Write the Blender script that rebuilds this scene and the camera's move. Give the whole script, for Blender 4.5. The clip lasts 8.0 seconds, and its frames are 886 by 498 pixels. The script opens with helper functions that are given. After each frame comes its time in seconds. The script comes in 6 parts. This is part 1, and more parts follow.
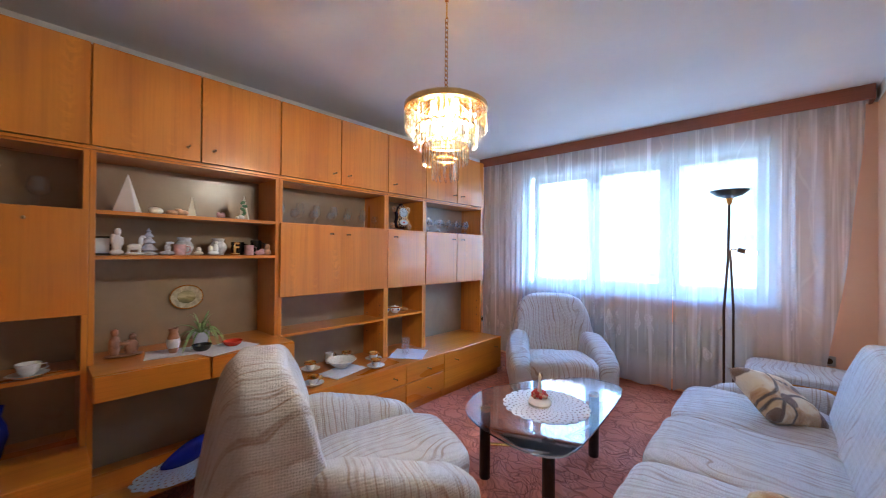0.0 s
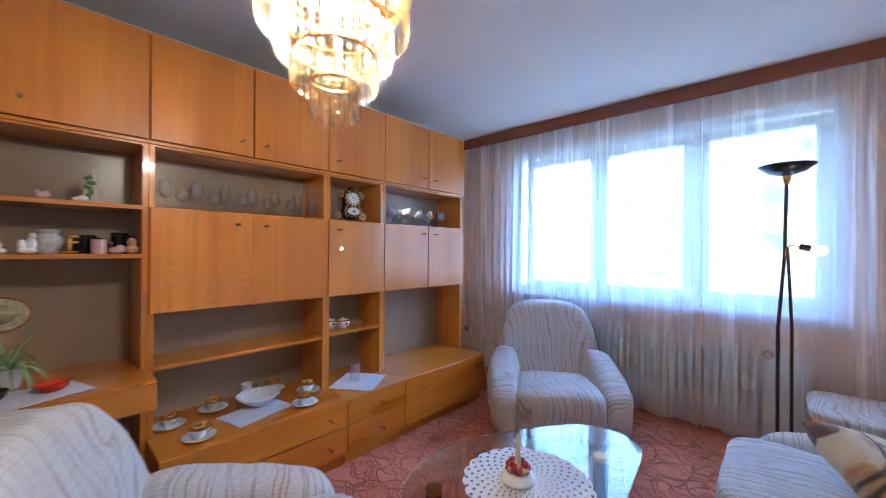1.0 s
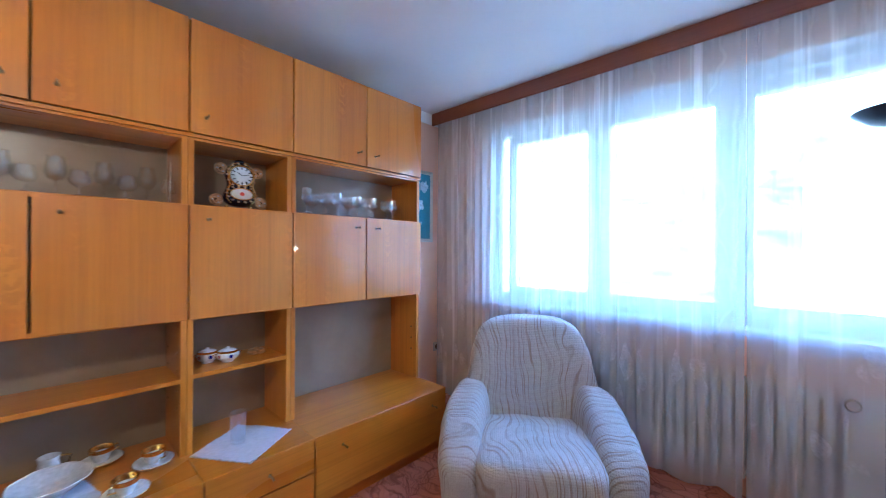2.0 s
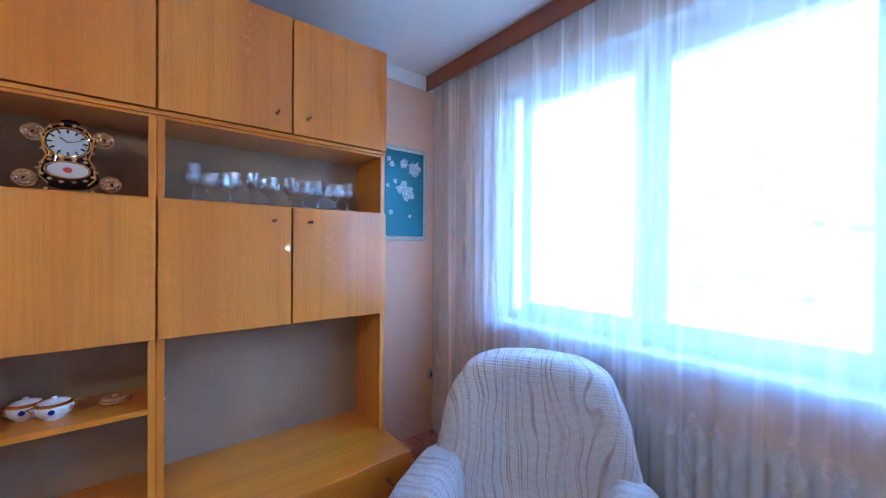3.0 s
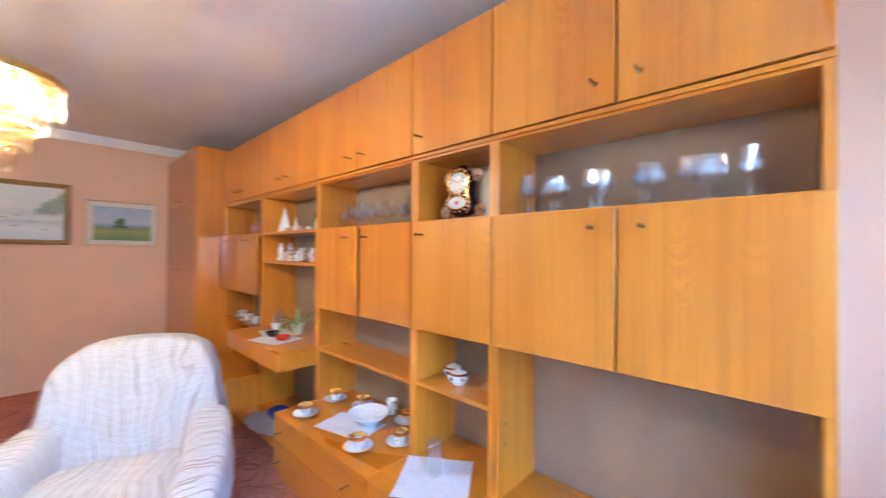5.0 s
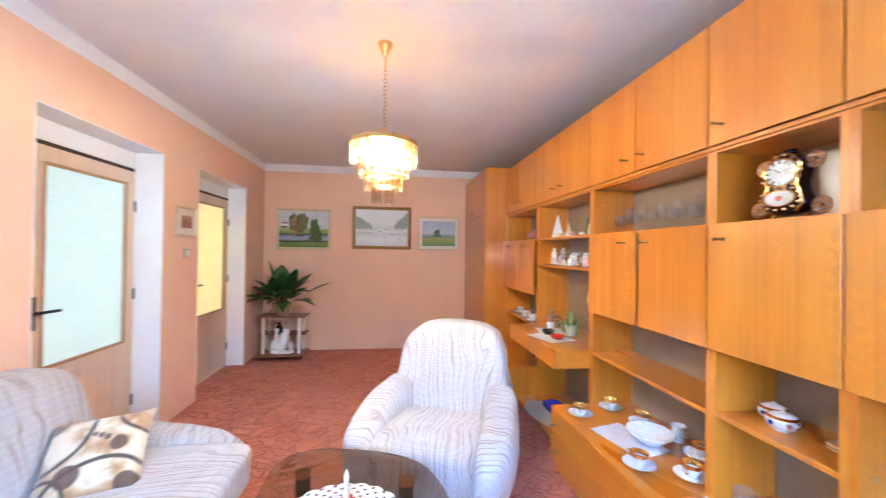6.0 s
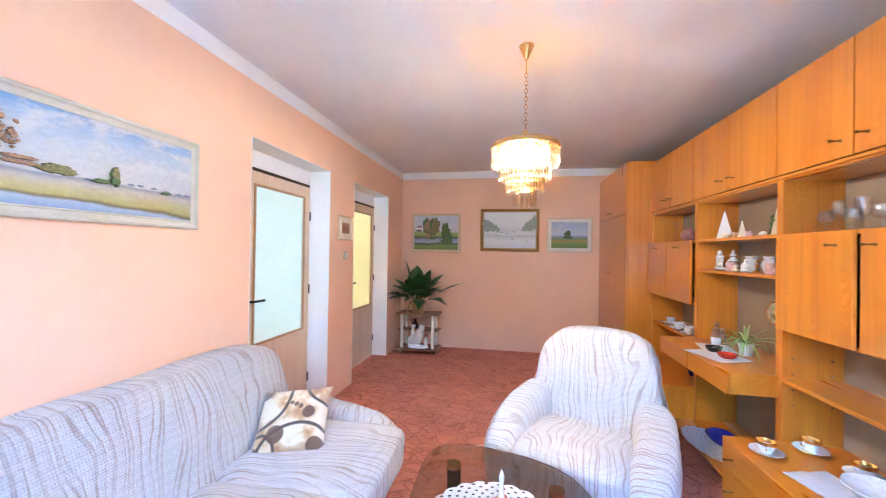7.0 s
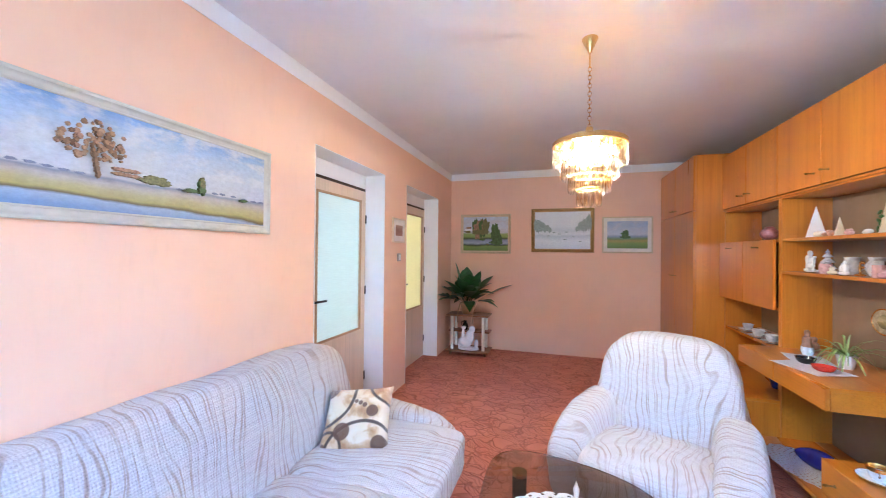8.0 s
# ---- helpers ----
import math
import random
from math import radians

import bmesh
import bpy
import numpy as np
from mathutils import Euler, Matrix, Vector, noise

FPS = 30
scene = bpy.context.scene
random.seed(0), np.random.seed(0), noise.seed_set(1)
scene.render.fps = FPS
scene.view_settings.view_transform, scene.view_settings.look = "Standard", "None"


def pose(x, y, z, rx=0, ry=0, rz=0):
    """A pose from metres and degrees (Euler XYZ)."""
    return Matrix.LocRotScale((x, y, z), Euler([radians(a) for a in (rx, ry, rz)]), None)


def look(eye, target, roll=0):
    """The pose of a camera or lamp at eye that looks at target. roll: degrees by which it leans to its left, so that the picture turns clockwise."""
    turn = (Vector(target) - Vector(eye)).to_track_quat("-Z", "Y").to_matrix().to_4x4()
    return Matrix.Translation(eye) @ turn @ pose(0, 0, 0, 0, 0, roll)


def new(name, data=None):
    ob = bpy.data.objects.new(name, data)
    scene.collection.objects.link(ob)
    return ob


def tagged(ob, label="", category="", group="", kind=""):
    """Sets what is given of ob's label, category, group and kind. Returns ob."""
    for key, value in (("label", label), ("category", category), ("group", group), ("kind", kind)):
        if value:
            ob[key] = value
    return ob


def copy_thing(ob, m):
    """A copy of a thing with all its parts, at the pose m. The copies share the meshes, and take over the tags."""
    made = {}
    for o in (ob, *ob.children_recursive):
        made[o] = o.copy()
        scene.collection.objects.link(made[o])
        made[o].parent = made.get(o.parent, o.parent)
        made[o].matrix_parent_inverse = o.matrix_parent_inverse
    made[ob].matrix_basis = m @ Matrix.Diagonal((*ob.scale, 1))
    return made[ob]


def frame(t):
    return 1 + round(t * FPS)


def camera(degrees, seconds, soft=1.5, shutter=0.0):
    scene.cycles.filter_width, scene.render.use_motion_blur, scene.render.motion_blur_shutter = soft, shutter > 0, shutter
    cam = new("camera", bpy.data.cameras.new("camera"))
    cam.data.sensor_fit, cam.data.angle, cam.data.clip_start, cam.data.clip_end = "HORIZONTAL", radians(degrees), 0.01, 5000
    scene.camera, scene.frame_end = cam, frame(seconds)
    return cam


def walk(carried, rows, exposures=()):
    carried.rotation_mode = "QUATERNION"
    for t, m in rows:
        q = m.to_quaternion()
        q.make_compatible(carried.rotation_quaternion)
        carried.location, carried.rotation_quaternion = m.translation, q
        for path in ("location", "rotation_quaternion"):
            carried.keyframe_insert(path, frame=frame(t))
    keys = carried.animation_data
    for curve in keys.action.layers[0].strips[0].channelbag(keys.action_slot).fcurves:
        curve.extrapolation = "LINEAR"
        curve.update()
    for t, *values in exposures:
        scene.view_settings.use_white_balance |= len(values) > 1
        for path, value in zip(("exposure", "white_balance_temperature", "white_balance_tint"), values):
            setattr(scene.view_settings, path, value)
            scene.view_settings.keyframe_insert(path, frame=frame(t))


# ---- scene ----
cam = camera(100.2, 8.0, 1.0, 0.35)
PATH = [
    (0, (0.703, 0.075, 1.344), (-0.633, 1.564, 1.357), 0.5),
    (0.5, (0.562, 0.443, 1.349), (-0.784, 1.922, 1.354), 0.5),
    (1, (0.41, 0.852, 1.343), (-0.939, 2.329, 1.344), 0.5),
    (1.5, (0.262, 1.285, 1.347), (-1.09, 2.759, 1.347), 0.4),
    (2, (0.134, 1.721, 1.339), (-1.232, 3.182, 1.341), 0.3),
    (3.3, (-0.178, 2.86, 1.370), (-1.892, 3.892, 1.363), 0.4),
    (3.5, (-0.213, 3.034, 1.369), (-2.038, 3.851, 1.381), 0.5),
    (4, (-0.373, 3.315, 1.377), (-2.365, 3.493, 1.396), 0.3),
    (4.5, (-0.536, 3.465, 1.36), (-2.423, 2.801, 1.393), 0.5),
    (5, (-0.607, 3.481, 1.383), (-2.064, 2.111, 1.405), 0.5),
    (5.2, (-0.588, 3.477, 1.404), (-1.804, 1.889, 1.417), 0.1),
    (6.3, (-0.474, 3.536, 1.403), (-0.473, 1.536, 1.419), 1.1),
    (6.5, (-0.434, 3.531, 1.409), (-0.301, 1.536, 1.422), 1.0),
    (7, (-0.389, 3.537, 1.412), (-0.018, 1.572, 1.427), 0.9),
    (7.5, (-0.346, 3.546, 1.422), (0.134, 1.604, 1.435), 0.8),
    (8, (-0.294, 3.544, 1.419), (0.302, 1.635, 1.435), 0.6),
]
EXPOSURES = [(0, 5.25, 5250, 5), (1.0, 5.05, 5050, 5), (2.0, 5.2, 4800, 4), (3.5, 5.25, 4600, 5), (4.0, 5.27, 4600, 6), (4.5, 5.8, 5350, 6), (5.2, 6.25, 5450, 6), (6.5, 6.4, 5300, 6), (8, 6.15, 5100, 6)]
walk(cam, [(t, look(eye, target, roll)) for t, eye, target, roll in PATH], EXPOSURES)
SKY, SUN, HALL, BULB = 0.17, 0.6, 0.27, 0.44
CHX, CHY = -0.450, 1.372

# ---- world and light ----
world = bpy.data.worlds.new("world")
scene.world = world
world.use_nodes = True
wn, wl = world.node_tree.nodes, world.node_tree.links
sky = wn.new("ShaderNodeTexSky")
sky.sky_type, sky.sun_disc = "NISHITA", False
sky.sun_elevation, sky.sun_rotation = radians(48), radians(150)
wl.new(sky.outputs[0], wn["Background"].inputs[0])
wn["Background"].inputs[1].default_value = SKY


def lamp(name, kind, energy, m, color=(1, 1, 1), **size):
    data = bpy.data.lights.new(name, kind)
    data.energy, data.color = energy, color
    if "w" in size:
        data.shape, data.size, data.size_y = "RECTANGLE", size["w"], size["h"]
    if "r" in size:
        data.shadow_soft_size = size["r"]
    if "angle" in size:
        data.angle = radians(size["angle"])
    ob = new(name, data)
    ob.matrix_world = m
    return ob


lamp("sun", "SUN", SUN, look((0, 0, 0), (-0.3, 0.8, -0.9)), (1.0, 0.95, 0.88), angle=10)
lamp("hall_daylight", "AREA", HALL, look((3.1, 0.0, 1.5), (1.5, 0.0, 1.3)), (0.88, 0.97, 0.94), w=3.0, h=1.6)
for ax, ay in ((0.06, 0.0), (-0.03, 0.052), (-0.03, -0.052)):
    lamp("chandelier_bulb_light", "POINT", BULB, pose(CHX + ax, CHY + ay, 1.955), (1.0, 0.86, 0.66), r=0.032)
lamp("reading_bulb_light", "POINT", 0.06, pose(0.565, 3.74, 1.335), (1.0, 0.72, 0.42), r=0.02)

# ---- materials ----


class Mat:
    """A small builder for node materials."""

    def __init__(self, name, rough=0.6, metal=0.0, **extra):
        self.m = bpy.data.materials.new(name)
        self.m.use_nodes = True
        self.nt = self.m.node_tree
        self.b = self.nt.nodes["Principled BSDF"]
        self.b.inputs["Roughness"].default_value = rough
        self.b.inputs["Metallic"].default_value = metal
        for key, value in extra.items():
            self.b.inputs[key.replace("_", " ")].default_value = value
        self.co = None

    def node(self, kind, **props):
        n = self.nt.nodes.new(kind)
        for key, value in props.items():
            n.inputs[key.replace("_", " ")].default_value = value
        return n

    def link(self, a, b):
        self.nt.links.new(a, b)

    def coords(self, scale=(1, 1, 1), shift=True):
        tc = self.node("ShaderNodeTexCoord")
        mp = self.node("ShaderNodeMapping")
        mp.inputs["Scale"].default_value = scale
        self.link(tc.outputs["Object"], mp.inputs["Vector"])
        if shift:
            oi = self.node("ShaderNodeObjectInfo")
            mu = self.node("ShaderNodeMath")
            mu.operation = "MULTIPLY"
            mu.inputs[1].default_value = 37.0
            self.link(oi.outputs["Random"], mu.inputs[0])
            self.link(mu.outputs[0], mp.inputs["Location"])
        return mp.outputs[0]

    def noise(self, vec, scale, detail=4.0, rough=0.55, dist=0.0):
        n = self.node("ShaderNodeTexNoise", Scale=scale, Detail=detail, Roughness=rough, Distortion=dist)
        self.link(vec, n.inputs["Vector"])
        return n.outputs["Fac"]

    def wave(self, vec, scale, dist, detail=2.0, dscale=1.0, axis="X", kind="BANDS"):
        n = self.node("ShaderNodeTexWave", Scale=scale, Distortion=dist, Detail=detail, Detail_Scale=dscale)
        n.wave_type = kind
        if kind == "BANDS":
            n.bands_direction = axis
        self.link(vec, n.inputs["Vector"])
        return n.outputs["Fac"]

    def ramp(self, fac, *stops, interp="LINEAR"):
        r = self.node("ShaderNodeValToRGB")
        r.color_ramp.interpolation = interp
        el = r.color_ramp.elements
        while len(el) < len(stops):
            el.new(0.5)
        for e, (p, c) in zip(el, stops):
            e.position, e.color = p, (*c, 1)
        self.link(fac, r.inputs["Fac"])
        return r.outputs["Color"]

    def mix(self, a, b, fac, mode="MIX"):
        n = self.node("ShaderNodeMix")
        n.data_type, n.blend_type = "RGBA", mode
        for sock, v in ((n.inputs[0], fac), (n.inputs[6], a), (n.inputs[7], b)):
            if isinstance(v, (int, float)):
                sock.default_value = v
            elif isinstance(v, tuple):
                sock.default_value = (*v, 1)
            else:
                self.link(v, sock)
        return n.outputs[2]

    def color(self, c):
        if isinstance(c, tuple):
            self.b.inputs["Base Color"].default_value = (*c, 1)
        else:
            self.link(c, self.b.inputs["Base Color"])
        return self

    def rough(self, c):
        self.link(c, self.b.inputs["Roughness"])
        return self

    def bump(self, h, strength=0.3, dist=0.01, normal=None):
        n = self.node("ShaderNodeBump", Strength=strength, Distance=dist)
        self.link(h, n.inputs["Height"])
        if normal:
            self.link(normal, n.inputs["Normal"])
        self.link(n.outputs[0], self.b.inputs["Normal"])
        return n.outputs[0]


def plain(name, c, rough=0.5, metal=0.0, vary=0.08, scale=14.0, bump=0.0, **extra):
    """A surface of one colour with slight unevenness."""
    a = Mat(name, rough, metal, **extra)
    v = a.coords()
    f = a.noise(v, scale, 5)
    lo, hi = tuple(k * (1 - vary) for k in c), tuple(min(1, k * (1 + vary)) for k in c)
    a.color(a.ramp(f, (0.3, lo), (0.7, hi)))
    if bump:
        a.bump(a.noise(v, scale * 8, 4), bump, 0.004)
    return a.m


def wood_mat(name, stretch, dark, light, gloss=0.17, coat=0.7, figure=0.0):
    """Lacquered ash veneer; stretch squeezes the grain along its length, figure adds flame-like arches."""
    a = Mat(name, gloss, 0.0, Coat_Weight=coat, Coat_Roughness=0.03)
    v = a.coords(stretch)
    big = a.noise(v, 2.2, 3, 0.5, 0.6)
    fine = a.noise(a.coords(tuple(s * (13 if s > 1 else 2.2) for s in stretch)), 7.0, 6, 0.7)
    streak = a.noise(a.coords(tuple(s * (6 if s > 1 else 0.5) for s in stretch)), 3.0, 3, 0.6)
    base = a.ramp(big, (0.3, dark), (0.72, light))
    base = a.mix(base, tuple(d * 0.72 for d in dark), a.ramp(streak, (0.50, (0, 0, 0)), (0.75, (0.45, 0.45, 0.45))))
    base = a.mix(base, tuple(d * 0.62 for d in dark), a.ramp(fine, (0.48, (0, 0, 0)), (0.78, (0.42, 0.42, 0.42))))
    if figure:
        def calc(op, p, q, r=None):
            n = a.node("ShaderNodeMath")
            n.operation = op
            for sock, val in zip(n.inputs, (p, q, r)):
                if val is None:
                    continue
                if isinstance(val, (int, float)):
                    sock.default_value = val
                else:
                    a.link(val, sock)
            return n.outputs[0]
        sep = a.node("ShaderNodeSeparateXYZ")
        a.link(a.coords((1, 1, 1)), sep.inputs[0])
        bend = a.noise(a.coords((1, 1, 0.6)), 3.0, 2)
        across = calc("ADD", calc("MULTIPLY_ADD", bend, 0.06, sep.outputs["Y"]), sep.outputs["X"])
        col = calc("PINGPONG", across, 0.085)
        m = calc("DIVIDE", col, 0.085)
        wob = a.noise(a.coords((1, 1, 1)), 26.0, 3)
        arch = calc("MULTIPLY_ADD", calc("POWER", m, 1.6), -16.0, calc("MULTIPLY_ADD", sep.outputs["Z"], 120.0, calc("MULTIPLY", wob, 14.0)))
        line = calc("MULTIPLY_ADD", calc("SINE", arch, 0.0), 0.5, 0.5)
        gate = a.ramp(a.noise(a.coords((1.2, 1.2, 0.35)), 5.5, 2), (0.52, (0, 0, 0)), (0.72, (1, 1, 1)))
        near = a.ramp(m, (0.05, (1, 1, 1)), (0.62, (0, 0, 0)))
        fac = a.mix(a.mix(near, gate, 1.0, "MULTIPLY"), a.ramp(line, (0.45, (0, 0, 0)), (0.95, (figure,) * 3)), 1.0, "MULTIPLY")
        base = a.mix(base, tuple(min(1, k * 1.28) for k in light), fac)
    a.color(base)
    a.bump(fine, 0.05, 0.002)
    a.rough(a.ramp(big, (0.3, (gloss * 0.8,) * 3), (0.7, (gloss * 1.25,) * 3)))
    return a.m


W_D, W_L = (0.56, 0.165, 0.010), (0.70, 0.265, 0.020)
WOOD_V = wood_mat("ash_veneer_upright", (1.6, 1.6, 0.22), W_D, W_L, figure=0.36, gloss=0.34, coat=0.75)
WOOD_H = wood_mat("ash_veneer_lengthwise", (1.6, 0.22, 1.6), W_D, W_L, 0.32, 0.6)
WOOD_RED = wood_mat("stained_pelmet_wood", (0.22, 1.6, 1.6), (0.20, 0.052, 0.018), (0.30, 0.085, 0.03), 0.35, 0.2)
WOOD_DOOR = wood_mat("beech_door_veneer", (1.6, 1.6, 0.2), (0.68, 0.50, 0.34), (0.76, 0.58, 0.42), 0.4, 0.1)
WOOD_BEAD = wood_mat("brown_bead_wood", (1.6, 1.6, 0.2), (0.40, 0.22, 0.11), (0.50, 0.30, 0.16), 0.4, 0.1)
WOOD_STAND = wood_mat("brown_stand_wood", (0.4, 1.6, 1.6), (0.22, 0.09, 0.035), (0.33, 0.15, 0.06), 0.4, 0.1)
BACKING = plain("grey_brown_backing_board", (0.31, 0.225, 0.145), 0.27, vary=0.10, scale=5, bump=0.03)
DARK_GAP = plain("dark_joint", (0.05, 0.025, 0.012), 0.7)


def wall_paint(name, c):
    a = Mat(name, 0.85)
    v = a.coords((1, 1, 1), False)
    f = a.noise(v, 1.3, 4)
    g = a.noise(v, 160, 3)
    col = a.ramp(f, (0.3, tuple(k * 0.95 for k in c)), (0.7, tuple(min(1, k * 1.03) for k in c)))
    col = a.mix(col, tuple(k * 0.88 for k in c), a.ramp(a.noise(a.coords((1, 1, 0.25), False), 30, 4), (0.55, (0, 0, 0)), (0.85, (0.35, 0.35, 0.35))))
    a.color(col)
    a.bump(g, 0.12, 0.003)
    return a.m


PEACH = wall_paint("peach_wall_paint", (0.84, 0.535, 0.36))
WHITE = wall_paint("white_wall_paint", (0.86, 0.84, 0.82))
CEIL = wall_paint("ceiling_paint", (0.79, 0.76, 0.755))
HALLPAINT = wall_paint("hall_paint", (0.78, 0.79, 0.75))


def carpet():
    """Brick-red carved pile: leaf-shaped fields, some of them hatched; shade in the grooves is painted as dark
    outlines.
    """
    a = Mat("carved_red_carpet", 0.95)
    v = a.coords((1, 1, 1), False)
    n3 = a.node("ShaderNodeTexNoise", Scale=6.5, Detail=1.0)
    a.link(v, n3.inputs["Vector"])
    add = a.node("ShaderNodeVectorMath")
    add.operation = "MULTIPLY_ADD"
    a.link(n3.outputs["Color"], add.inputs[0])
    add.inputs[1].default_value = (0.20, 0.20, 0.0)
    a.link(v, add.inputs[2])

    def cells(scale, turn, feature):
        mp = a.node("ShaderNodeMapping")
        mp.inputs["Scale"].default_value = (0.55, 1.0, 0.0)
        mp.inputs["Rotation"].default_value = (0, 0, radians(turn))
        a.link(add.outputs[0], mp.inputs["Vector"])
        vo = a.node("ShaderNodeTexVoronoi", Scale=scale, Randomness=0.95)
        vo.feature = feature
        a.link(mp.outputs[0], vo.inputs["Vector"])
        return vo
    one = a.ramp(cells(11.5, 35, "DISTANCE_TO_EDGE").outputs["Distance"], (0.010, (0, 0, 0)), (0.042, (1, 1, 1)))
    two = a.ramp(cells(8.0, -30, "DISTANCE_TO_EDGE").outputs["Distance"], (0.008, (0.3, 0.3, 0.3)), (0.026, (1, 1, 1)))
    edge = a.mix(one, two, 1.0, "DARKEN")
    fine = a.wave(add.outputs[0], 16.0, 4.0, 1.0, 1.6, "DIAGONAL")
    fine_r = a.ramp(fine, (0.10, (0.35, 0.35, 0.35)), (0.45, (1, 1, 1)))
    pick = a.node("ShaderNodeSeparateColor")
    a.link(cells(11.5, 35, "F1").outputs["Color"], pick.inputs[0])
    gate = a.ramp(pick.outputs[0], (0.50, (0, 0, 0)), (0.54, (1, 1, 1)))
    fine_g = a.mix((1, 1, 1), fine_r, gate)
    pile = a.noise(v, 420, 3)
    base = a.ramp(a.noise(v, 3.4, 2), (0.3, (0.62, 0.20, 0.12)), (0.7, (0.70, 0.255, 0.155)))
    # groove shade multiplied into the colour, along with the bump below
    base = a.mix(base, a.ramp(edge, (0, (0.36, 0.28, 0.28)), (1, (1, 1, 1))), 0.52, "MULTIPLY")
    base = a.mix(base, a.ramp(fine_g, (0, (0.5, 0.46, 0.46)), (1, (1, 1, 1))), 0.5, "MULTIPLY")
    base = a.mix(base, a.ramp(pile, (0.3, (0.76, 0.76, 0.76)), (0.7, (1, 1, 1))), 0.6, "MULTIPLY")
    a.color(base)
    n1 = a.bump(a.mix(edge, fine_g, 0.4, "MULTIPLY"), 0.8, 0.012)
    a.bump(pile, 0.5, 0.004, n1)
    return a.m


CARPET = carpet()


def cover_fabric(name, axis, c=(0.62, 0.595, 0.59)):
    """Crinkled stretch cover: off-white waffle knit with thin, flowing brown lines that part and meet."""
    a = Mat(name, 0.92, Sheen_Weight=0.2)
    v = a.coords((1, 1, 1), False)
    along = (1.0, 0.55, 0.55) if axis == "X" else (0.55, 1.0, 0.55)

    def lines(freq, sway, period, seed):
        mp = a.node("ShaderNodeMapping")
        mp.inputs["Scale"].default_value = along
        mp.inputs["Location"].default_value = (seed, seed * 0.7, seed * 1.3)
        a.link(v, mp.inputs["Vector"])
        n = a.node("ShaderNodeTexNoise", Scale=freq, Detail=2.0, Roughness=0.45)
        a.link(mp.outputs[0], n.inputs["Vector"])
        add = a.node("ShaderNodeVectorMath")
        add.operation = "MULTIPLY_ADD"
        a.link(n.outputs["Color"], add.inputs[0])
        add.inputs[1].default_value = (sway, sway, sway)
        a.link(v, add.inputs[2])
        return a.wave(add.outputs[0], 0.314 / period, 0.6, 1.0, 2.0, axis)
    first = lines(2.7, 0.40, 0.043, 0.0)
    second = lines(2.7, 0.43, 0.071, 0.0)
    thin = a.ramp(first, (0.0, (1, 1, 1)), (0.02, (0.75, 0.75, 0.75)), (0.075, (0, 0, 0)))
    thin2 = a.ramp(second, (0.0, (0.9, 0.9, 0.9)), (0.03, (0.6, 0.6, 0.6)), (0.08, (0, 0, 0)))
    patch = a.ramp(a.noise(v, 6.5, 3), (0.36, (0.3, 0.3, 0.3)), (0.58, (1, 1, 1)))
    base = a.ramp(a.noise(v, 3.0, 4), (0.3, tuple(k * 0.93 for k in c)), (0.7, c))
    base = a.mix(base, (0.38, 0.29, 0.245), a.mix(a.mix(thin, thin2, 1.0, "LIGHTEN"), patch, 1.0, "MULTIPLY"))
    knit = [a.wave(v, 31, 1.6, 2.0, 3.0, ax) for ax in ("X", "Y", "Z")]
    waffle = a.mix(a.mix(knit[0], knit[1], 0.5), knit[2], 0.4)
    speck = a.noise(v, 150, 4, 0.75)
    base = a.mix(base, a.ramp(speck, (0.32, (0.72, 0.69, 0.67)), (0.6, (1, 1, 1))), 0.7, "MULTIPLY")
    base = a.mix(base, a.ramp(waffle, (0.25, (0.80, 0.78, 0.77)), (0.6, (1, 1, 1))), 0.6, "MULTIPLY")
    a.color(base)
    n1 = a.bump(waffle, 0.35, 0.006)
    n2 = a.bump(speck, 0.5, 0.005, n1)
    n3 = a.bump(a.noise(a.coords((1, 1, 0.6), False), 75, 3, 0.6), 0.35, 0.008, n2)
    a.bump(first, 0.2, 0.006, n3)
    return a.m


COVER_X = cover_fabric("striped_stretch_cover", "X")
COVER_Y = cover_fabric("striped_stretch_cover_arm", "Y")
COVER_SIT = cover_fabric("striped_stretch_cover_seat", "X", (0.60, 0.578, 0.58))
CHROME = plain("chrome", (0.7, 0.7, 0.7), 0.15, 1.0)
BRASS = plain("brass", (0.78, 0.52, 0.20), 0.22, 1.0, vary=0.12)
BRASS_DARK = plain("aged_brass_knob", (0.30, 0.20, 0.09), 0.35, 1.0)
BLACK = plain("black_lacquer", (0.012, 0.012, 0.013), 0.2)
BLACK_METAL = plain("black_metal", (0.02, 0.018, 0.017), 0.35, 0.6)
BROWN_METAL = plain("brown_enamelled_tube", (0.055, 0.03, 0.02), 0.3, 0.4)
WHITE_GLOSS = plain("white_glaze", (0.80, 0.79, 0.77), 0.12, vary=0.03)
WHITE_PVC = plain("white_window_plastic", (0.78, 0.80, 0.82), 0.35, vary=0.03)
ENAMEL = plain("cream_radiator_enamel", (0.74, 0.72, 0.68), 0.4, vary=0.05)
GOLD = plain("gilding", (0.80, 0.50, 0.16), 0.25, 1.0, vary=0.15)
NAVY = plain("cobalt_glaze", (0.004, 0.006, 0.022), 0.1)
BLUE_GLASS = plain("cobalt_blue_glass", (0.012, 0.022, 0.26), 0.06, vary=0.2)
RED_GLAZE = plain("red_glaze", (0.55, 0.035, 0.015), 0.12)
PINK_GLAZE = plain("pink_glaze", (0.68, 0.42, 0.42), 0.18, vary=0.2, scale=40)
ROSE = plain("rose_stone", (0.40, 0.16, 0.15), 0.3, vary=0.35, scale=40)
TERRA = plain("terracotta_figure", (0.34, 0.17, 0.10), 0.5, vary=0.25, scale=30)
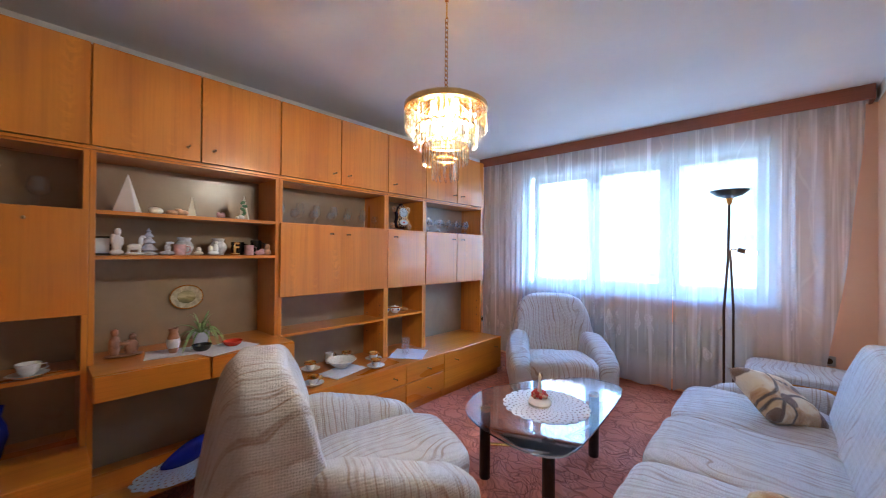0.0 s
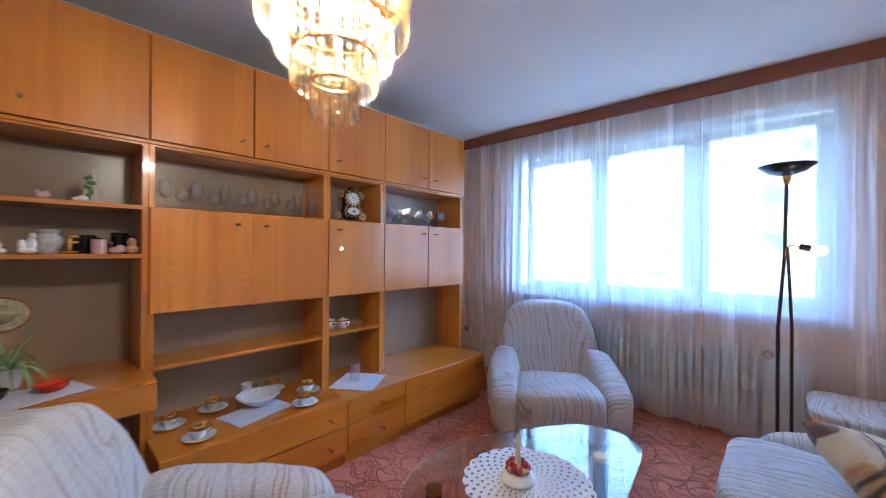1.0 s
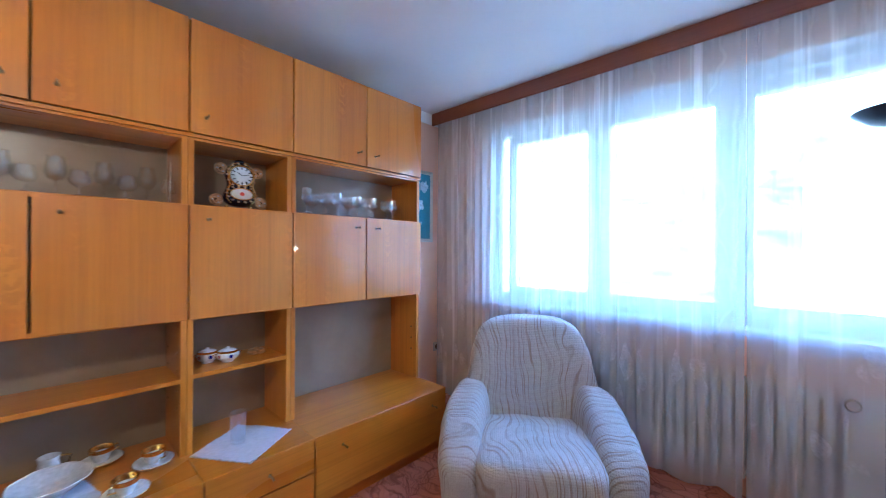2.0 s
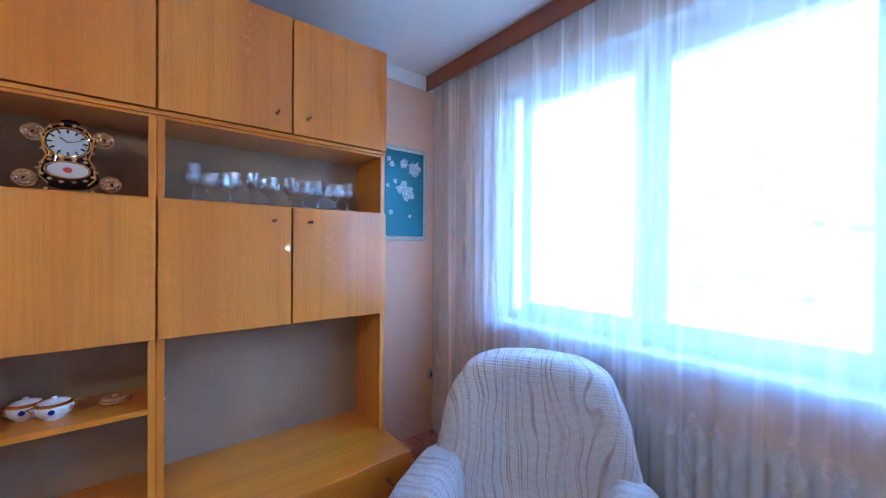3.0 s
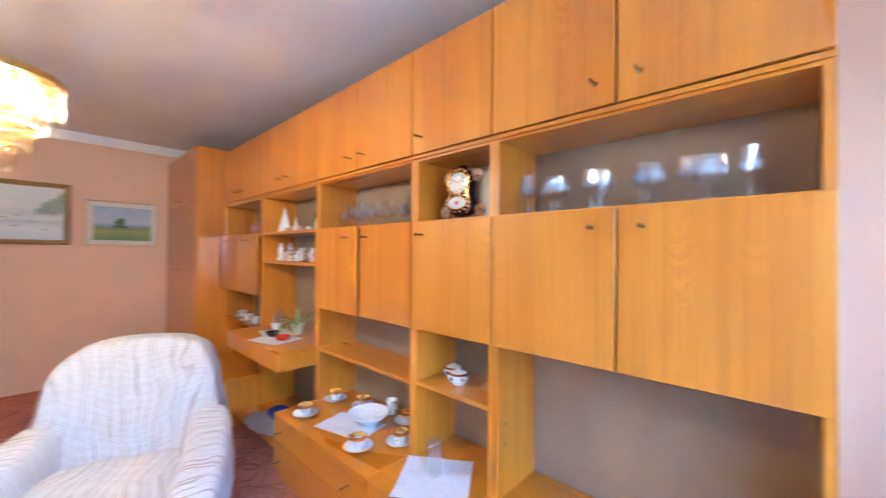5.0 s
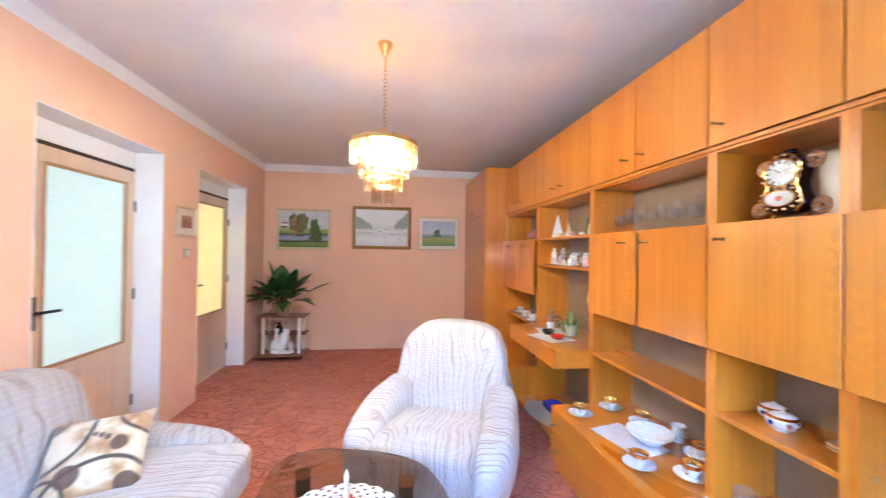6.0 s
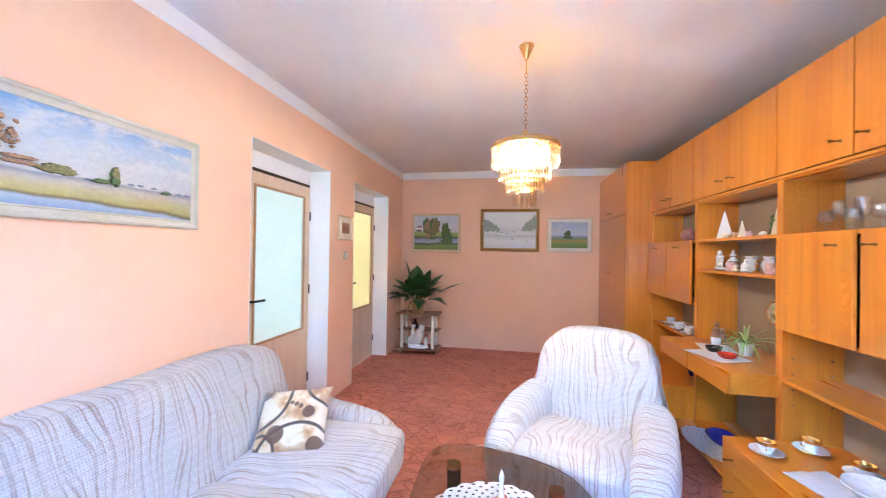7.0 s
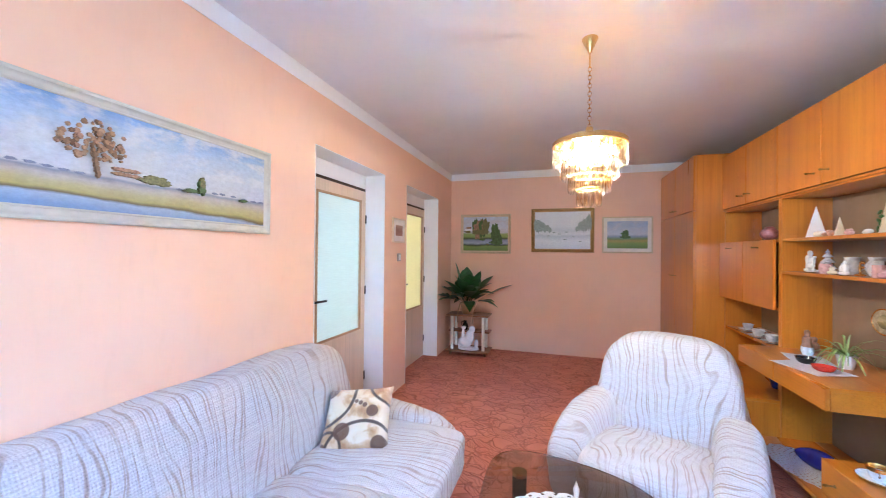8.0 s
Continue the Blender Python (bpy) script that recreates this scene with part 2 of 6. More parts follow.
SHELL = plain("orange_shell", (0.52, 0.28, 0.15), 0.35, vary=0.35, scale=50)
CREAM = plain("cream_wax", (0.76, 0.66, 0.50), 0.5, vary=0.08)
WAXWHITE = plain("white_wax", (0.80, 0.77, 0.74), 0.45, vary=0.04)
PORCELAIN = plain("painted_porcelain", (0.74, 0.74, 0.76), 0.14, vary=0.14, scale=60)
GREYFIG = plain("grey_white_porcelain", (0.62, 0.62, 0.66), 0.2, vary=0.22, scale=60)
BEADS = plain("red_berry_glaze", (0.42, 0.03, 0.02), 0.3, vary=0.4, scale=60)
LEAF = plain("dark_green_leaf", (0.03, 0.10, 0.022), 0.35, vary=0.35, scale=12)
LEAF_PALE = plain("pale_striped_leaf", (0.30, 0.44, 0.15), 0.4, vary=0.35, scale=25)
SOIL = plain("potting_soil", (0.04, 0.025, 0.015), 0.95, bump=0.4)
POT = plain("banded_clay_pot", (0.42, 0.25, 0.13), 0.4, vary=0.2)
CREAM_TUBE = plain("cream_painted_post", (0.78, 0.74, 0.62), 0.35)
FRAME_GREY = plain("silvered_frame_moulding", (0.53, 0.49, 0.40), 0.5, 0.0, vary=0.05, scale=40)
FRAME_GOLD = plain("gold_carved_moulding", (0.44, 0.27, 0.09), 0.35, 0.5, vary=0.35, scale=70, bump=0.6)
FRAME_PALE = plain("pale_gilt_moulding", (0.66, 0.52, 0.33), 0.4, 0.2, vary=0.12, scale=40)
FRAME_WHITE = plain("whitish_frame_moulding", (0.64, 0.60, 0.50), 0.5, 0.0, vary=0.06, scale=40)
MAT_BOARD = plain("ivory_mount", (0.76, 0.70, 0.60), 0.8)
PLASTIC_GREY = plain("grey_switch_plastic", (0.40, 0.37, 0.34), 0.4)


def glass_mat(name, c=(1, 1, 1), ior=1.45, rough=0.0):
    a = Mat(name, rough, 0.0, Transmission_Weight=1.0, IOR=ior)
    a.color(c)
    return a.m


SMOKED = glass_mat("smoked_glass", (0.66, 0.60, 0.52), 1.5)


def pane_mat():
    a = Mat("window_pane")
    tr = a.node("ShaderNodeBsdfTransparent")
    gl = a.node("ShaderNodeBsdfGlossy", Roughness=0.02)
    mx = a.node("ShaderNodeMixShader", Fac=0.05)
    a.link(tr.outputs[0], mx.inputs[1])
    a.link(gl.outputs[0], mx.inputs[2])
    a.link(mx.outputs[0], a.nt.nodes["Material Output"].inputs[0])
    return a.m


PANE = pane_mat()


def thin_glass_mat():
    """Blown glassware: mostly clear, with bright sharp reflections."""
    a = Mat("clear_thin_glass")
    tr = a.node("ShaderNodeBsdfTransparent", Color=(0.99, 0.99, 1.0, 1))
    gl = a.node("ShaderNodeBsdfGlossy", Roughness=0.02)
    mx = a.node("ShaderNodeMixShader")
    lw = a.node("ShaderNodeLayerWeight", Blend=0.5)
    a.link(a.ramp(lw.outputs["Facing"], (0.3, (0.035,) * 3), (0.75, (0.10,) * 3), (1.0, (0.7,) * 3)), mx.inputs[0])
    a.link(tr.outputs[0], mx.inputs[1])
    a.link(gl.outputs[0], mx.inputs[2])
    a.link(mx.outputs[0], a.nt.nodes["Material Output"].inputs[0])
    return a.m


GLASS = thin_glass_mat()


def crystal_mat():
    """Cut crystal that passes, scatters and mirrors the bulbs' light."""
    a = Mat("cut_crystal")
    tr = a.node("ShaderNodeBsdfTransparent", Color=(0.96, 0.92, 0.85, 1))
    gl = a.node("ShaderNodeBsdfGlass", Color=(0.98, 0.94, 0.88, 1), Roughness=0.04, IOR=1.5)
    tl = a.node("ShaderNodeBsdfTranslucent", Color=(0.95, 0.92, 0.85, 1))
    m1 = a.node("ShaderNodeMixShader", Fac=0.003)
    m2 = a.node("ShaderNodeMixShader", Fac=0.30)
    a.link(gl.outputs[0], m1.inputs[1])
    a.link(tl.outputs[0], m1.inputs[2])
    a.link(tr.outputs[0], m2.inputs[1])
    a.link(m1.outputs[0], m2.inputs[2])
    a.link(m2.outputs[0], a.nt.nodes["Material Output"].inputs[0])
    return a.m


CRYSTAL = crystal_mat()


def cut_glass_mat(name, gloss, veil):
    """Thin glassware: mostly clear, with sharp reflections of the window and a faint grey veil as painted sheen."""
    a = Mat(name)
    tr = a.node("ShaderNodeBsdfTransparent", Color=(0.985, 0.99, 0.995, 1))
    gl = a.node("ShaderNodeBsdfGlossy", Roughness=0.03)
    df = a.node("ShaderNodeBsdfDiffuse", Color=(0.85, 0.88, 0.92, 1))
    lw = a.node("ShaderNodeLayerWeight", Blend=0.45)
    mx = a.node("ShaderNodeMixShader")
    a.link(a.ramp(lw.outputs["Facing"], (0.2, (gloss,) * 3), (0.7, (gloss * 1.8,) * 3), (1.0, (0.75,) * 3)), mx.inputs[0])
    a.link(tr.outputs[0], mx.inputs[1])
    a.link(gl.outputs[0], mx.inputs[2])
    m2 = a.node("ShaderNodeMixShader", Fac=veil)
    a.link(mx.outputs[0], m2.inputs[1])
    a.link(df.outputs[0], m2.inputs[2])
    a.link(m2.outputs[0], a.nt.nodes["Material Output"].inputs[0])
    return a.m


CUT_GLASS = cut_glass_mat("cut_glassware", 0.09, 0.03)
# whiter mix for the cut facets, and for painted highlights on blown glasses
FACET_GLINT = cut_glass_mat("faceted_glass_band", 0.17, 0.06)
BLOWN_GLASS = cut_glass_mat("blown_glassware", 0.06, 0.016)


def frosted_mat(name, c):
    """Ribbed obscure glass that spreads the light from behind."""
    a = Mat(name, 0.3)
    v = a.coords((1, 1, 1), False)
    tl = a.node("ShaderNodeBsdfTranslucent", Color=(*c, 1))
    streak = a.noise(a.coords((1, 1, 14), False), 9.0, 3)
    a.link(a.ramp(streak, (0.3, tuple(k * 0.93 for k in c)), (0.7, c)), tl.inputs[0])
    gl = a.node("ShaderNodeBsdfGlossy", Roughness=0.12)
    bu = a.node("ShaderNodeBump", Strength=0.25, Distance=0.003)
    a.link(a.wave(v, 60, 1.5, 2.0, 2.0, "Z"), bu.inputs["Height"])
    a.link(bu.outputs[0], gl.inputs["Normal"])
    mx = a.node("ShaderNodeMixShader", Fac=0.10)
    a.link(tl.outputs[0], mx.inputs[1])
    a.link(gl.outputs[0], mx.inputs[2])
    a.link(mx.outputs[0], a.nt.nodes["Material Output"].inputs[0])
    return a.m


FROST = frosted_mat("obscure_door_glass", (0.85, 0.91, 0.88))
FROST_WARM = frosted_mat("amber_obscure_door_glass", (0.95, 0.86, 0.56))


def sheer_mat():
    """Sheer voile with burnt-out vines and, lower down, large veined leaves."""
    a = Mat("sheer_voile")
    flat = a.coords((1, 0.0, 1), False)
    n3 = a.node("ShaderNodeTexNoise", Scale=2.6, Detail=2.0)
    a.link(flat, n3.inputs["Vector"])
    add = a.node("ShaderNodeVectorMath")
    add.operation = "MULTIPLY_ADD"
    a.link(n3.outputs["Color"], add.inputs[0])
    add.inputs[1].default_value = (0.30, 0.0, 0.30)
    a.link(flat, add.inputs[2])
    vines = a.ramp(a.wave(add.outputs[0], 0.9, 3.2, 2.0, 1.2, "X"), (0.0, (0.14, 0.14, 0.14)), (0.004, (0.10, 0.10, 0.10)), (0.010, (0, 0, 0)))

    def leaves(turn, scale, size):
        mp = a.node("ShaderNodeMapping")
        mp.inputs["Scale"].default_value = (1.0, 1.0, 0.36)
        mp.inputs["Rotation"].default_value = (0, turn, 0)
        a.link(add.outputs[0], mp.inputs["Vector"])
        vor = a.node("ShaderNodeTexVoronoi", Scale=scale, Randomness=1.0)
        a.link(mp.outputs[0], vor.inputs["Vector"])
        return a.ramp(vor.outputs["Distance"], (0.02, (0.15, 0.15, 0.15)), (0.05, (0.8, 0.8, 0.8)), (size, (1, 1, 1)), (size + 0.05, (0, 0, 0)))
    leaf = a.mix(leaves(0.7, 10.0, 0.30), leaves(-0.8, 9.0, 0.28), 1.0, "LIGHTEN")
    fine = a.noise(flat, 60.0, 3, 0.6)
    leaf = a.mix(leaf, a.ramp(fine, (0.35, (0.25, 0.25, 0.25)), (0.6, (0.75, 0.75, 0.75))), 1.0, "MULTIPLY")
    sep = a.node("ShaderNodeSeparateXYZ")
    a.link(flat, sep.inputs[0])
    low = a.ramp(sep.outputs["Z"], (0.20, (0.2, 0.2, 0.2)), (0.42, (1, 1, 1)), (0.74, (1, 1, 1)), (0.95, (0.06, 0.06, 0.06)))
    gate = a.ramp(a.noise(flat, 2.6, 2), (0.44, (0.1, 0.1, 0.1)), (0.54, (1, 1, 1)))
    pat = a.mix(vines, a.mix(a.mix(leaf, gate, 1.0, "MULTIPLY"), low, 1.0, "MULTIPLY"), 1.0, "LIGHTEN")
    band = a.ramp(sep.outputs["Z"], (0.0, (0.7, 0.7, 0.7)), (0.10, (0.55, 0.55, 0.55)), (0.26, (0.45, 0.45, 0.45)), (0.36, (0.12, 0.12, 0.12)), (0.9, (0.06, 0.06, 0.06)), (1.0, (0, 0, 0)))
    pat = a.mix(pat, band, 1.0, "LIGHTEN")
    tl = a.node("ShaderNodeBsdfTranslucent", Color=(0.83, 0.91, 1.0, 1))
    df = a.node("ShaderNodeBsdfDiffuse", Color=(0.88, 0.91, 0.96, 1))
    cloth = a.node("ShaderNodeMixShader", Fac=0.5)
    a.link(tl.outputs[0], cloth.inputs[1])
    a.link(df.outputs[0], cloth.inputs[2])
    tr = a.node("ShaderNodeBsdfTransparent", Color=(0.95, 0.97, 1.0, 1))
    mx = a.node("ShaderNodeMixShader")
    # denser upright stripes painted in for the bright look of gathered folds
    strip = a.ramp(a.noise(a.coords((1.0, 0.0, 0.03), False), 11.0, 3, 0.6), (0.54, (0, 0, 0)), (0.66, (0.9, 0.9, 0.9)))
    pat = a.mix(pat, strip, 1.0, "LIGHTEN")
    # whiter lip and foot paint in the highlights of the blown glass
    dens = a.ramp(pat, (0.0, (0.38, 0.38, 0.38)), (1.0, (0.72, 0.72, 0.72)))
    a.link(dens, mx.inputs[0])
    a.link(tr.outputs[0], mx.inputs[1])
    a.link(cloth.outputs[0], mx.inputs[2])
    a.link(mx.outputs[0], a.nt.nodes["Material Output"].inputs[0])
    return a.m


SHEER = sheer_mat()


def lace_mat():
    """Crochet: petal-shaped holes in rings round the middle, clear through."""
    a = Mat("white_crochet_lace", 0.9)
    v = a.coords((1, 1, 1), False)
    sep = a.node("ShaderNodeSeparateXYZ")
    a.link(v, sep.inputs[0])

    def calc(op, p, q=0.0):
        n = a.node("ShaderNodeMath")
        n.operation = op
        for sock, val in zip(n.inputs, (p, q)):
            if isinstance(val, (int, float)):
                sock.default_value = val
            else:
                a.link(val, sock)
        return n.outputs[0]
    r = calc("SQRT", calc("ADD", calc("MULTIPLY", sep.outputs["X"], sep.outputs["X"]), calc("MULTIPLY", sep.outputs["Y"], sep.outputs["Y"])))
    t = calc("ARCTAN2", sep.outputs["Y"], sep.outputs["X"])
    petals = calc("MULTIPLY", calc("SINE", calc("MULTIPLY", t, 28.0)), calc("SINE", calc("MULTIPLY", r, 150.0)))
    net = calc("MULTIPLY", calc("SINE", calc("MULTIPLY", t, 66.0)), calc("SINE", calc("MULTIPLY", r, 330.0)))
    hole = a.ramp(calc("MAXIMUM", calc("SUBTRACT", petals, 0.18), calc("SUBTRACT", net, 0.45)), (0.34, (0, 0, 0)), (0.44, (0.92, 0.92, 0.92)))
    a.color((0.70, 0.69, 0.71))
    a.bump(a.noise(v, 350, 3), 0.5, 0.003)
    tr = a.node("ShaderNodeBsdfTransparent")
    mx = a.node("ShaderNodeMixShader")
    a.link(hole, mx.inputs[0])
    a.link(a.b.outputs[0], mx.inputs[1])
    a.link(tr.outputs[0], mx.inputs[2])
    a.link(mx.outputs[0], a.nt.nodes["Material Output"].inputs[0])
    return a.m


LACE = lace_mat()
LINEN = plain("white_linen", (0.64, 0.62, 0.67), 0.9, vary=0.08, scale=60, bump=0.15)


def plush_mat():
    """Cream plush printed with tan clouds, dark curved outlines and brown spots."""
    a = Mat("patterned_plush", 0.95, Sheen_Weight=0.5)
    v = a.coords((1, 1, 0), False)

    def away(x, y, r):
        """Distance from a circle's line."""
        d = a.node("ShaderNodeVectorMath")
        d.operation = "DISTANCE"
        a.link(v, d.inputs[0])
        d.inputs[1].default_value = (x, y, 0)
        m = a.node("ShaderNodeMath")
        m.operation = "SUBTRACT"
        a.link(d.outputs["Value"], m.inputs[0])
        m.inputs[1].default_value = r
        return m.outputs[0]
    n = a.noise(v, 9.0, 3, 0.5, 0.4)
    base = a.ramp(n, (0.34, (0.42, 0.22, 0.09)), (0.44, (0.60, 0.40, 0.20)), (0.52, (0.76, 0.64, 0.44)), (0.70, (0.80, 0.71, 0.53)))
    for x, y, r, w in ((0.06, -0.26, 0.225, 0.007), (-0.20, 0.13, 0.19, 0.007), (0.20, 0.20, 0.13, 0.006), (-0.13, -0.16, 0.075, 0.006)):
        m = a.node("ShaderNodeMath")
        m.operation = "ABSOLUTE"
        a.link(away(x, y, r), m.inputs[0])
        base = a.mix(base, (0.045, 0.028, 0.02), a.ramp(m.outputs[0], (w, (0.95, 0.95, 0.95)), (w + 0.004, (0, 0, 0))))
    for x, y, r in ((0.10, 0.02, 0.030), (-0.055, -0.085, 0.042), (0.15, -0.15, 0.040), (-0.16, 0.16, 0.045), (0.055, 0.055, 0.011), (0.03, 0.068, 0.010), (0.005, 0.078, 0.009), (-0.17, -0.17, 0.035)):
        base = a.mix(base, (0.12, 0.06, 0.035), a.ramp(away(x, y, r), (0.0, (0.92, 0.92, 0.92)), (0.005, (0, 0, 0))))
    a.color(base)
    a.bump(a.noise(v, 300, 3, 0.7), 0.6, 0.006)
    return a.m


PLUSH = plush_mat()


def canvas_mat(name, height, stops, jitter=0.12, scale=9.0, stretch=(0.45, 0.45, 1.0), clouds=0.0, tilt=0.0):
    """An oil landscape: bands of colour from the bottom to the top, broken up by brushwork."""
    a = Mat(name, 0.45)
    v = a.coords((1, 1, 1), False)
    sep = a.node("ShaderNodeSeparateXYZ")
    a.link(v, sep.inputs[0])
    n = a.noise(a.coords(stretch, False), scale, 5, 0.6)
    mr = a.node("ShaderNodeMapRange")
    mr.inputs["From Min"].default_value, mr.inputs["From Max"].default_value = -height / 2, height / 2
    a.link(sep.outputs["Z"], mr.inputs["Value"])
    ad = a.node("ShaderNodeMath")
    ad.operation = "MULTIPLY_ADD"
    a.link(n, ad.inputs[0])
    ad.inputs[1].default_value = jitter * 2
    level = mr.outputs[0]
    if tilt:
        fall = a.node("ShaderNodeMapRange")
        fall.inputs["From Min"].default_value, fall.inputs["From Max"].default_value = 0.30, 0.0
        a.link(level, fall.inputs["Value"])
        slant = a.node("ShaderNodeMath")
        slant.operation = "MULTIPLY"
        a.link(sep.outputs["X"], slant.inputs[0])
        a.link(fall.outputs[0], slant.inputs[1])
        sum_ = a.node("ShaderNodeMath")
        sum_.operation = "MULTIPLY_ADD"
        a.link(slant.outputs[0], sum_.inputs[0])
        sum_.inputs[1].default_value = tilt
        a.link(level, sum_.inputs[2])
        level = sum_.outputs[0]
    a.link(level, ad.inputs[2])
    sb = a.node("ShaderNodeMath")
    sb.operation = "SUBTRACT"
    a.link(ad.outputs[0], sb.inputs[0])
    sb.inputs[1].default_value = jitter
    base = a.ramp(sb.outputs[0], *stops)
    if clouds:
        puff = a.noise(a.coords((0.5, 0.5, 1.1), False), 13, 5, 0.6)
        high = a.ramp(mr.outputs[0], (0.48, (0, 0, 0)), (0.56, (clouds,) * 3))
        base = a.mix(base, (0.60, 0.59, 0.59), a.mix(a.ramp(puff, (0.47, (0, 0, 0)), (0.60, (1, 1, 1))), high, 1.0, "MULTIPLY"))
    dab = a.noise(a.coords((1, 1, 1.6), False), 45, 4, 0.7)
    base = a.mix(base, a.ramp(dab, (0.3, (0.74, 0.74, 0.74)), (0.72, (1.0, 1.0, 1.0))), 0.8, "MULTIPLY")
    a.color(base)
    a.bump(dab, 0.25, 0.002)
    return a.m


def glow(name, c, strength):
    a = Mat(name)
    a.b.inputs["Emission Color"].default_value = (*c, 1)
    a.b.inputs["Emission Strength"].default_value = strength
    return a.m


BULB_GLOW = glow("lit_bulb", (1.0, 0.82, 0.56), 0.7)

# ---- mesh helpers ----


def thing(name, place, label, category, group="", kind="", turn=0.0):
    ob = new(name)
    ob.empty_display_size = 0.1
    ob.matrix_world = pose(*place, 0, 0, turn)
    return tagged(ob, label, category, group, kind)


def finish(bm, smooth=40):
    bmesh.ops.recalc_face_normals(bm, faces=bm.faces)
    me = bpy.data.meshes.new("mesh")
    bm.to_mesh(me)
    bm.free()
    if smooth:
        me.polygons.foreach_set("use_smooth", [True] * len(me.polygons))
        me.set_sharp_from_angle(angle=radians(smooth))
    return me


def part(name, bm, material, parent=None, label="", smooth=40, at=None):
    me = finish(bm, smooth)
    me.materials.append(material)
    ob = new(name, me)
    if parent:
        ob.parent = parent
    if at is not None:
        ob.matrix_basis = at if isinstance(at, Matrix) else pose(*at)
    if label:
        ob["label"] = label
    return ob


def again(ob, m, parent=None):
    """One more part on the same mesh."""
    o = new(ob.name.split(".")[0], ob.data)
    o.parent = parent or ob.parent
    o.matrix_basis = m
    return o


def box(x0, x1, y0, y1, z0, z1, bevel=0.0, bm=None, seg=1):
    own = bm is None
    bm = bm or bmesh.new()
    r = bmesh.ops.create_cube(bm, size=1.0, matrix=Matrix.LocRotScale(((x0 + x1) / 2, (y0 + y1) / 2, (z0 + z1) / 2), None, (abs(x1 - x0), abs(y1 - y0), abs(z1 - z0))))
    if bevel:
        es = {e for v in r["verts"] for e in v.link_edges}
        bmesh.ops.bevel(bm, geom=list(es), offset=bevel, segments=seg, affect="EDGES", profile=0.5)
    return bm


def lathe(profile, seg=20, bm=None, m=None):
    """A turned body from (radius, height) pairs."""
    bm = bm or bmesh.new()
    m = m or Matrix()
    rings = []
    for r, z in profile:
        if r < 1e-5:
            rings.append([bm.verts.new(m @ Vector((0, 0, z)))])
        else:
            rings.append([bm.verts.new(m @ Vector((r * math.cos(2 * math.pi * k / seg), r * math.sin(2 * math.pi * k / seg), z))) for k in range(seg)])
    for a, b in zip(rings, rings[1:]):
        for k in range(seg):
            q = [a[k % len(a)], a[(k + 1) % len(a)], b[(k + 1) % len(b)], b[k % len(b)]]
            q = list(dict.fromkeys(q))
            if len(q) > 2:
                bm.faces.new(q)
    return bm


def tube(points, r, seg=8, bm=None, closed=False, taper=1.0):
    """A round bar along points."""
    bm = bm or bmesh.new()
    pts = [Vector(p) for p in points]
    n = len(pts)
    rings = []
    up = Vector((0, 0, 1))
    for i, p in enumerate(pts):
        a = pts[(i - 1) % n] if closed or i else pts[0]
        b = pts[(i + 1) % n] if closed or i < n - 1 else pts[-1]
        d = (b - a).normalized()
        s = d.cross(up if abs(d.z) < 0.95 else Vector((1, 0, 0))).normalized()
        t = s.cross(d)
        rr = r * (1 + (taper - 1) * i / max(1, n - 1))
        rings.append([bm.verts.new(p + rr * (math.cos(2 * math.pi * k / seg) * s + math.sin(2 * math.pi * k / seg) * t)) for k in range(seg)])
    for i in range(n if closed else n - 1):
        a, b = rings[i], rings[(i + 1) % n]
        for k in range(seg):
            bm.faces.new((a[k], a[(k + 1) % seg], b[(k + 1) % seg], b[k]))
    if not closed:
        bm.faces.new(rings[0][::-1])
        bm.faces.new(rings[-1])
    return bm


def blob(c, s, k=4.0, cuts=9, deform=None, rumple=0.0, freq=9.0, bm=None):
    """A rounded, cushion-like block: half sizes s round c; k sets how boxy it is."""
    target, bm = bm, bmesh.new()
    r = bmesh.ops.create_cube(bm, size=2.0)
    es = list({e for v in r["verts"] for e in v.link_edges})
    bmesh.ops.subdivide_edges(bm, edges=es, cuts=cuts, use_grid_fill=True)
    for v in bm.verts:
        p = v.co
        q = (abs(p.x) ** k + abs(p.y) ** k + abs(p.z) ** k) ** (1 / k)
        p = p / q
        w = Vector((p.x * s[0], p.y * s[1], p.z * s[2]))
        if deform:
            w = deform(w, p)
        w += Vector(c)
        if rumple:
            w += p.normalized() * rumple * noise.noise(w * freq)
        v.co = w
    if target is None:
        return bm
    me = bpy.data.meshes.new("piece")
    bm.to_mesh(me)
    bm.free()
    target.from_mesh(me)
    bpy.data.meshes.remove(me)
    return target


def sheet(outline, z0, z1, bevel=0.0):
    """A flat slab with the given outline."""
    bm = bmesh.new()
    lo = [bm.verts.new((x, y, z0)) for x, y in outline]
    hi = [bm.verts.new((x, y, z1)) for x, y in outline]
    bm.faces.new(lo[::-1])
    bm.faces.new(hi)
    n = len(lo)
    for i in range(n):
        bm.faces.new((lo[i], lo[(i + 1) % n], hi[(i + 1) % n], hi[i]))
    if bevel:
        bmesh.ops.bevel(bm, geom=[e for e in bm.edges if abs(e.verts[0].co.z - e.verts[1].co.z) < 1e-6], offset=bevel, segments=2, affect="EDGES", profile=0.5)
    return bm


def structure(name, bm, material, label="", category="", smooth=0):
    ob = part(name, bm, material, smooth=smooth)
    return tagged(ob, label, category or name.split("_")[0], kind="structure")

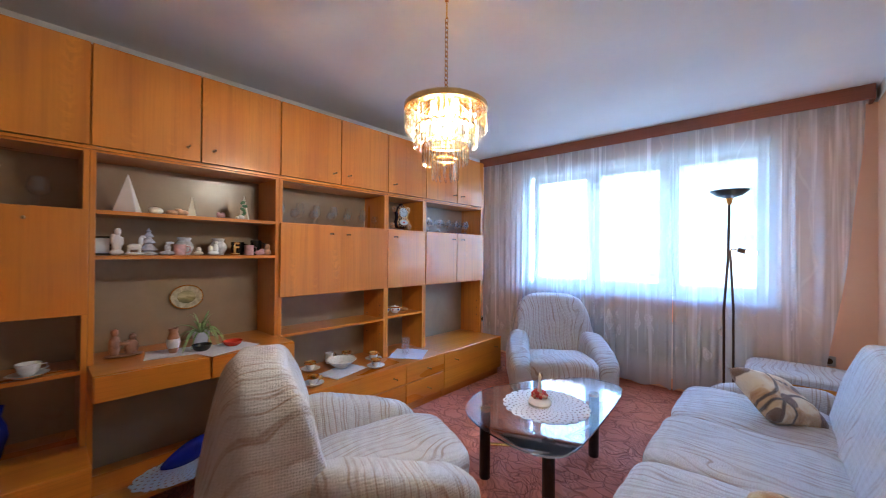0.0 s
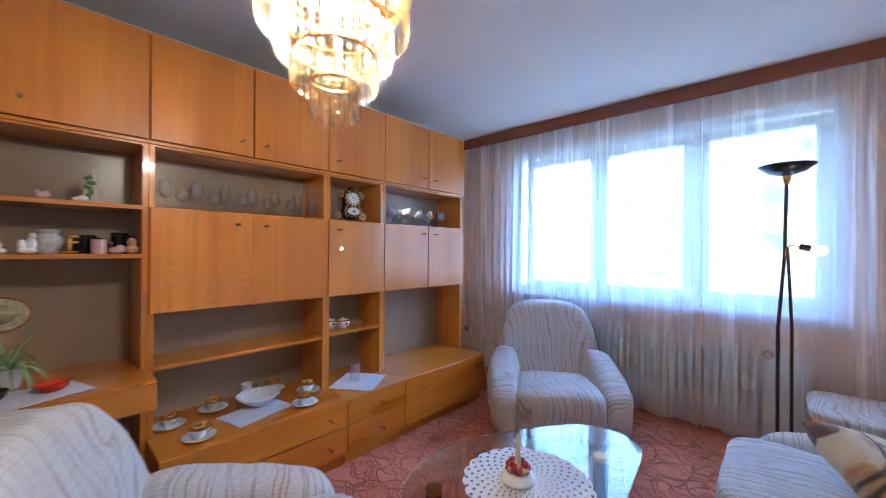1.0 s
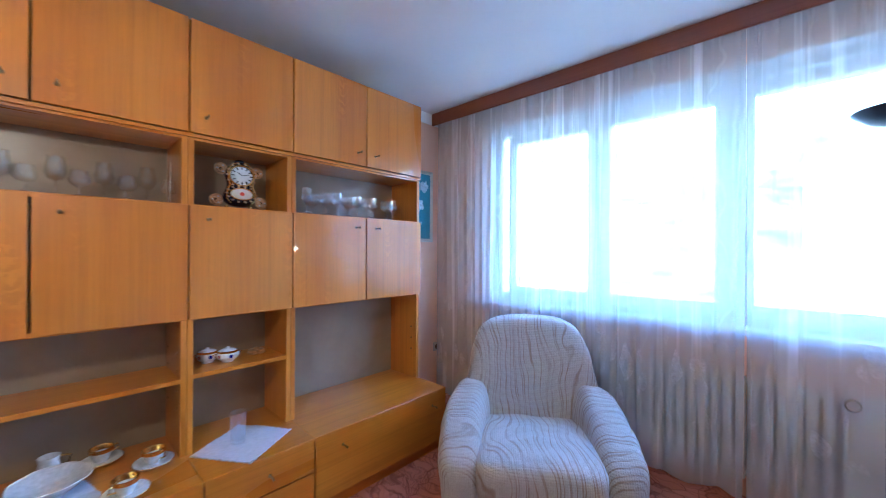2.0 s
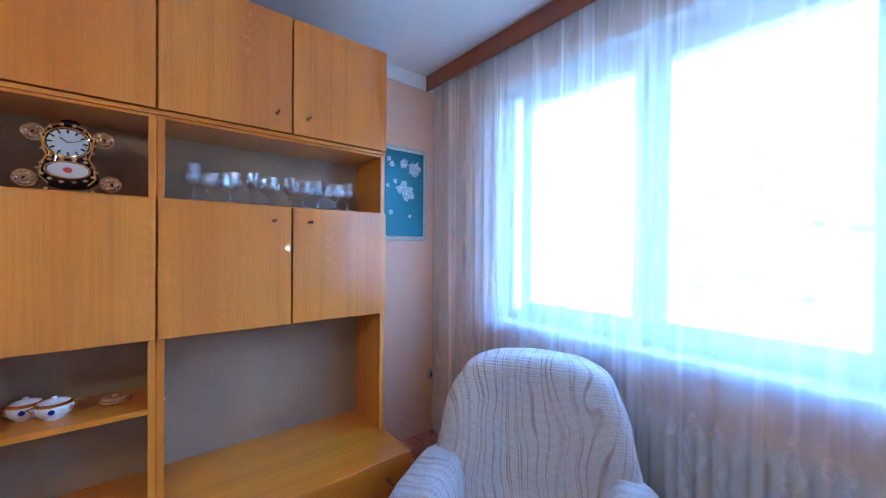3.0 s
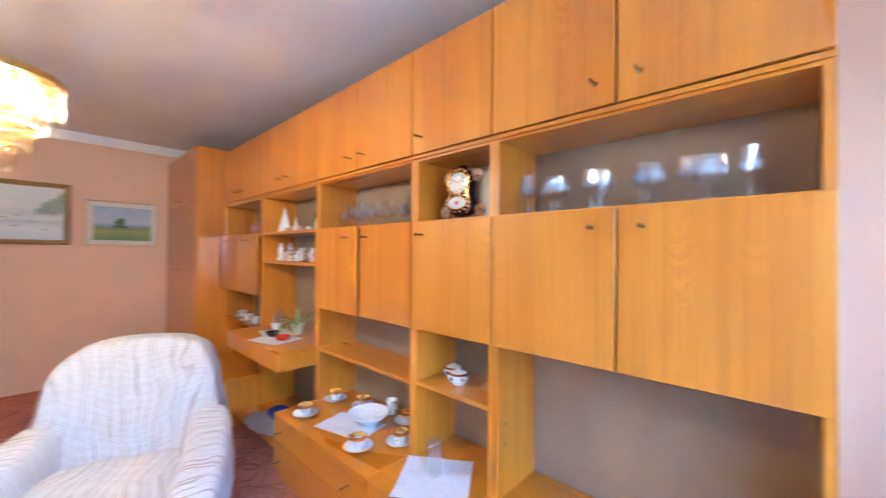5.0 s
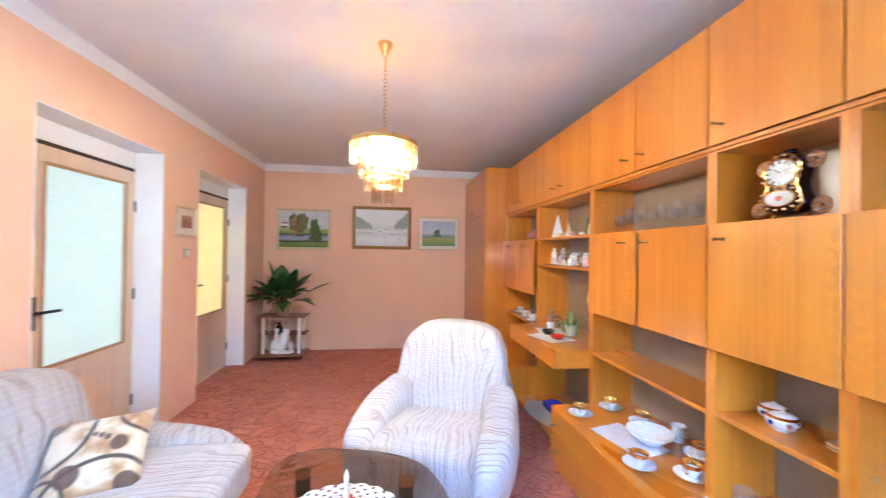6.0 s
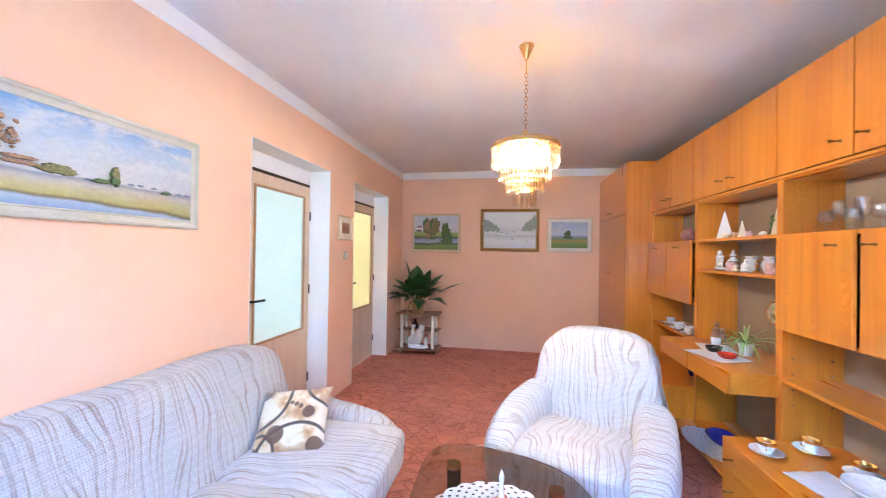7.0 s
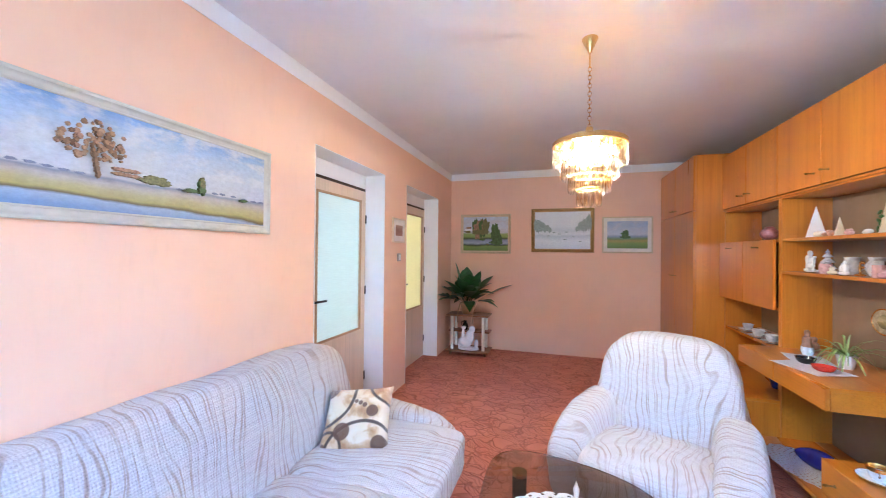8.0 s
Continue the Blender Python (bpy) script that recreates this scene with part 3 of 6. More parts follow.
# ---- the room ----
XW, XE, YS, YN, H = -2.32, 1.278, -1.894, 4.33, 2.6
structure("floor", box(XW - 0.15, XE + 0.2, YS - 0.15, YN + 0.27, -0.15, 0.0), CARPET, "brick-red carpet with carved wavy pattern", "carpet")
structure("ceiling", box(XW - 0.15, XE + 0.2, YS - 0.15, YN + 0.27, H, H + 0.2), CEIL, "plain painted white ceiling")
structure("wall_west", box(XW - 0.15, XW, YS - 0.15, YN + 0.27, 0, H), PEACH, "peach painted wall behind the cabinets")
structure("wall_south", box(XW, XE + 0.2, YS - 0.15, YS, 0, H), PEACH, "peach painted end wall with three pictures")
D1A, D1B, D2A, D2B, DTOP, DIN = 0.373, 1.421, -1.25, -0.155, 2.140, 1.478
bm = box(XE, DIN, YS, D2A, 0, H)
box(XE, DIN, D2A, D2B, DTOP, H, bm=bm)
box(XE, DIN, D2B, D1A, 0, H, bm=bm)
box(XE, DIN, D1A, D1B, DTOP, H, bm=bm)
box(XE, DIN, D1B, YN + 0.27, 0, H, bm=bm)
structure("wall_east", bm, PEACH, "peach painted wall with two door recesses")
WX0, WX1, WZ0, WZ1 = -1.742, 0.712, 0.92, 2.36
bm = box(XW, WX0, YN, YN + 0.27, 0, H)
box(WX0, WX1, YN, YN + 0.27, 0, WZ0, bm=bm)
box(WX0, WX1, YN, YN + 0.27, WZ1, H, bm=bm)
box(WX1, XE, YN, YN + 0.27, 0, H, bm=bm)
structure("wall_north", bm, PEACH, "peach painted window wall with radiator")
# white band under the ceiling
BZ = 2.500
bm = box(XW, XW + 0.004, YS, YN, BZ, H)
box(XW + 0.004, XE - 0.004, YS, YS + 0.004, BZ, H, bm=bm)
box(XE - 0.004, XE, YS, YN, BZ, H, bm=bm)
box(XW + 0.004, XE - 0.004, YN - 0.004, YN, BZ, H, bm=bm)
structure("trim", bm, WHITE, "white painted band under the ceiling")
# white linings of the door recesses
for i, (a, b) in enumerate(((D1A, D1B), (D2A, D2B))):
    bm = box(XE - 0.003, DIN, a, a + 0.004, 0, DTOP - 0.004)
    box(XE - 0.003, DIN, b - 0.004, b, 0, DTOP - 0.004, bm=bm)
    box(XE - 0.003, DIN, a, b, DTOP - 0.004, DTOP, bm=bm)
    structure("door_lining_%d" % (i + 1), bm, WHITE, "white painted lining of a door recess", "door lining")


def interior_door(i, a, b, frost):
    """A glazed veneered door at the back of its recess."""
    ob = thing("door_%d" % i, (DIN, (a + b) / 2, 0), "closed beech-veneered door with obscure glass pane", "door", kind="structure")
    lo, hi = a - (a + b) / 2 + 0.008, b - (a + b) / 2 - 0.008
    leaf = lo + 0.86
    part("door_frame", box(0.012, 0.09, lo - 0.06, hi + 0.06, 2.012, 2.25, 0.004, box(0.012, 0.09, leaf + 0.004, hi + 0.06, 0.0, 2.011, 0.004, box(0.038, 0.09, lo - 0.06, lo + 0.02, 0.0, 2.011))), WHITE, ob, "white painted frame", 0)
    bm = box(-0.004, 0.036, lo, leaf, 0.006, 0.70, 0.002)
    box(-0.004, 0.036, lo, leaf, 1.885, 1.985, 0.002, bm)
    box(-0.004, 0.036, lo, lo + 0.095, 0.70, 1.885, 0.002, bm)
    box(-0.004, 0.036, leaf - 0.115, leaf, 0.70, 1.885, 0.002, bm)
    lf = part("door_leaf", bm, WOOD_DOOR, ob, "beech-veneered leaf", 0)
    bm = bmesh.new()
    g0, g1 = lo + 0.095, leaf - 0.115
    box(-0.012, -0.002, g0 - 0.012, g0 + 0.008, 0.692, 1.893, 0.003, bm)
    box(-0.012, -0.002, g1 - 0.008, g1 + 0.012, 0.692, 1.893, 0.003, bm)
    box(-0.012, -0.002, g0 + 0.008, g1 - 0.008, 0.692, 0.712, 0.003, bm)
    box(-0.012, -0.002, g0 + 0.008, g1 - 0.008, 1.873, 1.893, 0.003, bm)
    part("glazing_bead", bm, WOOD_BEAD, lf, "brown wooden bead", 0)
    part("glass_pane", box(0.012, 0.017, g0, g1, 0.70, 1.885), frost, lf, "obscure ribbed glass", 0)
    # solid dark strip gives the shade of the open gap above the leaf
    part("door_gap", box(0.0, 0.03, lo, leaf, 1.986, 2.010), DARK_GAP, ob, "dark strip standing in for the shaded gap over the leaf", 0)
    bm = tube([(-0.004, leaf - 0.055, 1.03), (-0.05, leaf - 0.055, 1.03), (-0.052, leaf - 0.075, 1.031), (-0.050, leaf - 0.18, 1.028)], 0.009)
    box(-0.010, -0.003, leaf - 0.075, leaf - 0.035, 0.93, 1.12, 0.003, bm)
    part("door_handle", bm, BLACK_METAL, lf, "black lever handle")
    for z in (0.24, 1.05, 1.72):
        part("hinge", tube([(-0.010, lo + 0.004, z - 0.04), (-0.010, lo + 0.004, z + 0.04)], 0.007), BLACK_METAL, ob)


interior_door(1, D1A, D1B, FROST)
interior_door(2, D2A, D2B, FROST_WARM)
# the lit hall behind the doors
bm = box(DIN + 0.10, 3.3, -1.9, -1.8, 0, 2.6)
box(DIN + 0.10, 3.3, 1.8, 1.9, 0, 2.6, bm=bm)
box(3.3, 3.4, -1.9, 1.9, 0, 2.6, bm=bm)
box(DIN + 0.10, 3.4, -1.9, 1.9, 2.6, 2.7, bm=bm)
box(DIN + 0.10, 3.4, -1.9, 1.9, -0.1, 0.0, bm=bm)
structure("wall_hall", bm, HALLPAINT, "pale yellow walls of the hall beyond", "wall")

# ---- window ----
win = thing("window_1", (0, YN + 0.12, 0), "three-part white plastic window, closed", "window", kind="structure")
FY0, FY1 = -0.03, 0.05
bm = box(WX0, WX1, FY0, FY1, WZ1 - 0.055, WZ1, 0.004)
box(WX0, WX1, FY0, FY1, WZ0, WZ0 + 0.055, 0.004, bm)
CENT = ((WX0, -0.86), (-0.86, -0.095), (-0.095, WX1))
for x in (WX0 + 0.0275, -0.86, -0.095, WX1 - 0.0275):
    box(x - 0.0275, x + 0.0275, FY0 - 0.002, FY1, WZ0 + 0.055, WZ1 - 0.055, 0.004, bm)
part("window_frame", bm, WHITE_PVC, win, "", 0)
GX = ((-1.534, -0.938), (-0.778, -0.187), (-0.007, 0.578))
for (a, b), (c0, c1) in zip(GX, CENT):
    s0, s1 = max(a - 0.075, c0 + 0.03), min(b + 0.075, c1 - 0.03)
    bm = box(s0, a, FY0 - 0.02, FY1 - 0.01, 0.965, 2.285, 0.005)
    box(b, s1, FY0 - 0.02, FY1 - 0.01, 0.965, 2.285, 0.005, bm)
    box(a, b, FY0 - 0.02, FY1 - 0.01, 0.965, 1.035, 0.005, bm)
    box(a, b, FY0 - 0.02, FY1 - 0.01, 2.212, 2.285, 0.005, bm)
    sa = part("sash", bm, WHITE_PVC, win, "", 0)
    p = part("pane", box(a, b, 0.005, 0.010, 1.035, 2.212), PANE, sa, "clear glass", 0)
    p.visible_shadow = False
part("window_handle", box(-0.86 - 0.012, -0.86 + 0.012, FY0 - 0.05, FY0 - 0.03, 1.45, 1.58, 0.004), WHITE_PVC, win)
part("window_sill", box(WX0 - 0.04, WX1 + 0.04, -0.20, -0.03, WZ0 - 0.035, WZ0 + 0.002, 0.006), WHITE_GLOSS, win, "white window sill")
bm = box(WX0 - 0.0, WX0 + 0.004, -0.12, FY0, WZ0 + 0.004, WZ1 - 0.004)
box(WX1 - 0.004, WX1, -0.12, FY0, WZ0 + 0.004, WZ1 - 0.004, bm=bm)
box(WX0, WX1, -0.12, FY0, WZ1 - 0.004, WZ1, bm=bm)
part("reveal", bm, WHITE, win, "white reveal", 0)

# ---- curtain pelmet ----
pel = thing("pelmet", (-0.52, 4.17, 2.49), "reddish-brown stained wooden curtain pelmet at the ceiling", "pelmet")
bm = box(XW + 0.52 + 0.01, XE + 0.52 - 0.03, 0, 0.02, 0, 0.11, 0.004)
part("front_board", bm, WOOD_RED, pel, "", 0)
part("top_board", box(XW + 0.53, XE + 0.49, 0.02, 0.155, 0.088, 0.108), WOOD_RED, pel, "", 0)
part("end_board", box(XE + 0.47, XE + 0.49, 0.02, 0.155, 0, 0.088), WOOD_RED, pel, "", 0)
part("curtain_rail", box(XW + 0.56, XE + 0.44, 0.045, 0.07, 0.05, 0.075), WHITE_PVC, pel, "white curtain rail", 0)


def curtain(left, right, drawn, seed):
    """A gathered sheer panel with soft, uneven folds; drawn pulls its right edge in towards the bottom."""
    bm = bmesh.new()
    nx, nz = int(220 * (right - left)), 22
    rows = []
    for j in range(nz + 1):
        t = j / nz
        z = 0.045 + t * (2.535 - 0.045)
        row = []
        for i in range(nx + 1):
            u = i / nx
            x = left + u * (right - drawn * (1 - t) ** 1.5 - left)
            ph = 2 * math.pi * (x * 9.5 + 1.6 * noise.noise(Vector((x * 2.1, 0.3, seed))) + 0.3 * noise.noise(Vector((x * 4, 7.3, t * 1.2))))
            gather = 0.004 * math.sin(x * 150 + 3 * math.sin(x * 31)) * max(0.0, t - 0.8) * 5
            big = 0.5 + 0.5 * noise.noise(Vector((x * 3.1, 4.7, t * 0.5 + seed)))
            amp = 0.005 + 0.020 * max(0.0, big - 0.42) * (0.4 + 0.6 * (1 - t)) / 0.3
            y = 4.206 + gather + min(amp, 0.022) * math.sin(ph + 0.6 * math.sin(ph)) + 0.005 * noise.noise(Vector((x * 2, 9.1, t * 2)))
            hem = 0.018 * math.sin(x * 21 + 2 * math.sin(x * 7)) * (1 - t) ** 6
            row.append(bm.verts.new((x + 0.005 * math.cos(ph), y, z + hem)))
        rows.append(row)
    for a, b in zip(rows, rows[1:]):
        for i in range(nx):
            bm.faces.new((a[i], a[i + 1], b[i + 1], b[i]))
    return bm


for x0, x1, pull, seed in ((-2.27, -0.028, 0.010, 0.0), (-0.030, 1.20, 0.26, 5.0)):
    ob = part("curtain", curtain(x0, x1, pull, seed), SHEER, smooth=180)
    tagged(ob, "white sheer voile curtain with vine and leaf pattern, drawn closed", "curtain", "sheer curtains")

# ---- radiator ----
rad = thing("radiator", (-0.28, 4.288, 0.12), "cream ribbed radiator under the window", "radiator")
rib = None
for i in range(22):
    x = -0.60 + i * 0.055
    if rib is None:
        bm = box(-0.0215, 0.0215, -0.038, 0.038, 0.0, 0.545, 0.014, seg=2)
        rib = part("rib", bm, ENAMEL, rad, at=(x, 0, 0))
    else:
        again(rib, pose(x, 0, 0))
part("pipe", tube([(-0.60, 0, 0.52), (0.575, 0, 0.52)], 0.018, 8), ENAMEL, rad)
part("pipe", tube([(-0.60, 0, 0.03), (0.575, 0, 0.03)], 0.018, 8), ENAMEL, rad)
part("side_cover", box(0.60, 0.84, -0.036, 0.03, -0.06, 0.56, 0.006), WHITE_GLOSS, rad, "white metal cover plate")
val = part("valve", lathe([(0.0, 0), (0.027, 0.0), (0.030, 0.01), (0.030, 0.035), (0.022, 0.05), (0.0, 0.052)], 16), PLASTIC_GREY, rad, "dark grey thermostat head", at=pose(0.627, -0.042, 0.522, 90))
part("pipe", tube([(0.80, 0.0, -0.06), (0.80, 0.0, -0.12)], 0.012), ENAMEL, rad)

# ---- cabinets ----
FX = -1.800          # face of the upper doors
BX = XW + 0.006      # back
BACKX = -2.105       # face of the backing boards


def knob(parent, x, y, z):
    """A small cupboard key: a rosette, a thin shank and a flat oval bow."""
    bm = lathe([(0.0, 0.0), (0.0085, 0.0), (0.0080, 0.002), (0.0040, 0.0035), (0.0036, 0.026), (0.0052, 0.027), (0.0052, 0.030), (0.0, 0.031)], 10)
    blob((0, 0, 0.039), (0.0070, 0.0028, 0.0095), 2.2, 3, bm=bm)
    return part("knob", bm, BRASS_DARK, parent, "small aged brass key", at=pose(x, y, z, 0, 90))


def leaf(parent, name, x, y0, y1, z0, z1, ky=None, kz=None, mat=None, swing=0.0, thick=0.02):
    """A door or drawer front, its face at x; ky, kz place its knob."""
    g = 0.0038
    m = mat or WOOD_V
    if swing:
        d = part(name, box(-thick, 0, -(y1 - y0) + g, -g, z0 + g, z1 - g, 0.0015), m, parent, "", 0, at=pose(x, y1, 0, 0, 0, swing))
        if ky is not None:
            knob(d, 0, ky - y1, kz)
    else:
        d = part(name, box(x - thick, x, y0 + g, y1 - g, z0 + g, z1 - g, 0.0015), m, parent, "", 0)
        if ky is not None:
            knob(d, x, ky, kz)
    return d


M = 0.47
Y0 = 0.268
UT, UB, DT, DB = 2.362, 1.846, 1.534, 1.018


def frame_column(y0, y1, name, label, top_doors, low):
    """A full column: two sides, back, top box with doors. Built round its own foot."""
    c = thing(name, (FX, (y0 + y1) / 2, 0), label, "cabinet", "wall cabinets")
    a, b = y0 - (y0 + y1) / 2, y1 - (y0 + y1) / 2
    f = -0.021
    back = BX - FX
    for s0, s1 in ((a + 0.0005, a + 0.024), (b - 0.024, b - 0.0005)):
        part("side_panel", box(back, f, s0, s1, low, UT - 0.002, 0.001), WOOD_V, c, "", 0)
    i0, i1 = a + 0.024, b - 0.024
    part("back_panel", box(BACKX - 0.006 - FX, BACKX - FX, i0, i1, low, UT - 0.004), BACKING, c, "grey-brown backing board", 0)
    part("top_panel", box(BACKX - FX, f, i0, i1, UT - 0.024, UT - 0.004), WOOD_H, c, "", 0)
    part("rail", box(BACKX - FX, f, i0, i1, UB - 0.022, UB + 0.002), WOOD_H, c, "", 0)
    n = top_doors
    w = (b - a) / n
    for k in range(n):
        d0 = a + k * w
        ky = d0 + w - 0.065 if (k == 0 and n == 2) else d0 + 0.065
        leaf(c, "upper_door", 0.0, d0, d0 + w, UB + 0.004, UT, ky, UB + 0.083)
    part("valance_strip", box(f, f + 0.014, a, b, UB - 0.012, UB + 0.003, 0.001), WOOD_H, c, "", 0)
    c["i0"], c["i1"], c["a"], c["b"] = i0, i1, a, b
    return c


def shelf(c, z, thick=0.020, front=-0.022, gap=0.0):
    back = BX - FX
    return part("shelf", box(BACKX - FX, front, c["i0"] + gap, c["i1"] - gap, z - thick, z, 0.001), WOOD_H, c, "", 0)


LF = 0.250           # how far the low cabinets stand out past the upper faces


def low_box(name, y0, y1, label, fronts, top=0.415):
    """A low cabinet: carcass, worktop, plinth and fronts (y0, y1, z0, z1, knobs)."""
    c = thing(name, (FX, (y0 + y1) / 2, 0), label, "cabinet", "low cabinets")
    a, b = y0 - (y0 + y1) / 2, y1 - (y0 + y1) / 2
    back = BX - FX
    part("carcass", box(back, LF - 0.021, a + 0.001, b - 0.001, 0.075, top - 0.022), WOOD_V, c, "", 0)
    part("top_panel", box(back, LF - 0.001, a + 0.0005, b - 0.0005, top - 0.022, top, 0.002), WOOD_H, c, "", 0)
    part("plinth", box(back, LF - 0.045, a + 0.003, b - 0.003, 0.0, 0.075), WOOD_H, c, "", 0)
    for fy0, fy1, z0, z1, knobs in fronts:
        d = leaf(c, "front", LF, a + fy0, a + fy1, z0, z1, mat=WOOD_H)
        for ky, kz in knobs:
            knob(d, LF, a + ky, kz)
    return c


YL, YM, YA, YB, YC, YD = Y0 - 2 * M, Y0, Y0 + 2 * M, Y0 + 4 * M, Y0 + 5 * M, Y0 + 7 * M
# column beside the wardrobe
c = frame_column(YL, YM, "cabinet", "ash-veneered wall cabinet with drop-front doors and open shelves", 2, 0.355)
shelf(c, DT + 0.002)
shelf(c, DB + 0.018)
for k in range(2):
    leaf(c, "drop_door", 0.022, c["a"] + k * M, c["a"] + (k + 1) * M, DB, DT + 0.004, c["a"] + (k + 0.5) * M + 0.02, DT - 0.055)
shelf(c, 0.745)
low_box("low_cabinet", YL, YM, "low ash-veneered cabinet with a plain front", [(0, 2 * M, 0.08, 0.372, [(M, 0.30)])], 0.372)
# open column with the writing desk
c = frame_column(YM, YA, "cabinet", "ash-veneered wall cabinet with open display shelves", 2, 0.0)
shelf(c, 1.538)
shelf(c, 1.308)
part("bottom_board", box(BACKX - FX, 0.17, c["i0"], c["i1"], 0.10, 0.122, 0.001), WOOD_H, c, "", 0)
part("bottom_support", box(BACKX - FX, 0.10, c["i0"], c["i0"] + 0.02, 0.0, 0.10), WOOD_H, c, "", 0)
part("bottom_support", box(BACKX - FX, 0.10, c["i1"] - 0.02, c["i1"], 0.0, 0.10), WOOD_H, c, "", 0)
dk = thing("writing_desk", (FX, (YM + YA) / 2, 0.645), "ash-veneered desk shelf with two drawers in the wall unit", "desk")
part("desk_top", box(BACKX - FX + 0.001, -0.022, -M + 0.025, M - 0.025, 0.095, 0.118, 0.0, box(-0.020, 0.2105, -M + 0.002, M - 0.002, 0.0955, 0.118)), WOOD_H, dk, "", 0)
part("desk_body", box(-0.018, 0.208, -M + 0.002, M - 0.002, 0.0, 0.095), WOOD_H, dk, "", 0)
for k in range(2):
    leaf(dk, "drawer", 0.232, -M + k * M + 0.001, k * M - 0.001, -0.005, 0.119, mat=WOOD_H)
# long column with glass niche
c = frame_column(YA, YB, "cabinet", "ash-veneered wall cabinet with a slightly open door", 2, 0.415)
shelf(c, DT + 0.002)
shelf(c, DB + 0.018)
leaf(c, "door", 0.0, c["a"], c["a"] + M, DB, DT, c["a"] + M - 0.085, DT - 0.065)
leaf(c, "door", 0.003, c["a"] + M, c["a"] + 2 * M, DB, DT, c["a"] + M + 0.075, DT - 0.065, swing=-3.2)
shelf(c, 0.760)
pin_bm = lathe([(0.006, -0.003), (0.006, 0.004), (0.0, 0.004)], 8)
pin = part("shelf_pin", pin_bm, CHROME, c, at=pose(-0.07, c["i0"] + 0.0005, 0.70, -90))
for s, tilt in ((c["i0"] + 0.0005, -90), (c["i1"] - 0.0005, 90)):
    for z in (0.62, 0.70, 0.785, 0.865):
        for x in (-0.07, -0.25):
            if (s, z, x) != (c["i0"] + 0.0005, 0.70, -0.07):
                again(pin, pose(x, s, z, tilt), c)
low_box("low_cabinet", YA, YB, "low ash-veneered cabinet with two wide drawers", [
    (0, 2 * M, 0.25, 0.413, [(0.10, 0.328), (2 * M - 0.13, 0.328)]), (0, 2 * M, 0.08, 0.25, [(0.10, 0.16), (2 * M - 0.13, 0.16)])])
# narrow column with the clock
c = frame_column(YB, YC, "cabinet", "narrow ash-veneered wall cabinet with clock niche", 1, 0.415)
shelf(c, DT + 0.002)
shelf(c, DB + 0.018)
leaf(c, "door", 0.0, c["a"], c["b"], DB, DT, c["a"] + 0.075, DT - 0.065)
shelf(c, 0.770)
low_box("low_cabinet", YB, YC, "low ash-veneered cabinet with two drawers", [
    (0, M, 0.25, 0.413, [(M / 2 + 0.02, 0.328)]), (0, M, 0.08, 0.25, [(M / 2 + 0.02, 0.16)])])
# last column by the window
c = frame_column(YC, YD, "cabinet", "ash-veneered wall cabinet with two doors beside the window", 2, 0.415)
shelf(c, DT + 0.002)
shelf(c, DB + 0.018)
for k in range(2):
    leaf(c, "door", 0.0, c["a"] + k * M, c["a"] + (k + 1) * M, DB, DT, c["a"] + M - 0.075 if k == 0 else c["a"] + M + 0.075, DT - 0.065)
pin = None
for s in (c["i0"] + 0.0005, c["i1"] - 0.0005):
    for z in (0.62, 0.70, 0.78):
        for x in (-0.07, -0.40):
            m = pose(x, s, z, -90 if s < 0 else 90)
            if pin is None:
                pin = part("shelf_pin", lathe([(0.006, -0.003), (0.006, 0.004), (0.0, 0.004)], 8), CHROME, c, at=m)
            else:
                again(pin, m, c)
low_box("low_cabinet", YC, YD, "low ash-veneered cabinet with one drop front", [
    (0, 2 * M, 0.08, 0.413, [(0.155, 0.328), (2 * M - 0.13, 0.328)])])

# wardrobe at the end of the row
WF = -1.560
wd = thing("wardrobe", (WF, (YS + YL) / 2, 0), "tall glossy ash-veneered wardrobe with upper doors", "wardrobe")
a, b = YS - (YS + YL) / 2 + 0.004, YL - (YS + YL) / 2 - 0.002
part("carcass", box(BX - WF, -0.022, a, b, 0.06, 2.40, 0.001), WOOD_V, wd, "", 0)
part("plinth", box(BX - WF, -0.05, a, b, 0, 0.06), WOOD_H, wd, "", 0)
w = (b - a) / 2
for k in range(2):
    s = a + k * w
    ky = s + w - 0.05 if k == 0 else s + 0.05
    leaf(wd, "upper_door", 0.0, s, s + w, UB + 0.004, 2.402, ky, UB + 0.06)
    leaf(wd, "door", 0.0, s, s + w, 0.065, UB, ky, 1.18)

# ---- seats ----


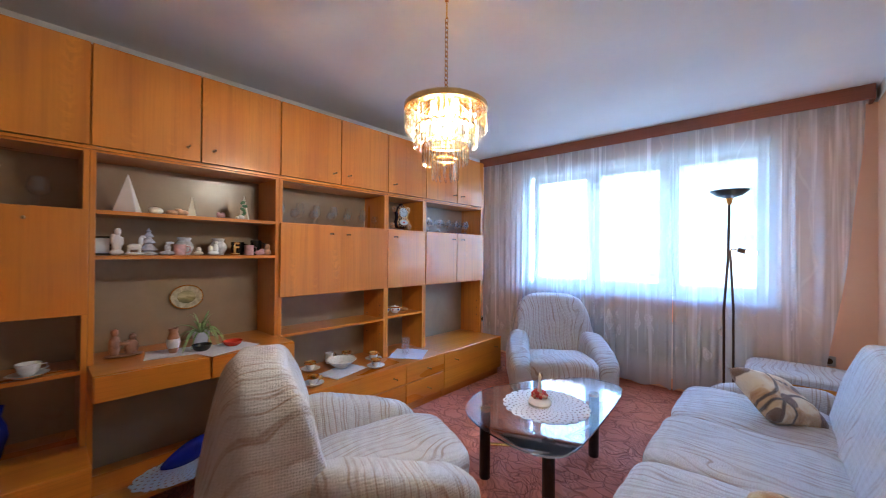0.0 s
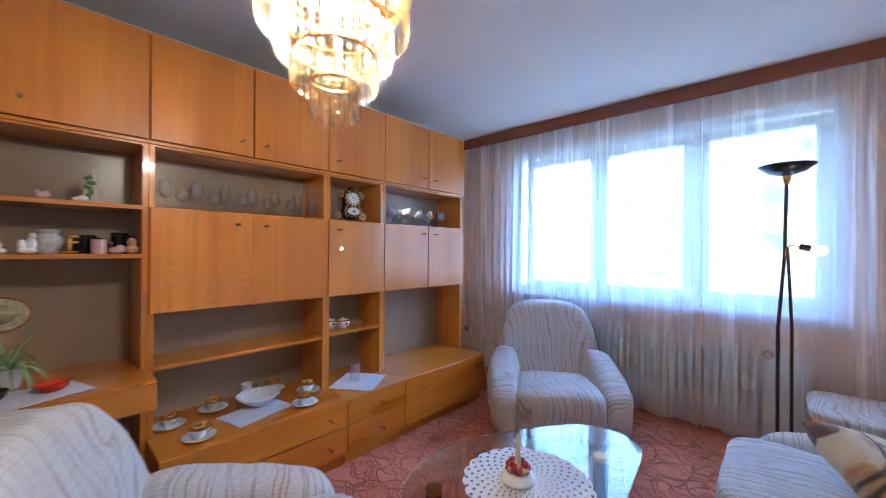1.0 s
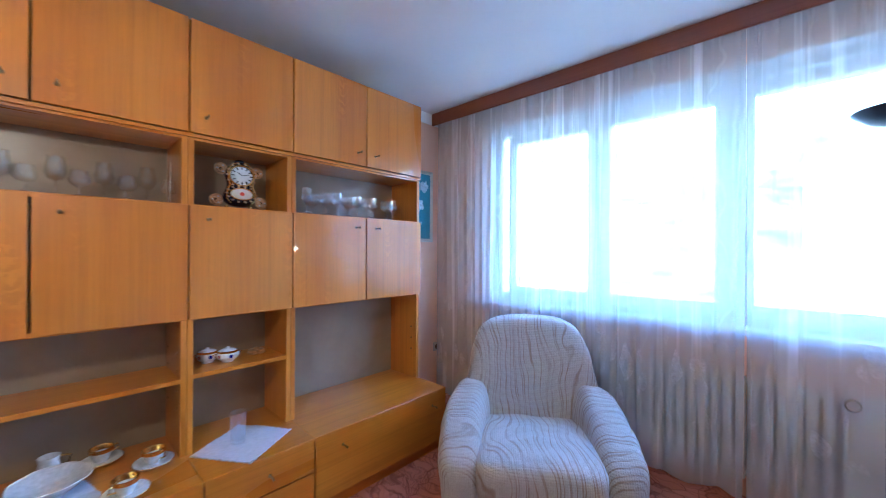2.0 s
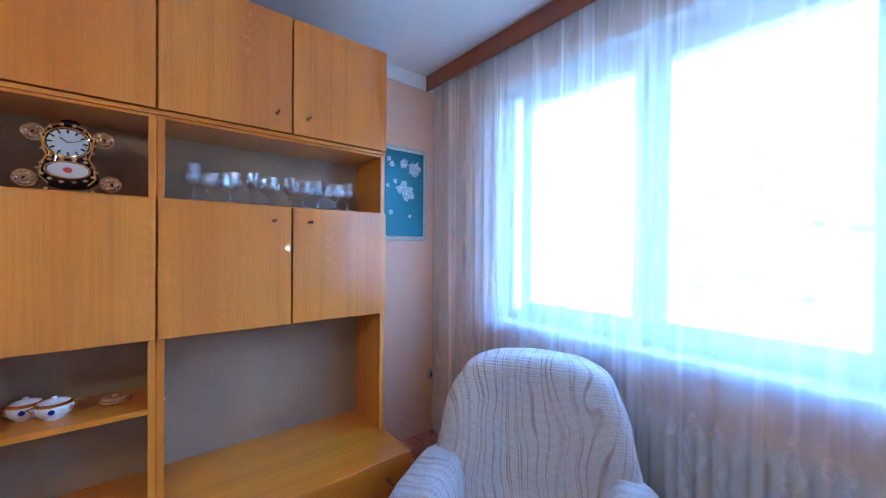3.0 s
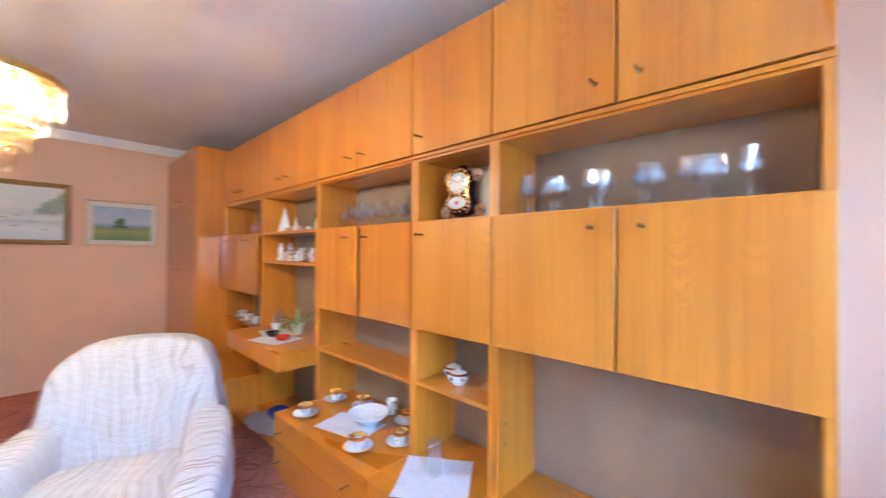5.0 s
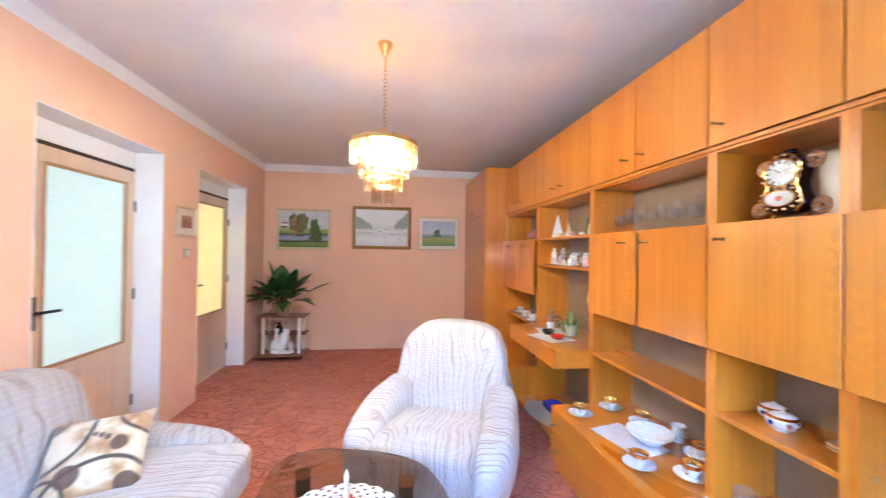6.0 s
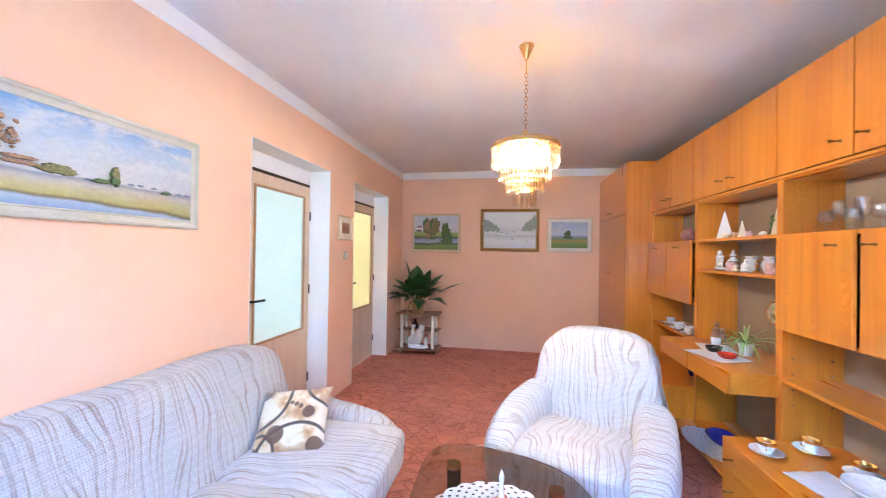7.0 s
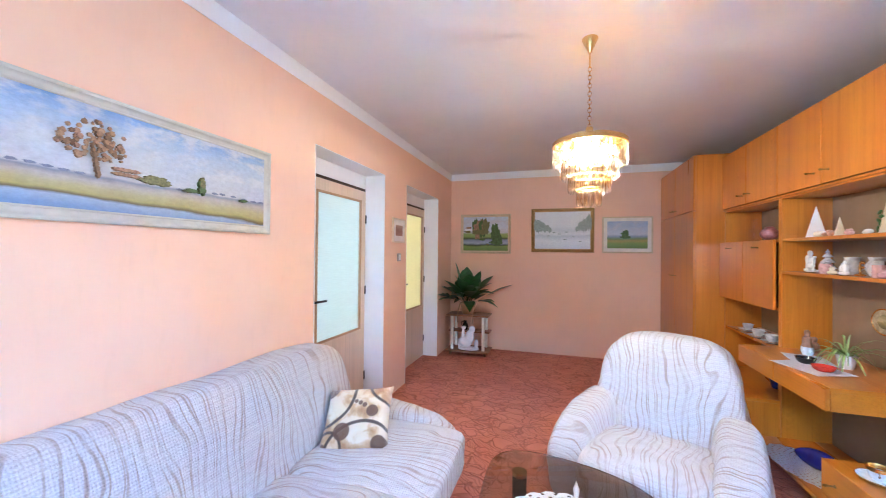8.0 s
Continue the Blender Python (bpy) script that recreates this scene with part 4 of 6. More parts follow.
def armchair(place, turn, label):
    """A deep shell armchair in a stretch cover; it faces its own +y."""
    c = thing("armchair", (*place, 0), label, "armchair", "armchairs", turn=turn)

    def back_shape(w, p):
        t = (w.z + 0.40) / 0.80
        w.x *= 1.14 - 0.30 * t
        half = 0.125 - 0.004 * t
        w.y = 0.125 - 0.20 * t - half + p.y * half + 0.10 * (p.x ** 2) * (1 - 0.5 * t)
        w.z += -0.035 * p.x ** 2 * max(0, t)
        w.y -= 0.33 * max(0, 1 - t) ** 0.8 * max(0, -p.y)
        return w

    part("backrest", blob((0, -0.24, 0.47), (0.412, 0.125, 0.42), 6.0, 16, back_shape, 0.013, 8), COVER_X, c)

    def seat_shape(w, p):
        w.z += 0.022 * p.y - 0.035 * (1 - p.x ** 2) * max(0, -p.y) + 0.02 * (1 - p.x ** 2)
        w.x *= 1 - 0.05 * p.y
        return w

    part("seat", blob((0, 0.15, 0.195), (0.315, 0.372, 0.172), 6.0, 12, seat_shape, 0.010, 9), COVER_SIT, c)
    for s in (-1, 1):
        def arm_shape(w, p, s=s):
            t = (w.y + 0.40) / 0.80
            up = p.z * 0.5 + 0.5
            w.z += 0.17 * max(0, 1 - t) ** 1.4 * up - 0.035 * t * up - 0.015 * up
            w.x += s * (0.035 * math.sin(math.pi * min(1, max(0, t))) + 0.02 * p.z) - s * 0.04 * (1 - t)
            return w

        part("armrest", blob((s * 0.360, 0.08, 0.225), (0.118, 0.385, 0.215), 3.4, 12, arm_shape, 0.013, 9), COVER_Y, c)
    part("skirt", blob((0, 0.0, 0.115), (0.42, 0.42, 0.105), 8, 9, None, 0.008, 10), COVER_X, c)
    foot = None
    for x in (-0.30, 0.30):
        for y in (-0.30, 0.32):
            if foot is None:
                foot = part("foot", lathe([(0.0, 0), (0.03, 0), (0.03, 0.04), (0.0, 0.04)], 12), BLACK_METAL, c, at=pose(x, y, 0))
            else:
                again(foot, pose(x, y, 0))
    return c


armchair((-0.92, 3.60), 214.0, "armchair in cream wavy-striped stretch cover by the window")
armchair((-0.83, 1.16), -23.0, "armchair in cream wavy-striped stretch cover facing the window")

SO = (0.72, 2.40)
HL = 1.20
so = thing("sofa", (*SO, 0), "three-seat sofa in cream wavy-striped stretch cover", "sofa")


def sofa_back(w, p):
    t = (w.z + 0.30) / 0.60
    w.x += 0.17 * t
    w.z += 0.004 * math.sin(w.y * 5)
    return w


part("backrest", blob((0.29, 0.05, 0.50), (0.112, HL - 0.10, 0.345), 6.0, 19, sofa_back, 0.012, 6), COVER_Y, so)
part("base", blob((0.02, 0, 0.15), (0.46, HL - 0.02, 0.14), 9, 13, None, 0.008, 6), COVER_Y, so)
for k in range(3):
    y = -0.67 + k * 0.67
    part("seat_cushion", blob((-0.13, y, 0.275), (0.385, 0.362, 0.100), 7, 12, lambda w, p: Vector((w.x, w.y, w.z + 0.018 * (1 - p.x ** 2) * (1 - p.y ** 2))), 0.008, 8), COVER_Y, so)
for s in (-1, 1):
    part("armrest", blob((-0.05, s * (HL - 0.105) + 0.02, 0.23), (0.375, 0.105, 0.205), 3.4, 11, lambda w, p: w + Vector((0, 0, 0.06 * p.x * (p.z * 0.5 + 0.5))), 0.010, 8), COVER_X, so)


def pillow(m, label):
    bm = bmesh.new()
    n = 16
    for side in (1, -1):
        rows = []
        for j in range(n + 1):
            row = []
            for i in range(n + 1):
                u, v = 2 * i / n - 1, 2 * j / n - 1
                e = (1 - u ** 4) * (1 - v ** 4)
                pinch = 1 - 0.07 * (1 - v * v) * abs(u) ** 3
                row.append(bm.verts.new((u * 0.195 * (1 - 0.08 * (1 - v * v) * u * u), v * 0.195 * (1 - 0.08 * (1 - u * u) * v * v), side * (0.004 + 0.072 * max(0, e) ** 0.55) + 0.006 * noise.noise(Vector((u * 3, v * 3, side))))))
            rows.append(row)
        for a, b in zip(rows, rows[1:]):
            for i in range(n):
                bm.faces.new((a[i], a[i + 1], b[i + 1], b[i]))
    bmesh.ops.remove_doubles(bm, verts=bm.verts, dist=0.012)
    ob = part("pillow", bm, PLUSH, smooth=180)
    ob.matrix_world = m
    return tagged(ob, label, "pillow", "sofa pillows")


pillow(pose(0.71, 3.06, 0.485, 30, 14, 50), "cream plush pillow with brown pattern against the sofa arm")
px_ = Vector((-0.96, -0.24, 0.10)).normalized()
py_ = Vector((0.36, -0.66, 0.64)).normalized()
pn_ = px_.cross(py_).normalized()
py_ = pn_.cross(px_)
lean = Matrix((px_, py_, pn_)).transposed().to_4x4()
pillow(Matrix.Translation((0.78, 1.69, 0.465)) @ lean, "cream plush pillow with brown pattern propped upright on the sofa")

# bedding box in the corner
bx = thing("bedding_box", (0.90, 3.92, 0), "low wooden box with a patterned pale cover", "box")
part("body", box(-0.36, 0.36, -0.26, 0.24, 0.0, 0.44, 0.006), WOOD_V, bx)
part("cover", blob((0, 0, 0.452), (0.372, 0.262, 0.034), 6, 9, None, 0.006, 9), COVER_X, bx)

# ---- glass table ----
TZ = 0.42
tb = thing("coffee_table", (-0.34, 2.17, 0), "smoked-glass coffee table with black legs and brass rails", "coffee table")
OUT = [(-0.695, 1.845), (-0.757, 2.057), (-0.735, 2.23), (-0.56, 2.564), (-0.40, 2.79), (-0.27, 2.855), (-0.12, 2.84), (-0.055, 2.765), (-0.022, 2.48), (0.006, 2.109), (0.018, 1.80), (-0.02, 1.665), (-0.156, 1.61), (-0.42, 1.655), (-0.60, 1.74)]


def rounded(pts, times=2):
    for _ in range(times):
        q = []
        for (ax, ay), (bx_, by_) in zip(pts, pts[1:] + pts[:1]):
            q += [(ax * 0.75 + bx_ * 0.25, ay * 0.75 + by_ * 0.25), (ax * 0.25 + bx_ * 0.75, ay * 0.25 + by_ * 0.75)]
        pts = q
    return pts


part("glass_top", sheet([(x + 0.34, y - 2.17) for x, y in rounded(OUT)], TZ - 0.010, TZ, 0.002), SMOKED, tb, "smoked glass top")
LEGS = ((-0.585, 1.90), (-0.19, 2.58), (-0.13, 1.80))
lg = None
for x, y in LEGS:
    m = pose(x + 0.34, y - 2.17, 0)
    if lg is None:
        lg = part("leg", lathe([(0.0, 0), (0.030, 0), (0.032, 0.004), (0.032, TZ - 0.03), (0.0, TZ - 0.03)], 20), BLACK, tb, "black round leg", at=m)
    else:
        again(lg, m)
    part("cap", lathe([(0.0, TZ - 0.03), (0.033, TZ - 0.03), (0.033, TZ - 0.012), (0.0, TZ - 0.011)], 20), BRASS, tb, "brass cap", at=m)
cx, cy = sum(p[0] for p in LEGS) / 3, sum(p[1] for p in LEGS) / 3
for x, y in LEGS:
    part("rail", tube([(x + 0.34, y - 2.17, 0.20), (cx + 0.34, cy - 2.17, 0.20)], 0.009, 8), BRASS, tb, "brass rail")


def doily(place, rx, ry, turn, scallops, label, mat=None, lift=0.0025, waves=0.05):
    o = []
    n = scallops * 6
    for i in range(n):
        a = 2 * math.pi * i / n
        k = 1 + waves * abs(math.sin(scallops * a / 2))
        o.append((rx * k * math.cos(a), ry * k * math.sin(a)))
    ob = part("doily", sheet(o, 0.0, lift), mat or LACE, smooth=0)
    ob.matrix_world = pose(*place, 0, 0, turn)
    return tagged(ob, label, "doily")


def napkin(place, rx, ry, turn, label):
    """A small cloth with folds and a pinked edge."""
    bm = bmesh.new()
    k = 18
    grid = []
    for j in range(k + 1):
        row = []
        for i in range(k + 1):
            u, v = 2 * i / k - 1, 2 * j / k - 1
            e = max(abs(u), abs(v))
            nz = noise.noise(Vector((u * 2.1 + place[0] * 9, v * 2.1 + place[1] * 9, 0.4)))
            fold = 0.0035 * math.exp(-(u / 0.06) ** 2) + 0.0035 * math.exp(-(v / 0.06) ** 2)
            wob = 1 - 0.025 * (1 if e > 0.99 and (i + j) % 2 else 0)
            row.append(bm.verts.new((u * rx * wob, v * ry * wob, 0.0025 + 0.009 * max(0, nz) * e ** 2 + fold * e)))
        grid.append(row)
    for a, b in zip(grid, grid[1:]):
        for i in range(k):
            bm.faces.new((a[i], a[i + 1], b[i + 1], b[i]))
    edge = grid[0][:-1] + [r[-1] for r in grid[:-1]] + grid[-1][:0:-1] + [r[0] for r in grid[:0:-1]]
    rim = [bm.verts.new((v.co.x, v.co.y, 0.0)) for v in edge]
    for i in range(len(rim)):
        bm.faces.new((edge[i], edge[(i + 1) % len(rim)], rim[(i + 1) % len(rim)], rim[i]))
    ob = part("napkin", bm, LINEN, smooth=50)
    ob.matrix_world = pose(*place, 0, 0, turn)
    return tagged(ob, label, "napkin")

# ---- chandelier ----
ch = thing("chandelier", (CHX, CHY, 0), "tiered crystal chandelier with gilt rings, lit", "chandelier")
part("canopy", lathe([(0.0, 2.60), (0.042, 2.60), (0.042, 2.594), (0.012, 2.53), (0.008, 2.52), (0.0, 2.52)], 24), BRASS, ch, "brass ceiling cone")
part("stem", tube([(0, 0, 2.525), (0, 0, 2.44)], 0.004, 8), BRASS, ch)
link_bm = tube([(0.009 * math.cos(t), 0, 0.015 * math.sin(t)) for t in [k * math.pi / 5 for k in range(10)]], 0.0022, 6, closed=True)
lk = part("chain_link", link_bm, BRASS, ch, "brass chain link", at=pose(0, 0, 2.43))
for i in range(1, 15):
    again(lk, pose(0, 0, 2.43 - 0.0225 * i, 0, 0, 90 * (i % 2)))
part("crown", lathe([(0.0, 2.118), (0.018, 2.11), (0.022, 2.085), (0.05, 2.076), (0.05, 2.070), (0.0, 2.072)], 24), BRASS, ch, "gilt crown cap")
part("hoop", lathe([(0.174, 2.020), (0.186, 2.034), (0.195, 2.026), (0.196, 2.006), (0.188, 2.003), (0.182, 2.016), (0.174, 2.020)], 40), BRASS, ch, "gilt hoop")
for k in range(12):
    a = k * math.pi / 6
    part("rib", tube([(r * math.cos(a), r * math.sin(a), z) for r, z in ((0.045, 2.074), (0.11, 2.058), (0.184, 2.030))], 0.006, 6), BRASS, ch, "gilt rib")
    bm = bmesh.new()
    rows = [[bm.verts.new((r * math.cos(a + b), r * math.sin(a + b), z)) for b in (0.05, 0.17, 0.30, 0.42)] for r, z in ((0.048, 2.072), (0.085, 2.066), (0.12, 2.053), (0.172, 2.034))]
    for lo, hi in zip(rows, rows[1:]):
        for j in range(3):
            bm.faces.new((lo[j], lo[j + 1], hi[j + 1], hi[j]))
    bmesh.ops.solidify(bm, geom=bm.faces[:], thickness=0.002)
    part("dome_panel", bm, BRASS, ch, "pressed gilt dome panel")
TIERS = ((0.184, 2.008, 0.110, 46, 0.0085), (0.142, 1.925, 0.098, 36, 0.0085), (0.104, 1.842, 0.088, 28, 0.008), (0.058, 1.772, 0.095, 14, 0.0085))
for r, z, ln, n, w in TIERS:
    part("ring", tube([(r * math.cos(2 * math.pi * k / 32), r * math.sin(2 * math.pi * k / 32), z) for k in range(32)], 0.004, 6, closed=True), GOLD, ch, "gilt ring")
    bm = lathe([(0.0, 0.0), (w * 0.6, -0.004), (w, -0.016), (w, -ln + 0.016), (w * 0.55, -ln + 0.006), (0.0, -ln)], 5)
    pr = None
    for k in range(n):
        a = 2 * math.pi * k / n
        m = pose(r * math.cos(a), r * math.sin(a), z - 0.004, 0, 0, math.degrees(a))
        if pr is None:
            pr = part("prism", bm, CRYSTAL, ch, "cut crystal prism", smooth=0, at=m)
        else:
            again(pr, m)
part("rod", tube([(0, 0, 2.07), (0, 0, 1.78)], 0.005, 8), BRASS, ch)
for ax, ay in ((0.06, 0.0), (-0.03, 0.052), (-0.03, -0.052)):
    part("bulb", lathe([(0.0, 0.045), (0.010, 0.040), (0.016, 0.02), (0.014, 0.0), (0.008, -0.015), (0.0, -0.015)], 14), BULB_GLOW, ch, "lit candle bulb", at=pose(ax, ay, 2.0))

# ---- floor lamp ----
fl = thing("floor_lamp", (0.43, 3.78, 0), "brown uplighter floor lamp with side reading light", "floor lamp")
part("base", lathe([(0.0, 0), (0.13, 0), (0.135, 0.008), (0.12, 0.018), (0.02, 0.028), (0.0, 0.028)], 32), BROWN_METAL, fl)
part("pole", tube([(-0.030, 0, 0.02), (-0.032, 0, 0.9), (-0.006, 0, 1.32), (0, 0, 1.76)], 0.0095, 10), BROWN_METAL, fl, "brown enamelled tube")
part("pole", tube([(0.030, 0, 0.02), (0.028, 0, 0.9), (0.010, 0, 1.30), (0.006, 0, 1.37)], 0.0085, 10), BROWN_METAL, fl, "brown enamelled tube")
part("collar", lathe([(0.0, 1.735), (0.012, 1.735), (0.024, 1.775), (0.022, 1.79), (0.0, 1.792)], 20), BRASS, fl, "brass collar")
part("bowl", lathe([(0.0, 1.785), (0.03, 1.787), (0.085, 1.806), (0.128, 1.842), (0.130, 1.846), (0.124, 1.844), (0.08, 1.812), (0.0, 1.795)], 36), BLACK_METAL, fl, "dark metal bowl shade")
part("arm", tube([(0.004, 0, 1.365), (0.02, -0.005, 1.385), (0.06, -0.015, 1.375)], 0.005, 8), BRASS, fl)
part("socket", lathe([(0.0, 0), (0.018, 0), (0.02, 0.05), (0.0, 0.052)], 14), BROWN_METAL, fl, at=pose(0.055, -0.014, 1.376, 0, 105))
part("bulb", lathe([(0.0, 0), (0.012, 0), (0.026, 0.03), (0.027, 0.045), (0.018, 0.062), (0.0, 0.068)], 16), BULB_GLOW, fl, "lit reflector bulb", at=pose(0.104, -0.014, 1.363, 0, 105))

# ---- pictures ----


def picture(name, place, turn, w, h, fw, frame_mat, canvas, label, mount=0.0, depth=0.022, shapes=(), carved=0.0):
    """A framed picture hung on a wall; it faces its own -y."""
    p = thing("picture", place, label, "picture", turn=turn)
    bm = bmesh.new()
    W, Hh = w / 2, h / 2
    n = 60 if carved else 1
    sides = [((-1, -1), (1, -1)), ((1, -1), (1, 1)), ((1, 1), (-1, 1)), ((-1, 1), (-1, -1))]
    loops = []
    for u, d in ((0, 0), (0, 0.80), (0.08, 0.95), (0.18, 1.0), (0.30, 0.92), (0.38, 0.72), (0.62, 0.50), (0.80, 0.46), (0.86, 0.58), (0.96, 0.56), (1.0, 0.45), (1.0, 0.1)):
        loop = []
        for (ax, az), (bx, bz) in sides:
            for i in range(n):
                t = i / n
                cx, cz = ax + (bx - ax) * t, az + (bz - az) * t
                wob = carved * (0.5 + 0.5 * math.sin(i * 2.1)) if 0.05 < u < 0.7 else 0.0
                loop.append(bm.verts.new((cx * (W - fw * u), -depth * d - 0.012 * wob, cz * (Hh - fw * u))))
        loops.append(loop)
    m4 = 4 * n
    for lo, hi in zip(loops, loops[1:]):
        for k in range(m4):
            bm.faces.new((lo[k], lo[(k + 1) % m4], hi[(k + 1) % m4], hi[k]))
    part("frame", bm, frame_mat, p, "", 30)
    if mount:
        part("mount", box(-W + fw, W - fw, -depth * 0.55, -0.004, -Hh + fw, Hh - fw), MAT_BOARD, p, "ivory mount", 0)
    f = fw + mount
    y = -depth * 0.55 - (0.003 if mount else 0)
    cv = part("canvas", box(-W + f, W - f, y, -0.003, -Hh + f, Hh - f), canvas, p, "painted landscape", 0)
    for num, (kind, sx, sz, s, mat) in enumerate(shapes):
        o = []
        n = 48
        for i in range(n):
            a = 2 * math.pi * i / n
            at = Vector((math.cos(a), math.sin(a), 0))
            r = s * (1 + 0.35 * noise.noise(at * 1.6 + Vector((sx * 7, 0, sz * 5))) + 0.30 * noise.noise(at * 5 + Vector((sx * 9, 3, sz * 7))) + 0.22 * noise.noise(at * 13 + Vector((sx, sz, 1))))
            k = 0.45 if kind == "tall" else (1.8 if kind == "wide" else 1.0)
            o.append((sx * (W - f) + r * k * math.cos(a), sz * (Hh - f) + r * math.sin(a) * (0.55 if kind == "wide" else 1.0)))
        bm2 = bmesh.new()
        vs = [bm2.verts.new((x, y - 0.0008 - 0.00012 * num, z)) for x, z in o]
        ws = [bm2.verts.new((x, y, z)) for x, z in o]
        bm2.faces.new(vs)
        for i in range(n):
            bm2.faces.new((vs[i], vs[(i + 1) % n], ws[(i + 1) % n], ws[i]))
        part("painted_shape", bm2, mat, cv, "", 0)
    return p


P_GREEN = plain("oil_green", (0.07, 0.13, 0.035), 0.5, vary=0.5, scale=50)
P_BROWN = plain("oil_brown", (0.22, 0.12, 0.06), 0.5, vary=0.5, scale=60)
P_RUST = plain("oil_rust", (0.33, 0.19, 0.10), 0.5, vary=0.45, scale=60)
P_WHITE = plain("oil_white", (0.75, 0.75, 0.72), 0.5, vary=0.15, scale=50)
P_GREY = plain("oil_grey_green", (0.28, 0.33, 0.28), 0.5, vary=0.3, scale=60)
def flip(rows):
    return [(k, -x, z, s, m) for k, x, z, s, m in rows]


rnd = random.Random(21)
P_HAZE = plain("oil_hazy_blue", (0.17, 0.19, 0.27), 0.5, vary=0.3, scale=60)
P_LEAF = plain("oil_olive", (0.16, 0.15, 0.05), 0.5, vary=0.5, scale=90)
P_HUT = plain("oil_hut", (0.32, 0.17, 0.10), 0.5, vary=0.5, scale=120)
CROWN = [("wide", x, -0.30 + 0.03 * math.sin(x * 9), 0.009, P_HAZE) for x in (0.97, 0.88, 0.8, 0.72, 0.64, 0.56, -0.1, -0.42, -0.5, -0.62, -0.74, -0.86, -0.95)]
for k in range(95):
    ang, rad_ = rnd.uniform(0, 6.283), rnd.uniform(0, 1) ** 0.6
    CROWN.append(("tree", 0.48 + 0.22 * rad_ * math.cos(ang), 0.36 + 0.36 * rad_ * math.sin(ang) - 0.10 * abs(math.cos(ang)), rnd.uniform(0.004, 0.010), (P_RUST, P_BROWN, P_RUST, P_HUT)[k % 4]))
CROWN += [("tall", 0.47 + 0.006 * k, -0.30 + 0.09 * k, 0.014 - 0.001 * k, P_BROWN) for k in range(7)]
CROWN += [("wide", 0.30 + 0.05 * k, -0.22 + 0.09 * j, 0.012, (P_HUT, P_RUST)[(k + j) % 2]) for k in range(-1, 2) for j in range(2)]
CROWN += [("wide", 0.10 + 0.045 * k, -0.26 + 0.06 * (1 - k * k), 0.022, P_LEAF) for k in (-1, 0, 1)]
big = canvas_mat("river_meadow_canvas", 0.38, [(0.0, (0.20, 0.30, 0.52)), (0.09, (0.34, 0.42, 0.58)), (0.115, (0.14, 0.11, 0.04)), (0.15, (0.42, 0.36, 0.12)), (0.22, (0.46, 0.40, 0.20)), (0.29, (0.46, 0.40, 0.36)), (0.335, (0.24, 0.26, 0.33)), (0.36, (0.54, 0.53, 0.56)), (0.60, (0.50, 0.53, 0.58)), (0.80, (0.42, 0.50, 0.62)), (1.0, (0.16, 0.30, 0.60))], 0.045, 8, clouds=0.85, tilt=0.16)
picture("picture", (XE - 0.001, 2.415, 1.735), -90, 1.145, 0.455, 0.045, FRAME_GREY, big, "wide oil landscape of a river meadow in pale frame", shapes=flip((
    *CROWN, ("tall", -0.284, -0.20, 0.036, P_GREEN), ("tall", -0.284, -0.08, 0.026, P_LEAF), ("wide", -0.18, -0.32, 0.016, P_GREEN), ("wide", -0.72, -0.36, 0.012, P_GREEN))))
pond = canvas_mat("pond_canvas", 0.48, [(0.0, (0.16, 0.26, 0.05)), (0.11, (0.24, 0.34, 0.08)), (0.15, (0.05, 0.08, 0.03)), (0.22, (0.40, 0.46, 0.56)), (0.30, (0.30, 0.34, 0.44)), (0.36, (0.07, 0.10, 0.04)), (0.42, (0.30, 0.40, 0.10)), (0.50, (0.34, 0.42, 0.14)), (0.55, (0.66, 0.68, 0.70)), (1.0, (0.62, 0.70, 0.80))], 0.07, 7, clouds=0.7)
POND = [("tall", 0.50 - 0.075 * k, 0.36 + 0.10 * math.sin(k * 2.1), 0.085 + 0.02 * (k % 3), (P_RUST, P_GREEN, P_RUST, P_LEAF)[k % 4]) for k in range(8)]
POND += [("tree", 0.50 - 0.07 * k, 0.10, 0.032, P_LEAF) for k in range(9)]
POND += [("wide", 0.76, 0.24, 0.030, P_WHITE), ("wide", 0.76, 0.36, 0.026, P_RUST), ("wide", 0.80, 0.12, 0.030, P_LEAF)]
POND += [("tall", -0.42 - 0.07 * k, 0.02 - 0.12 * k, 0.15 - 0.02 * k, P_GREEN) for k in range(4)] + [("wide", -0.5, -0.50, 0.05, P_GREEN), ("wide", 0.15, -0.34, 0.026, P_GREEN), ("wide", -0.1, -0.62, 0.014, P_LEAF)]
picture("picture", (0.745, YS + 0.001, 1.694), 180, 0.750, 0.582, 0.042, FRAME_PALE, pond, "oil landscape of a pond with trees in pale gilt frame", shapes=flip(POND))
snow = canvas_mat("winter_canvas", 0.5, [(0.0, (0.66, 0.69, 0.72)), (0.2, (0.78, 0.79, 0.80)), (0.34, (0.56, 0.60, 0.62)), (0.40, (0.74, 0.75, 0.74)), (0.50, (0.62, 0.64, 0.64)), (0.60, (0.74, 0.75, 0.74)), (1.0, (0.76, 0.77, 0.76))], 0.10, 6, (0.9, 0.9, 0.8))
FIRS = [("tall", -0.95 + 0.085 * k, 0.05 + 0.22 * (1 - k / 6) + 0.05 * math.sin(k * 3), 0.085 - 0.007 * k, P_GREY) for k in range(7)]
FIRS += [("tall", 0.95 - 0.085 * k, 0.10 + 0.28 * (1 - k / 5) + 0.05 * math.sin(k * 2.3), 0.10 - 0.012 * k, P_GREY) for k in range(6)]
